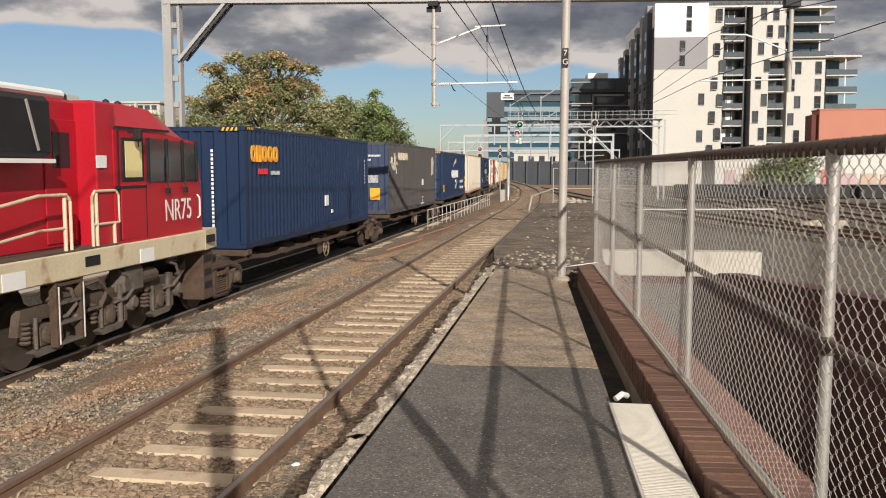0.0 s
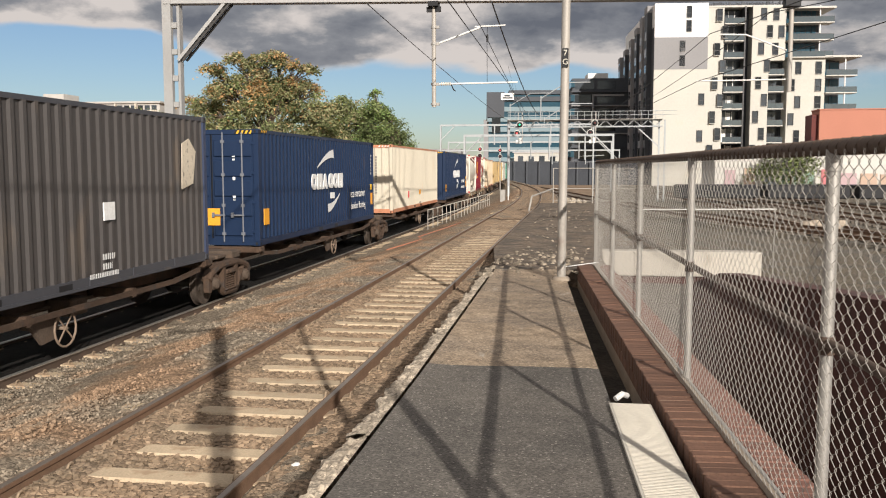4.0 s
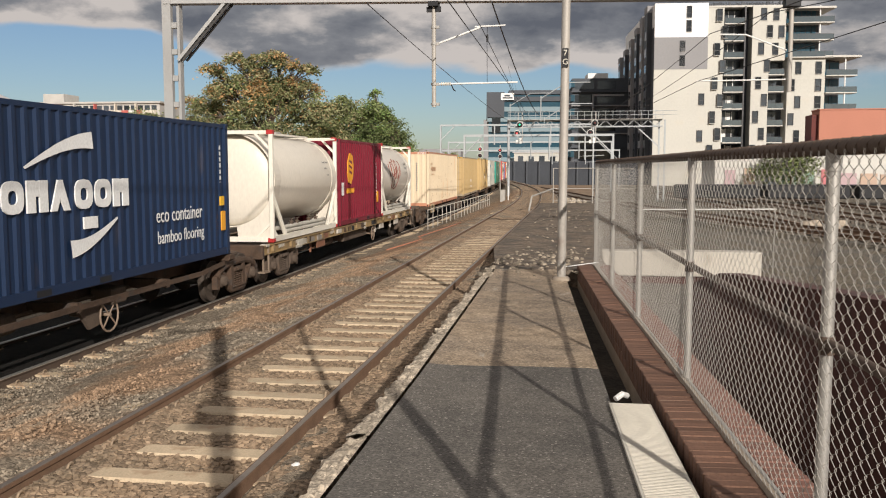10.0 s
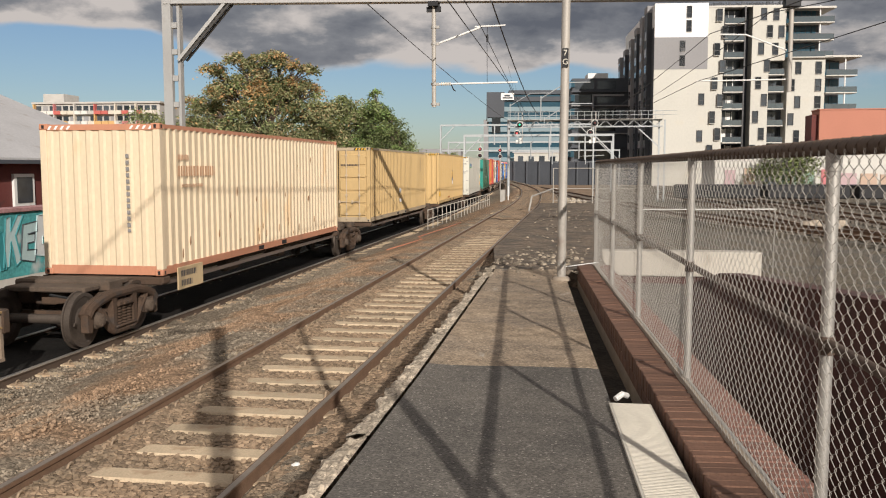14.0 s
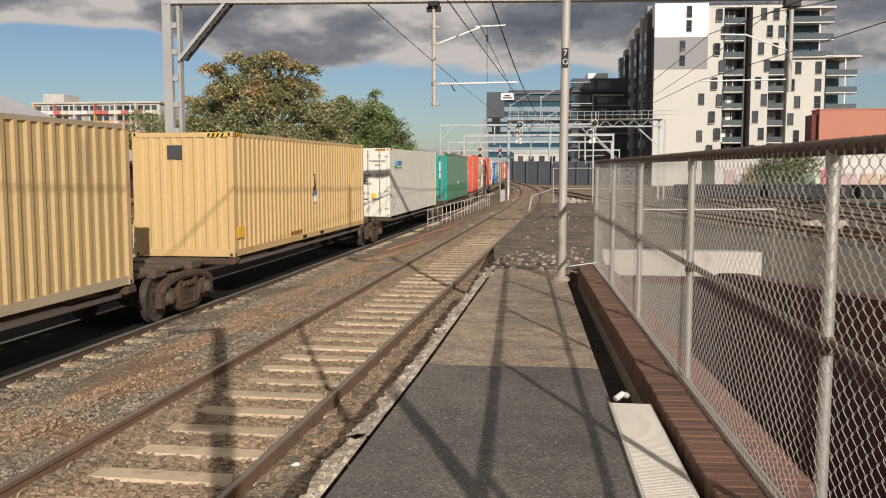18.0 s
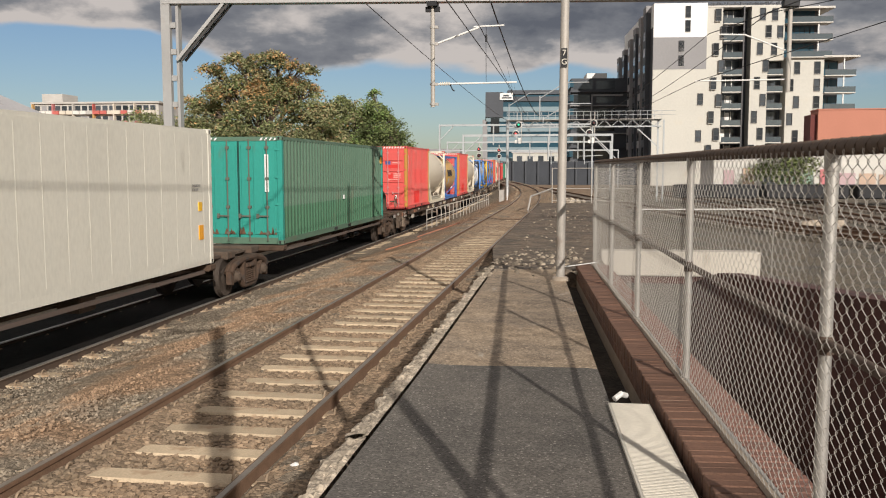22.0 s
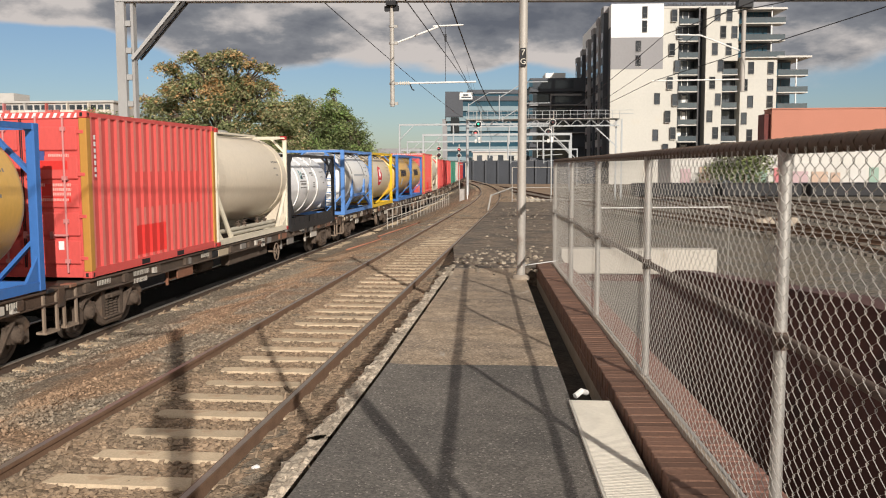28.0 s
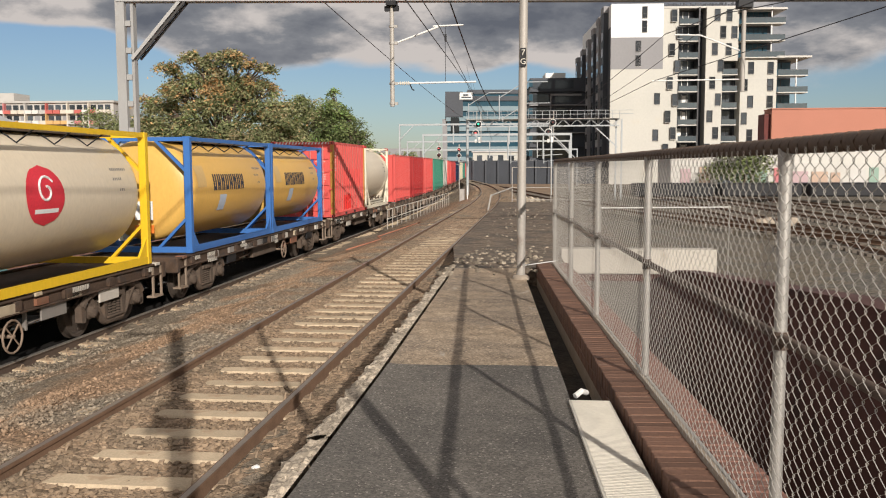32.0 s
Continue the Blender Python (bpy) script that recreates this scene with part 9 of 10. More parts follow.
def apartments():
    t = thing("apartment_building", "ten-storey cream and white apartment block with balconies", "apartment building")
    T = pose(13.2, 165, 0, 0, 0, 4.5)          # across the front, back, up
    st = 3.02
    k = 0.0974

    def U(px):
        return (px - 1160) * k
    part("wall", Geo().box((0, 0, -1), (U(1257), 40, 14.0)).box((U(1257), 0.3, -1), (U(1286), 40, 30.9)), "cream", t, m=T)
    part("wall", Geo().box((0, 0, 20.6), (U(1257), 40, 31.6)), "white_panel", t, "white upper wall", m=T)
    part("wall", Geo().box((-0.02, -0.03, 14.0 + 5.9), (U(1257), 40, 25.6)), "grey_panel", t, "grey middle wall", m=T)
    part("wall", Geo().box((0.0, 0.0, 14.0), (U(1257), 40, 19.9)), "cream", t, m=T)
    jo = Geo()
    for z in (3.2, 7.4, 11.6, 15.8):
        jo.box((0.0, -0.012, z), (U(1257), 0.0, z + 0.05))
    part("panel_joints", jo, "slab", t, m=T)
    for z in (26.8, 29.3):
        window_unit(t, U(1222), z - 0.2, 0.75, 1.9, T)
    for z in (20.8, 23.4):
        window_unit(t, U(1211), z - 0.3, 0.8, 1.8, T)
    for px, z in ((1252, 13.6), (1250, 7.0)):
        window_unit(t, U(px) - 0.45, z, 0.85, 1.9, T)
    # stepped cream bays with deep recesses between
    part("wall", Geo().box((U(1336), -0.2, -1), (U(1367), 40, 30.9)), "cream", t, m=T)
    part("wall", Geo().box((U(1367), -0.1, 21.3), (U(1396), 40, 30.8)), "cream", t, m=T)
    # charcoal back walls: shade of the recesses and the slit is put into the colour
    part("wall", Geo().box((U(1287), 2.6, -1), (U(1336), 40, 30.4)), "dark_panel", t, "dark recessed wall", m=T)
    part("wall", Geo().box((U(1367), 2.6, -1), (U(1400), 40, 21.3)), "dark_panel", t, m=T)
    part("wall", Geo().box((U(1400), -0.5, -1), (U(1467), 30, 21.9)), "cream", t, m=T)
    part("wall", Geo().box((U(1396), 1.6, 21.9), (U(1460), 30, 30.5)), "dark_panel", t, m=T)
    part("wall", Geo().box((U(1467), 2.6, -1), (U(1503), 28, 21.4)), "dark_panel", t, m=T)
    part("fin", Geo().box((U(1322), -0.15, -1), (U(1324.5), 3, 30.9)), "window_trim", t, m=T)
    for u0, u1, z, back in ((U(1257), U(1400), 31.0, 0.2), (U(1398), U(1480), 30.4, -1.4), (U(1464), U(1528), 21.9, -1.2)):
        part("roof_slab", Geo().box((u0, back, z - 0.22), (u1, 30, z + 0.12)), "slab", t, m=T)
    for z in (3.2, 6.2, 9.2, 12.3, 15.3, 18.3):
        part("panel_joint", Geo().box((U(1337), -0.21, z), (U(1366), -0.2, z + 0.04)), "slab", t, m=T)
        part("panel_joint", Geo().box((U(1401), -0.51, z - 0.3), (U(1466), -0.5, z - 0.26)), "slab", t, m=T)
    rp = Geo()
    rng = random.Random(12)
    for i in range(60):
        u = U(1258) + i * 0.24 * 1.05
        rp.box((u, 0.5, 31.1), (u + rng.uniform(0.1, 0.3), 0.9, 31.25 + rng.uniform(0.1, 0.55)))
    part("roof_planting", rp, "dark_panel", t, m=T)
    for i in range(10):
        z = 0.9 + i * st
        k1, k2 = i % 2, (i + 1) % 2
        window_unit(t, U((1263, 1275)[k2]) + 0.15 * i, z + 0.35, 0.85, 2.0, T)
        window_unit(t, U((1340, 1353)[k2]) + 0.17 * i, z + 0.35, 0.85, 2.0, T @ pose(0, -0.2, 0))
        if i < 7:
            window_unit(t, U((1408, 1419)[k2]), z - 0.1, 0.85, 2.0, T @ pose(0, -0.5, 0))
            if i > 2:
                window_unit(t, U(1455), z - 0.1, 0.9, 2.0, T @ pose(0, -0.5, 0))
        else:
            window_unit(t, U((1378, 1388)[k2]), z + 0.3, 0.85, 2.0, T @ pose(0, -0.1, 0))
        balcony(t, U(1287), U(1322), z - 0.2, T, 0.1)
        for a, b in ((1288, 1298), (1299, 1309), (1310, 1321)):
            part("glazed_door", Geo().box((U(a), 2.52, z), (U(b), 2.6, z + 2.45)), "window", t, m=T)
        for a in (1298, 1309):
            part("door_mullion", Geo().box((U(a), 2.48, z - 0.1), (U(a + 1), 2.6, z + 2.5)), "white", t, m=T)
        if rng.random() < 0.5:
            a = rng.choice((1289, 1300, 1311))
            part("curtain", Geo().box((U(a), 2.49, z), (U(a + rng.randint(4, 9)), 2.52, z + 2.3)), rng.choice(("white", "flat_grey")), t, m=T)
        if i < 7:
            balcony(t, U(1367.5), U(1396), z - 0.2, T, 0.1)
            for a in (1369, 1383):
                part("glazed_door", Geo().box((U(a), 2.52, z), (U(a + 13), 2.6, z + 2.45)), "window", t, m=T)
            if i > 2:
                balcony(t, U(1468), U(1523), z - 0.5, T, 0.9)
                for a in (1469, 1486):
                    part("glazed_door", Geo().box((U(a), 2.5, z - 0.3), (U(a + 15), 2.6, z + 2.1)), "glass_blue", t, m=T)
                part("column", Geo().box((U(1501), -0.7, z - 0.4), (U(1503), -0.5, z + 2.5)), "white", t, m=T)
        else:
            balcony(t, U(1399), U(1478), z - 0.3, T, 1.2)
            for a in range(1401, 1455, 9):
                part("glazed_door", Geo().box((U(a), 1.52, z), (U(a + 8), 1.6, z + 2.4)), "glass_blue", t, m=T)
            part("column", Geo().box((U(1453), -0.8, z - 0.3), (U(1455), -0.6, z + 2.7)), "white", t, m=T)
    # long shaded side with fins and storey bands; dark glazed panels carry that shade too
    S = T @ pose(0, 0, 0, 0, 0, 90)
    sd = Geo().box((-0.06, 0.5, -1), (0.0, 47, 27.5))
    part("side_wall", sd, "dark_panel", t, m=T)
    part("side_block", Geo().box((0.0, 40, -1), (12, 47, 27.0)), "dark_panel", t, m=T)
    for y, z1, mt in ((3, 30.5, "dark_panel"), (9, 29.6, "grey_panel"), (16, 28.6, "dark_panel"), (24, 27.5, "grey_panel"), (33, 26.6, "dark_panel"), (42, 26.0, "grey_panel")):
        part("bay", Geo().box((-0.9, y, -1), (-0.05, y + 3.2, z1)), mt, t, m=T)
        part("bay_top", Geo().box((-0.95, y - 0.1, z1), (1.0, y + 3.4, z1 + 1.2)), "grey_panel", t, m=T)
        for i in range(9):
            part("side_window", Geo().box((-0.94, y + 0.5, 1.4 + i * st), (-0.90, y + 2.6, 3.0 + i * st)), "window", t, m=T)
            part("side_panel", Geo().box((-0.10, y + 3.6, 1.2 + i * st), (-0.062, y + 5.4, 3.1 + i * st)), "window" if i % 3 else "white", t, m=T)


def far_buildings():
    # layered office block
    t = thing("office_building", "dark glass office block with pale floor bands", "office building")
    T = pose(-26.4, 260, 0, 0, 0, 6)
    part("core", Geo().box((0, 0.5, -1), (24, 30, 23.5)), "glass_blue", t, m=T)
    for i in range(8):
        z = 1.0 + i * 2.95
        part("floor_band", Geo().box((-0.4 if i > 4 else 0.0, 0, z), (24.2, 30, z + 1.35)), "office_band" if i < 7 else "dark_panel", t, m=T)
    part("penthouse", Geo().box((6, 4, 24), (24, 28, 25.2)), "dark_panel", t, m=T)
    part("overhang", Geo().box((-0.6, -0.4, 17.0), (4.6, 20, 24.3)), "dark_panel", t, m=T)
    part("notch", Geo().box((1.0, -0.1, 12.5), (3.5, 0.6, 16.8)), "window", t, m=T)
    part("sign_board", Geo().box((3.6, -0.55, 22.0), (7.4, -0.42, 24.0)), "white", t, "white sign board", m=T)
    part("sign_mark", Geo().box((4.1, -0.58, 22.4), (7.0, -0.56, 22.8)).box((4.6, -0.58, 23.0), (6.2, -0.56, 23.5)), "dark_panel", t, m=T)
    t = thing("dark_building", "charcoal mid-rise building with deep balconies", "building")
    T = pose(-1.6, 195, 0, 0, 0, 5)
    part("body", Geo().box((0, 0, -1), (16, 30, 21.5)), "dark_panel", t, m=T)
    for i in range(7):
        part("glazing", Geo().box((-0.25, -0.3, 1.6 + i * 3.0), (0.5, 20, 3.0 + i * 3.0)), "glass_blue", t, m=T)
    for i in range(7):
        z = 0.5 + i * 3.0
        part("slab", Geo().box((-0.3, -0.8, z), (12, 0, z + 0.25)), "grey_panel" if i % 2 else "dark_panel", t, m=T)
        part("window", Geo().box((0.6, -0.06, z + 0.7), (4.6, 0.0, z + 2.5)), "window", t, m=T)
        part("window", Geo().box((5.4, -0.06, z + 0.7), (9.4, 0.0, z + 2.5)), "window", t, m=T)
    part("roof_box", Geo().box((3.6, 3, 21.5), (8.0, 10, 22.9)), "white", t, m=T)
    part("screen", Geo().box((4.2, -1.2, 17.6), (11, -0.9, 18.0)).box((4.2, -1.2, 8), (4.5, -0.9, 18.0)), "grey_panel", t, m=T)
    t = thing("terracotta_building", "plain terracotta rendered building", "building")
    part("body", Geo().box((31.0, 122, -1), (60, 126, 9.75)), "terracotta", t)
    part("side", Geo().box((30.2, 122.6, -1), (31.0, 126, 9.2)), "maroon_wall", t)
    part("parapet", Geo().box((30.9, 121.9, 9.75), (60, 126, 9.9)), "terracotta", t)
    # low flats and the shed on the far side of the train
    t = thing("flats", "low block of flats with coloured balconies", "flats")
    T = pose(-152, 224, 0, 0, 0, 2)
    part("body", Geo().box((4, 0, -1), (40, 14, 19.9)), "flat_grey", t, m=T)
    part("roof_box", Geo().box((5.5, 2, 19.9), (11.5, 10, 22.6)), "flat_grey", t, m=T)
    part("roof_edge", Geo().box((3.5, -0.6, 19.7), (40.5, 14, 20.2)), "flat_grey", t, m=T)
    cols = [paint("balcony_ochre", (0.58, 0.36, 0.15)), paint("balcony_pink", (0.55, 0.20, 0.20)), paint("balcony_cream", (0.62, 0.56, 0.47)), M["flat_grey"], paint("balcony_pale", (0.66, 0.64, 0.60)), paint("balcony_red", (0.50, 0.13, 0.11))]
    rng = random.Random(3)
    for i in range(4):
        for j in range(18):
            u = 4.4 + j * 1.95
            z = 8.4 + i * 2.8
            c_ = rng.choice(cols)
            b_ = part("balcony", Geo().box((u, -1.2, z), (u + 1.75, 0.0, z + 0.95)), c_, t, m=T)
            part("balcony_rail", Geo().box((u, -1.22, z + 1.02), (u + 1.75, -1.16, z + 1.08)), "galv", b_)
            part("window", Geo().box((u + 0.15, -0.06, z + 1.0), (u + 1.6, 0.02, z + 2.35)), "window" if rng.random() < 0.75 else "grey_panel", t, m=T)
            if j % 3 == 0:
                part("pier", Geo().box((u - 0.2, -1.25, z), (u + 0.1, 0.0, z + 2.8)), rng.choice(cols), t, m=T)
    t = thing("pale_shed", "white-roofed maroon shed beside the line", "shed")
    s = Geo()
    s.box((-33.2, -25, -1), (-16.1, 30.5, 2.60))
    part("wall", s, "maroon_wall", t)
    r = Geo()
    r.prism([(-33.6, 2.50), (-24.6, 6.10), (-15.7, 2.50), (-15.7, 2.60), (-24.6, 6.22), (-33.6, 2.60)], Matrix(((1, 0, 0, 0), (0, 0, 1, -25.4), (0, 1, 0, 0), (0, 0, 0, 1))), 56.4)
    part("roof", r, "roof", t)
    part("gable", Geo().prism([(-33.2, 2.3), (-16.1, 2.3), (-24.6, 5.9)], Matrix(((1, 0, 0, 0), (0, 0, 1, 30.3), (0, 1, 0, 0), (0, 0, 0, 1))), 0.2), "maroon_wall", t)
    part("gutter", Geo().box((-15.72, -25.4, 2.43), (-15.60, 31.0, 2.54)), "dark_panel", t)
    for y in SHED_WINDOWS:
        w = part("window", Geo().box((-16.12, y, 1.2), (-16.02, y + 0.95, 2.14)), "white", t)
        part("pane", Geo().box((-16.03, y + 0.12, 1.30), (-16.0, y + 0.83, 2.04)), "window", w)
    chalk = paint("chalky_white", (0.66, 0.54, 0.50), 0.5, 0.9)
    for ch, y in (("A", 25.08), ("T", 25.83), ("W", 26.68)):
        lettering(ch, 1.12, chalk, t, pose(-16.09, y, 1.83, 90, 0, 90), "chalky white painted letter", squeeze=0.9)
    g = thing("graffiti_wall", "low rendered wall covered in faded graffiti", "wall", kind="structure")
    part("wall", Geo().box((-14.9, -30, -1), (-14.6, 34, 1.15)), "slab", g)
    rng = random.Random(15)
    part("painted_band", Geo().box((-14.604, -30, -0.55), (-14.596, 22.8, 1.15)), mat("sprayed_teal", (0.07, 0.30, 0.31), 0.85, 0, 0.5, 0.9, 12, 0.2, 0.004, dirt=(0.50, 0.50, 0.50), amount=0.55, dirt_scale=1.1), g, "teal sprayed paint over old white")
    part("painted_band", Geo().box((-14.604, 22.8, -0.55), (-14.596, 34, 1.15)), mat("sprayed_brown", (0.30, 0.17, 0.14), 0.85, 0, 0.5, 1.4, 14, 0.2, 0.004, dirt=(0.13, 0.07, 0.06), amount=0.5, dirt_scale=1.6), g, "brown and pink sprayed paint")
    part("wall_cap", Geo().box((-14.98, -30, 1.15), (-14.52, 34, 1.28), 0.02), mat("pink_cap", (0.36, 0.20, 0.20), 0.9, 0, 0.3, 2, 20), g)
    tones = [paint("spray_white", (0.62, 0.64, 0.64)), paint("spray_teal", (0.04, 0.22, 0.24)), paint("spray_pale", (0.42, 0.55, 0.56)), paint("spray_black", (0.05, 0.06, 0.07))]
    dim, dull, gold = paint("spray_umber", (0.10, 0.085, 0.07)), paint("spray_moss", (0.16, 0.17, 0.13)), paint("spray_yellow", (0.60, 0.42, 0.20))
    y = -4.0
    while y < 33:
        # one big letter of the tag: an outline, a fill and a stroke
        w, h, z0 = rng.uniform(0.55, 0.9), rng.uniform(0.9, 1.35), rng.uniform(-0.35, -0.15)
        k = rng.randrange(4)
        shapes = ([(0, 0), (0.3, 0), (0.35, 0.5), (0.7, 0), (1, 0.1), (0.6, 0.6), (1, 1), (0.65, 1), (0.3, 0.7), (0.3, 1), (0, 0.95)],
                  [(0.1, 0), (0.9, 0.05), (1, 0.4), (0.4, 0.35), (0.95, 0.8), (0.7, 1), (0.05, 0.95), (0, 0.7), (0.5, 0.75), (0, 0.3)],
                  [(0, 0), (0.35, 0.05), (0.45, 0.35), (0.6, 0.35), (0.7, 0), (1, 0.02), (0.75, 1), (0.35, 0.95)],
                  [(0, 0.1), (0.9, 0), (1, 0.3), (0.4, 0.32), (0.4, 0.48), (0.85, 0.5), (0.85, 0.7), (0.4, 0.7), (1, 0.75), (0.95, 1), (0.05, 0.95)])
        poly = [(a * w, b * h) for a, b in shapes[k]]
        m_ = Matrix(((0, 0, 1, -14.594), (1, 0.12, 0, y), (0, 1, 0, z0), (0, 0, 0, 1)))
        fill = Geo().prism(poly, m_, 0.006)
        late = y > 22.7                 # a second piece: dark rounded letters in yellow outline
        part("graffiti", fill, rng.choice((dim, dull)) if late else rng.choice(tones[:3]), g)
        ring = Geo()
        pts = [m_ @ Vector((a, b, 0.008)) for a, b in poly]
        ring.path(pts + [pts[0]], 0.022, 4)
        part("graffiti", ring, rng.choice((gold, gold, tones[0])) if late else rng.choice(tones), g)
        y += w * rng.uniform(0.75, 1.0)
    # far background beyond the gantry and the yard
    t = thing("viaduct_wall", "dark low wall with piers behind the tracks", "wall", kind="structure")
    part("wall", Geo().box((-22, 170, -1), (40, 171, 3.5)), "wall_dark", t)
    for i in range(26):
        part("pier", Geo().box((-22 + i * 2.4, 169.5, -1), (-21.7 + i * 2.4, 170, 3.6)), "dark_panel", t)
    t = thing("cream_hall", "low cream building behind the tracks", "building")
    part("body", Geo().box((-14.5, 200, -1), (-4.3, 210, 5.6)), "cream", t)
    for k in range(4):
        part("bay_opening", Geo().box((-13.6 + k * 2.4, 199.9, 3.2), (-12.4 + k * 2.4, 200.05, 4.9)), "window", t)
    part("roof", Geo().box((-14.8, 199.7, 5.6), (-4.0, 210, 5.9)), "roof", t)
    t = thing("far_towers", "distant grey towers", "towers", kind="structure")
    for x, w, h, y in ((-75, 9, 40, 700), (-62, 7, 33, 700), (-110, 30, 15, 600), (-40, 60, 14, 500)):
        part("tower", Geo().box((x, y, -1), (x + w, y + 12, h)), "grey_panel", t)
    t = thing("graffiti_shed", "long pale yard shed with painted wall panels", "shed")
    part("wall", Geo().box((14, 95, -1), (70, 105, 2.6)), "slab", t)
    part("upper_wall", Geo().box((14, 95.3, 2.6), (46, 105, 4.2)), "slab", t)
    rng = random.Random(21)
    tones = [paint("panel_green", (0.25, 0.36, 0.29)), paint("panel_red", (0.48, 0.16, 0.17)), paint("panel_white", (0.55, 0.53, 0.50)), paint("panel_orange", (0.46, 0.33, 0.25)), paint("panel_blue", (0.32, 0.35, 0.43)), paint("panel_pink", (0.45, 0.32, 0.33))]
    for i in range(28):
        x = 15 + i * 1.9
        part("painted_panel", Geo().box((x, 94.9, 0.2), (x + rng.uniform(0.9, 1.8), 95.0, rng.uniform(1.2, 2.4))), rng.choice(tones), t)
    t = thing("dark_wagon_row", "row of dark parked wagons in the yard", "parked wagons")
    for i in range(6):
        part("wagon_body", Geo().box((8 + i * 7, 74, -0.2), (14.4 + i * 7, 77, 0.9), 0.1), "black", t)
    t = thing("yard_handrail", "thin white handrail across the yard", "handrail")
    part("rail", Geo().tube((1.6, 23.0, 1.24), (4.95, 23.2, 1.26), 0.016, 6), "white", t)
    for x in (1.65, 4.9):
        part("post", Geo().tube((x, 23.2, -0.8), (x, 23.1, 1.25), 0.016, 6), "galv", t)
    st = Geo()
    for i in range(4):
        st.lathe((10.8 + i * 0.6, 44 + (i % 2), -0.75), (0, 0.1, 1), [(0, 0.32), (0.25, 0.36), (0.5, 0.2)], 9)
    solid("pale_boulders", st, "mortar", "heap of pale boulders in the yard", "boulders", kind="stuff")


# ------------------------------------------------------------------ trees
def leaf_mat(name, col, var=0.35):
    return mat(name, col, 0.75, 0, var, 0.9, 9, 0.1, 0.002, spec=0.2)


def tree(name, label, base, height, lobes, tones, seed, leaves, size):
    """lobes: (offset, radii) of the leaf masses. Limbs run to each mass; leaves are small bent blades in flat sprays."""
    rng = random.Random(seed)
    t = thing(name, label, "tree")
    tr = Geo()
    tr.smooth = True
    fork = Vector((0, 0, height * 0.42))
    tr.tube((0, 0, -0.5), fork, height * 0.030, 10, height * 0.020)
    B = Vector(base)
    names, weights = [k for k, _ in tones], [w for _, w in tones]
    crowns = {k: ([], []) for k in names}
    total = sum(r[0] * r[2] for _, r in lobes)
    for off, rad in lobes:
        o = Vector(off)
        midp = fork.lerp(o, 0.5) + Vector((rng.uniform(-.4, .4), rng.uniform(-.4, .4), 0.3))
        tr.tube(fork, midp, height * 0.014, 7, height * 0.009)
        tr.tube(midp, o, height * 0.009, 6, height * 0.004)
        cnt = int(leaves * rad[0] * rad[2] / total)
        pads = max(7, int(12.5 * (rad[0] * rad[2]) ** 0.5 / size * 0.15))
        for _ in range(pads):
            d = Vector((rng.gauss(0, 1), rng.gauss(0, 1), rng.gauss(0.25, 1))).normalized() * rng.uniform(0.55, 1.12)
            e = o + Vector((d.x * rad[0], d.y * rad[1], d.z * rad[2]))
            tr.tube(midp.lerp(o, 0.6), e, height * 0.0045, 5, height * 0.0015)
            c = B + e
            w = [x * (2.4 if k == "leaf_gold" and o.z > height * 0.55 and d.z > 0 else 0.45 if k == "leaf_gold" else 1.0) for k, x in tones]
            own = rng.choices(names, w)[0]
            pr = 0.50 * (rad[0] * rad[2]) ** 0.5 * rng.uniform(0.6, 1.25) + size
            tilt = Vector((rng.uniform(-.45, .45), rng.uniform(-.45, .45), 1)).normalized()
            for _ in range(int(cnt / pads)):
                vs, fs = crowns[own if rng.random() < 0.5 else rng.choices(names, w)[0]]
                p = Vector((rng.gauss(0, pr * 0.62), rng.gauss(0, pr * 0.62), 0))
                p.z = -(p.x * tilt.x + p.y * tilt.y) - 0.35 * (p.x * p.x + p.y * p.y) / pr + rng.gauss(0, pr * 0.26)
                p += c
                s = size * rng.uniform(0.5, 1.25)
                n = (tilt + Vector((rng.gauss(0, .6), rng.gauss(0, .6), rng.gauss(0, .35)))).normalized()
                a = n.orthogonal().normalized()
                a = Matrix.Rotation(rng.uniform(0, 6.28), 3, n) @ a
                b = n.cross(a)
                i = len(vs)
                vs += [p - b * s * 0.30, p + a * s * 0.8 - b * s * 0.05, p + b * s * 0.30 + a * s * 0.2, p - a * s * 0.5]
                fs.append((i, i + 1, i + 2, i + 3))
    tr.v = [(v[0] + B.x, v[1] + B.y, v[2] + B.z) for v in tr.v]
    part("trunk", tr, "bark", t)
    for k, (vs, fs) in crowns.items():
        me = bpy.data.meshes.new("crown")
        me.from_pydata(vs, [], fs)
        me.materials.append(M[k])
        part("crown", me, None, t)


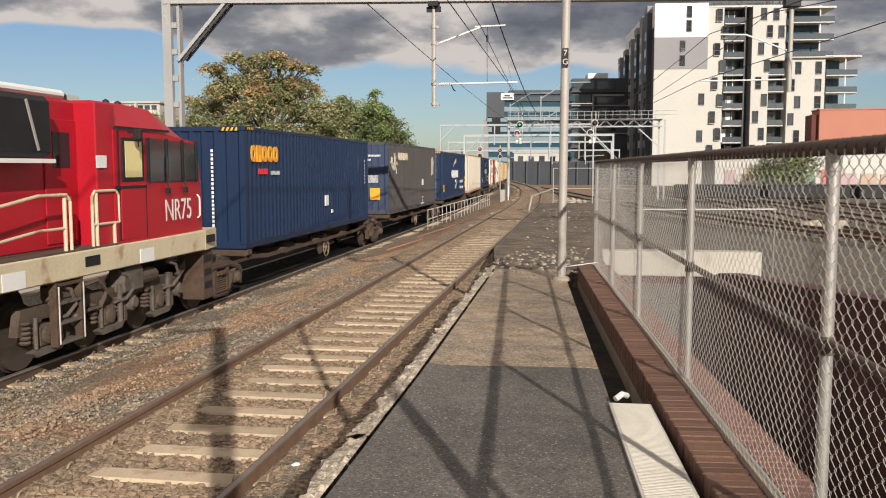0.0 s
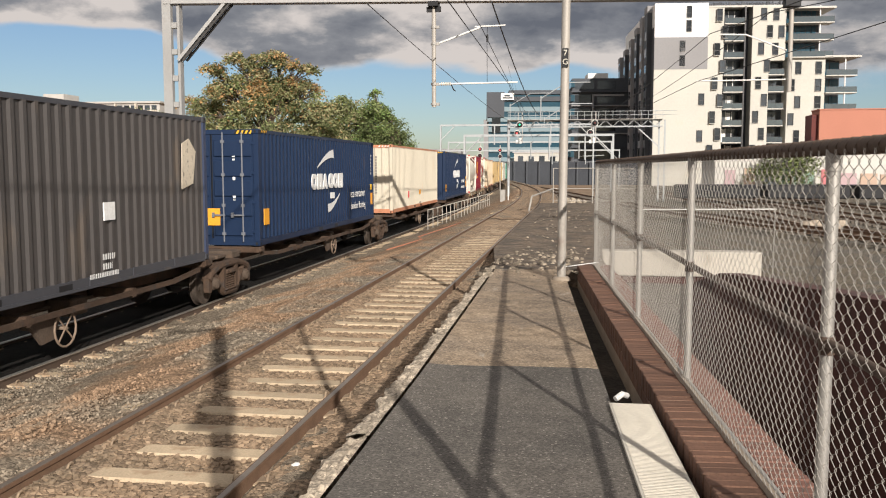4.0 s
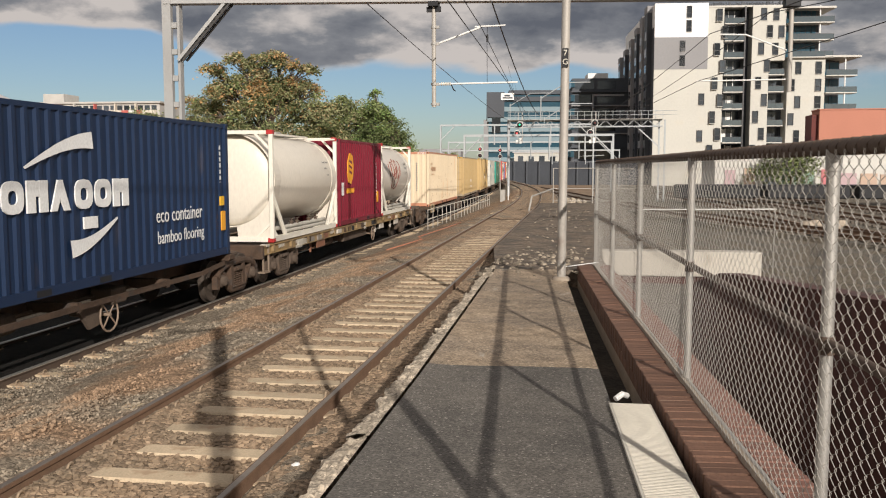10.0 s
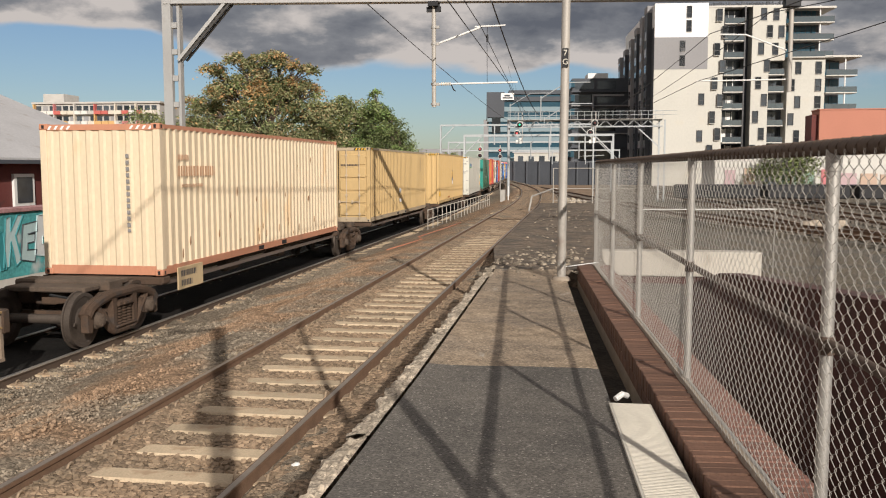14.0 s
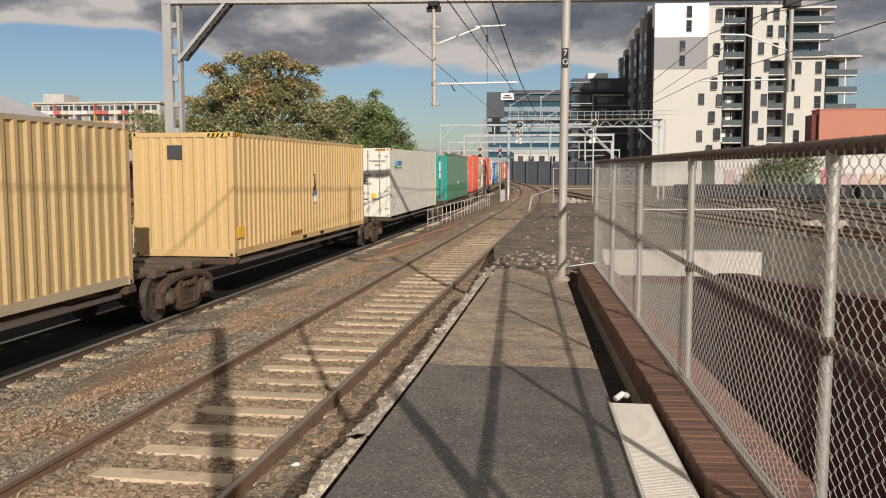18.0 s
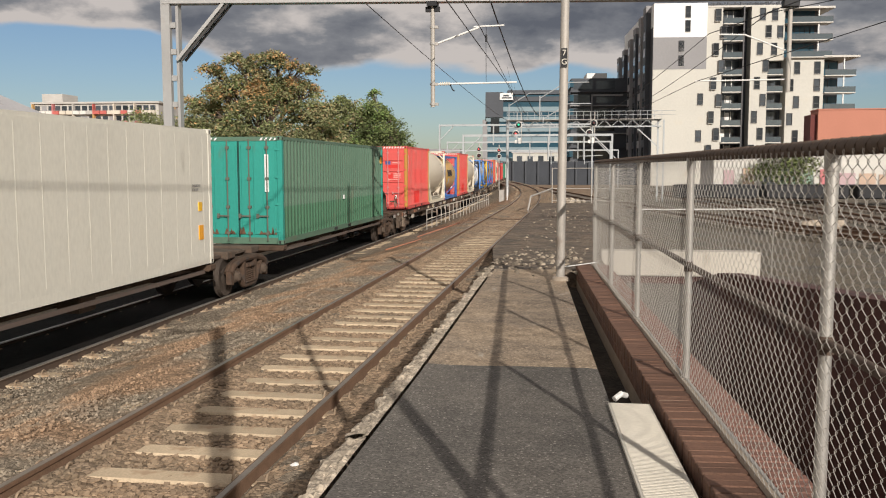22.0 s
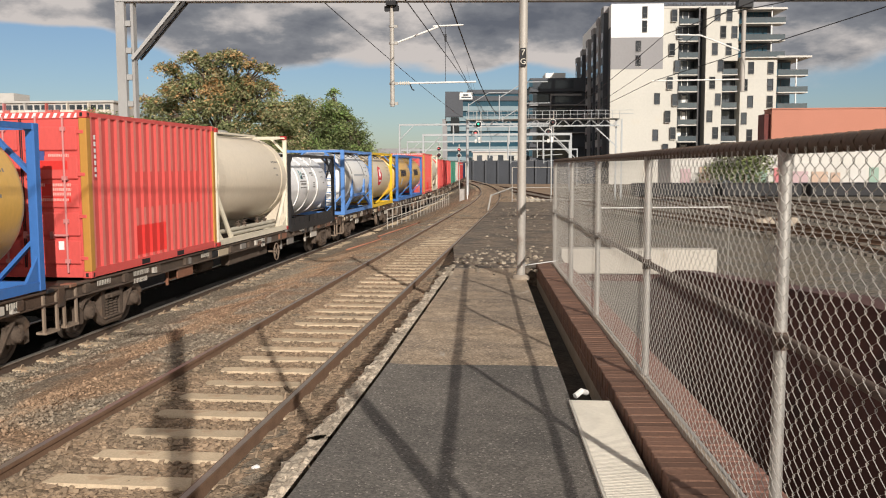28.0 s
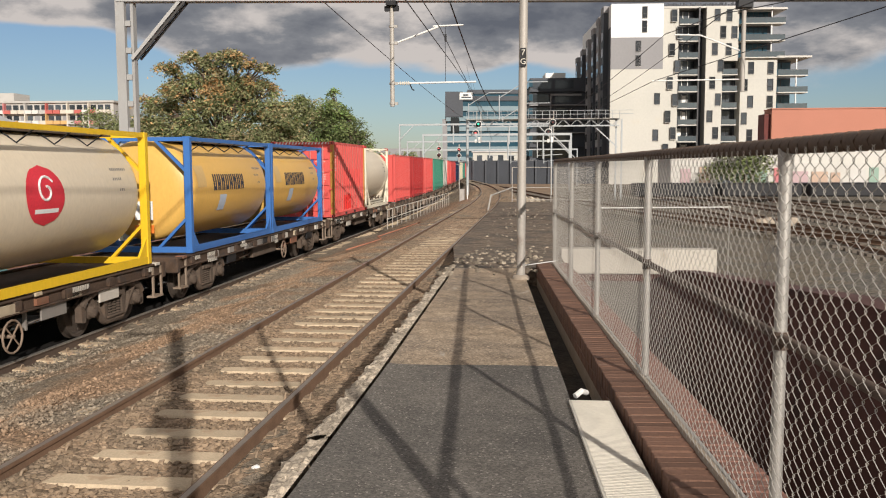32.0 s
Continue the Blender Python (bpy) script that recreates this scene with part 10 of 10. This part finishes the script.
def trees():
    M["leaf_olive"] = leaf_mat("olive_leaves", (0.27, 0.276, 0.138))
    M["leaf_dark"] = leaf_mat("dark_leaves", (0.126, 0.15, 0.066))
    M["leaf_gold"] = leaf_mat("golden_flowers", (0.516, 0.318, 0.144))
    M["leaf_tan"] = leaf_mat("tan_leaves", (0.408, 0.342, 0.198))
    M["leaf_green"] = leaf_mat("green_leaves", (0.228, 0.27, 0.108))
    M["leaf_bright"] = leaf_mat("bright_leaves", (0.204, 0.3, 0.096))
    grev = [("leaf_olive", 5), ("leaf_dark", 3), ("leaf_gold", 1.1), ("leaf_tan", 1.8), ("leaf_green", 1.5)]
    tree("silky_oak", "large olive tree flecked with golden orange blossom", (-18.4, 50, -1), 10.1,
         [((-2.6, 0, 9.05), (0.75, 1.0, 0.42)), ((-1.3, 0, 9.55), (0.9, 1.2, 0.42)), ((0.1, 0, 9.7), (0.95, 1.3, 0.40)), ((1.3, -0.2, 9.45), (0.85, 1.2, 0.42)), ((2.4, -0.3, 8.95), (0.75, 1.2, 0.42)),
          ((-2.7, 0.2, 8.0), (0.75, 1.2, 0.45)), ((-1.2, 0, 8.55), (1.0, 1.4, 0.6)), ((0.4, 0.3, 8.65), (1.2, 1.5, 0.65)), ((-1.8, 0, 7.6), (1.3, 1.4, 0.6)), ((0.2, 0.2, 7.7), (1.5, 1.4, 0.6)), ((1.9, 0.2, 7.4), (1.2, 1.4, 0.6)), ((1.9, 0, 8.1), (0.9, 1.2, 0.5)), ((2.9, 0, 7.75), (0.6, 1.0, 0.4)),
          ((-4.0, 0.4, 7.0), (1.0, 1.4, 0.6)), ((-2.7, -0.3, 6.6), (1.1, 1.4, 0.6)), ((-0.9, -0.3, 6.9), (1.2, 1.5, 0.6)), ((0.9, -0.5, 6.8), (1.2, 1.5, 0.6)), ((2.4, 0, 6.5), (1.1, 1.4, 0.6)), ((3.5, 0.2, 6.7), (0.9, 1.3, 0.5)),
          ((-4.5, 0.4, 5.7), (1.1, 1.6, 0.7)), ((-2.6, 0, 5.3), (1.5, 1.8, 0.8)), ((-0.4, 0, 5.3), (1.6, 1.8, 0.8)), ((1.6, -0.4, 5.2), (1.6, 1.8, 0.8)), ((3.6, 0.2, 5.5), (1.3, 1.5, 0.7)),
          ((-4.0, 0, 4.3), (1.6, 2.0, 0.9)), ((-1.4, 0, 4.0), (2.2, 2.0, 1.0)), ((1.4, 0.3, 4.0), (2.2, 2.0, 1.0)), ((3.8, 0.3, 4.1), (1.8, 2.0, 0.9)), ((0, 0, 2.9), (4.6, 2.0, 1.0))], grev, 5, 120000, 0.15)
    tree("green_tree", "rounded green tree behind the train", (-14.6, 54, -1), 8.0,
         [((0.2, 0, 7.0), (0.9, 1.4, 0.7)), ((-0.9, 0, 6.6), (0.9, 1.3, 0.7)), ((1.1, 0, 6.2), (0.9, 1.3, 0.8)), ((-1.2, 0, 5.6), (1.2, 1.6, 0.9)), ((0.4, 0, 5.5), (1.4, 1.6, 1.0)), ((1.7, 0, 5.1), (1.0, 1.6, 0.9)), ((-0.4, 0, 4.1), (2.2, 2.0, 1.2)), ((1.4, 0, 3.8), (1.6, 2.0, 1.2))], [("leaf_green", 6), ("leaf_tan", 1.5), ("leaf_dark", 2), ("leaf_olive", 3)], 6, 40000, 0.13)
    tree("green_tree", "darker green tree with drooping sprays", (-9.9, 50, -1), 8.0,
         [((-1.75, 0, 7.3), (0.35, 0.6, 0.5)), ((-1.6, 0, 6.5), (0.7, 0.9, 0.6)), ((-0.9, 0, 6.2), (0.6, 0.9, 0.5)), ((-1.3, 0, 5.5), (1.1, 1.1, 0.7)), ((-0.55, 0, 5.2), (0.7, 1.1, 0.6)), ((-1.4, 0, 4.5), (1.3, 1.2, 0.8)), ((-0.4, 0, 4.4), (0.7, 1.1, 0.6)), ((-0.1, 0, 3.9), (0.6, 1.0, 0.5)), ((-1.2, 0, 3.5), (1.5, 1.2, 0.9))], [("leaf_green", 3), ("leaf_dark", 5), ("leaf_bright", 2)], 7, 26000, 0.13)
    tree("olive_tree", "low olive tree beside the shed", (-28.0, 55, -1), 7.4,
         [((0, 0, 5.6), (2.4, 2, 1.3)), ((2.6, 0, 5.0), (2.0, 1.6, 1.4)), ((-2.0, 0, 4.4), (1.8, 1.6, 1.3)), ((1.0, 0, 3.6), (3.4, 2, 1.4))], [("leaf_olive", 4), ("leaf_green", 4), ("leaf_dark", 3)], 8, 26000, 0.15)
    for i, (x, y, h) in enumerate(((-24.5, 166, 6.4), (-17.5, 167, 5.6), (-30, 164, 6.6), (21.0, 92.5, 5.4), (40, 116, 6.0))):
        tree("far_tree", "dense dark green tree in the distance", (x, y, -1), h, [((0, 0, h * 0.72), (h * 0.38, h * 0.3, h * 0.28)), ((h * 0.3, 0, h * 0.5), (h * 0.3, h * 0.3, h * 0.25)), ((-h * 0.3, 0, h * 0.5), (h * 0.3, h * 0.3, h * 0.25))],
             [("leaf_green", 4), ("leaf_dark", 5)], 40 + i, 2600, 0.32)


# ------------------------------------------------------------------ motion of the train
def slack(s0):
    """Draft gear of the first sets is stretched a little further back."""
    return 0.12 if s0 < 200 else -0.05


def motions():
    times = [i * 0.5 for i in range(65)]
    for t, s0, length in MOVERS:
        # far off the track is straight enough for wide steps
        rows = []
        for k, tm in enumerate(times):
            s = s0 + slack(s0) - SPEED * tm
            if k % 2 and not -5 < s < 70 and 0 < k < 64:
                continue
            rows.append((tm, vehicle_pose(s, length)))
        walk(t, rows)
    for w, place, s0 in ROLLERS:
        r = place.z + 0.053
        t0, t1 = max(0.0, (s0 - 48) / SPEED), min(32.0, (s0 - 2) / SPEED)
        rows, tm = [], t0
        turn = lambda x: Matrix.Translation(place) @ Matrix.Rotation((x - t0) * SPEED / r, 4, "X")
        if t1 <= t0:
            walk(w, [(0, Matrix.Translation(place)), (32, Matrix.Translation(place))])
            continue
        if t0 > 0:
            rows.append((0, turn(t0)))
        while tm < t1:
            rows.append((tm, turn(tm)))
            tm += 1 / 15
        if t1 < 32:
            rows.append((32, turn(tm)))
        walk(w, rows)


ground()
track("near_track", "near railway track on pale concrete sleepers", xn, RAIL_N, 1.6, -6, 150, 4.47, 0.63, 34, "")
track("train_track", "railway track that carries the train", xt, RAIL_T, 1.6, -20, 190, 2.2, 0.66, 30, "")
platform()
kerb_and_fence()
pit_and_yard()
yard_tracks()
diverging_track()
pole_and_portal()
wires()
barrier()
gate()
gantries()
shadow_casters()
apartments()
far_buildings()
trees()
stones()
locomotive()
consist()
motions()
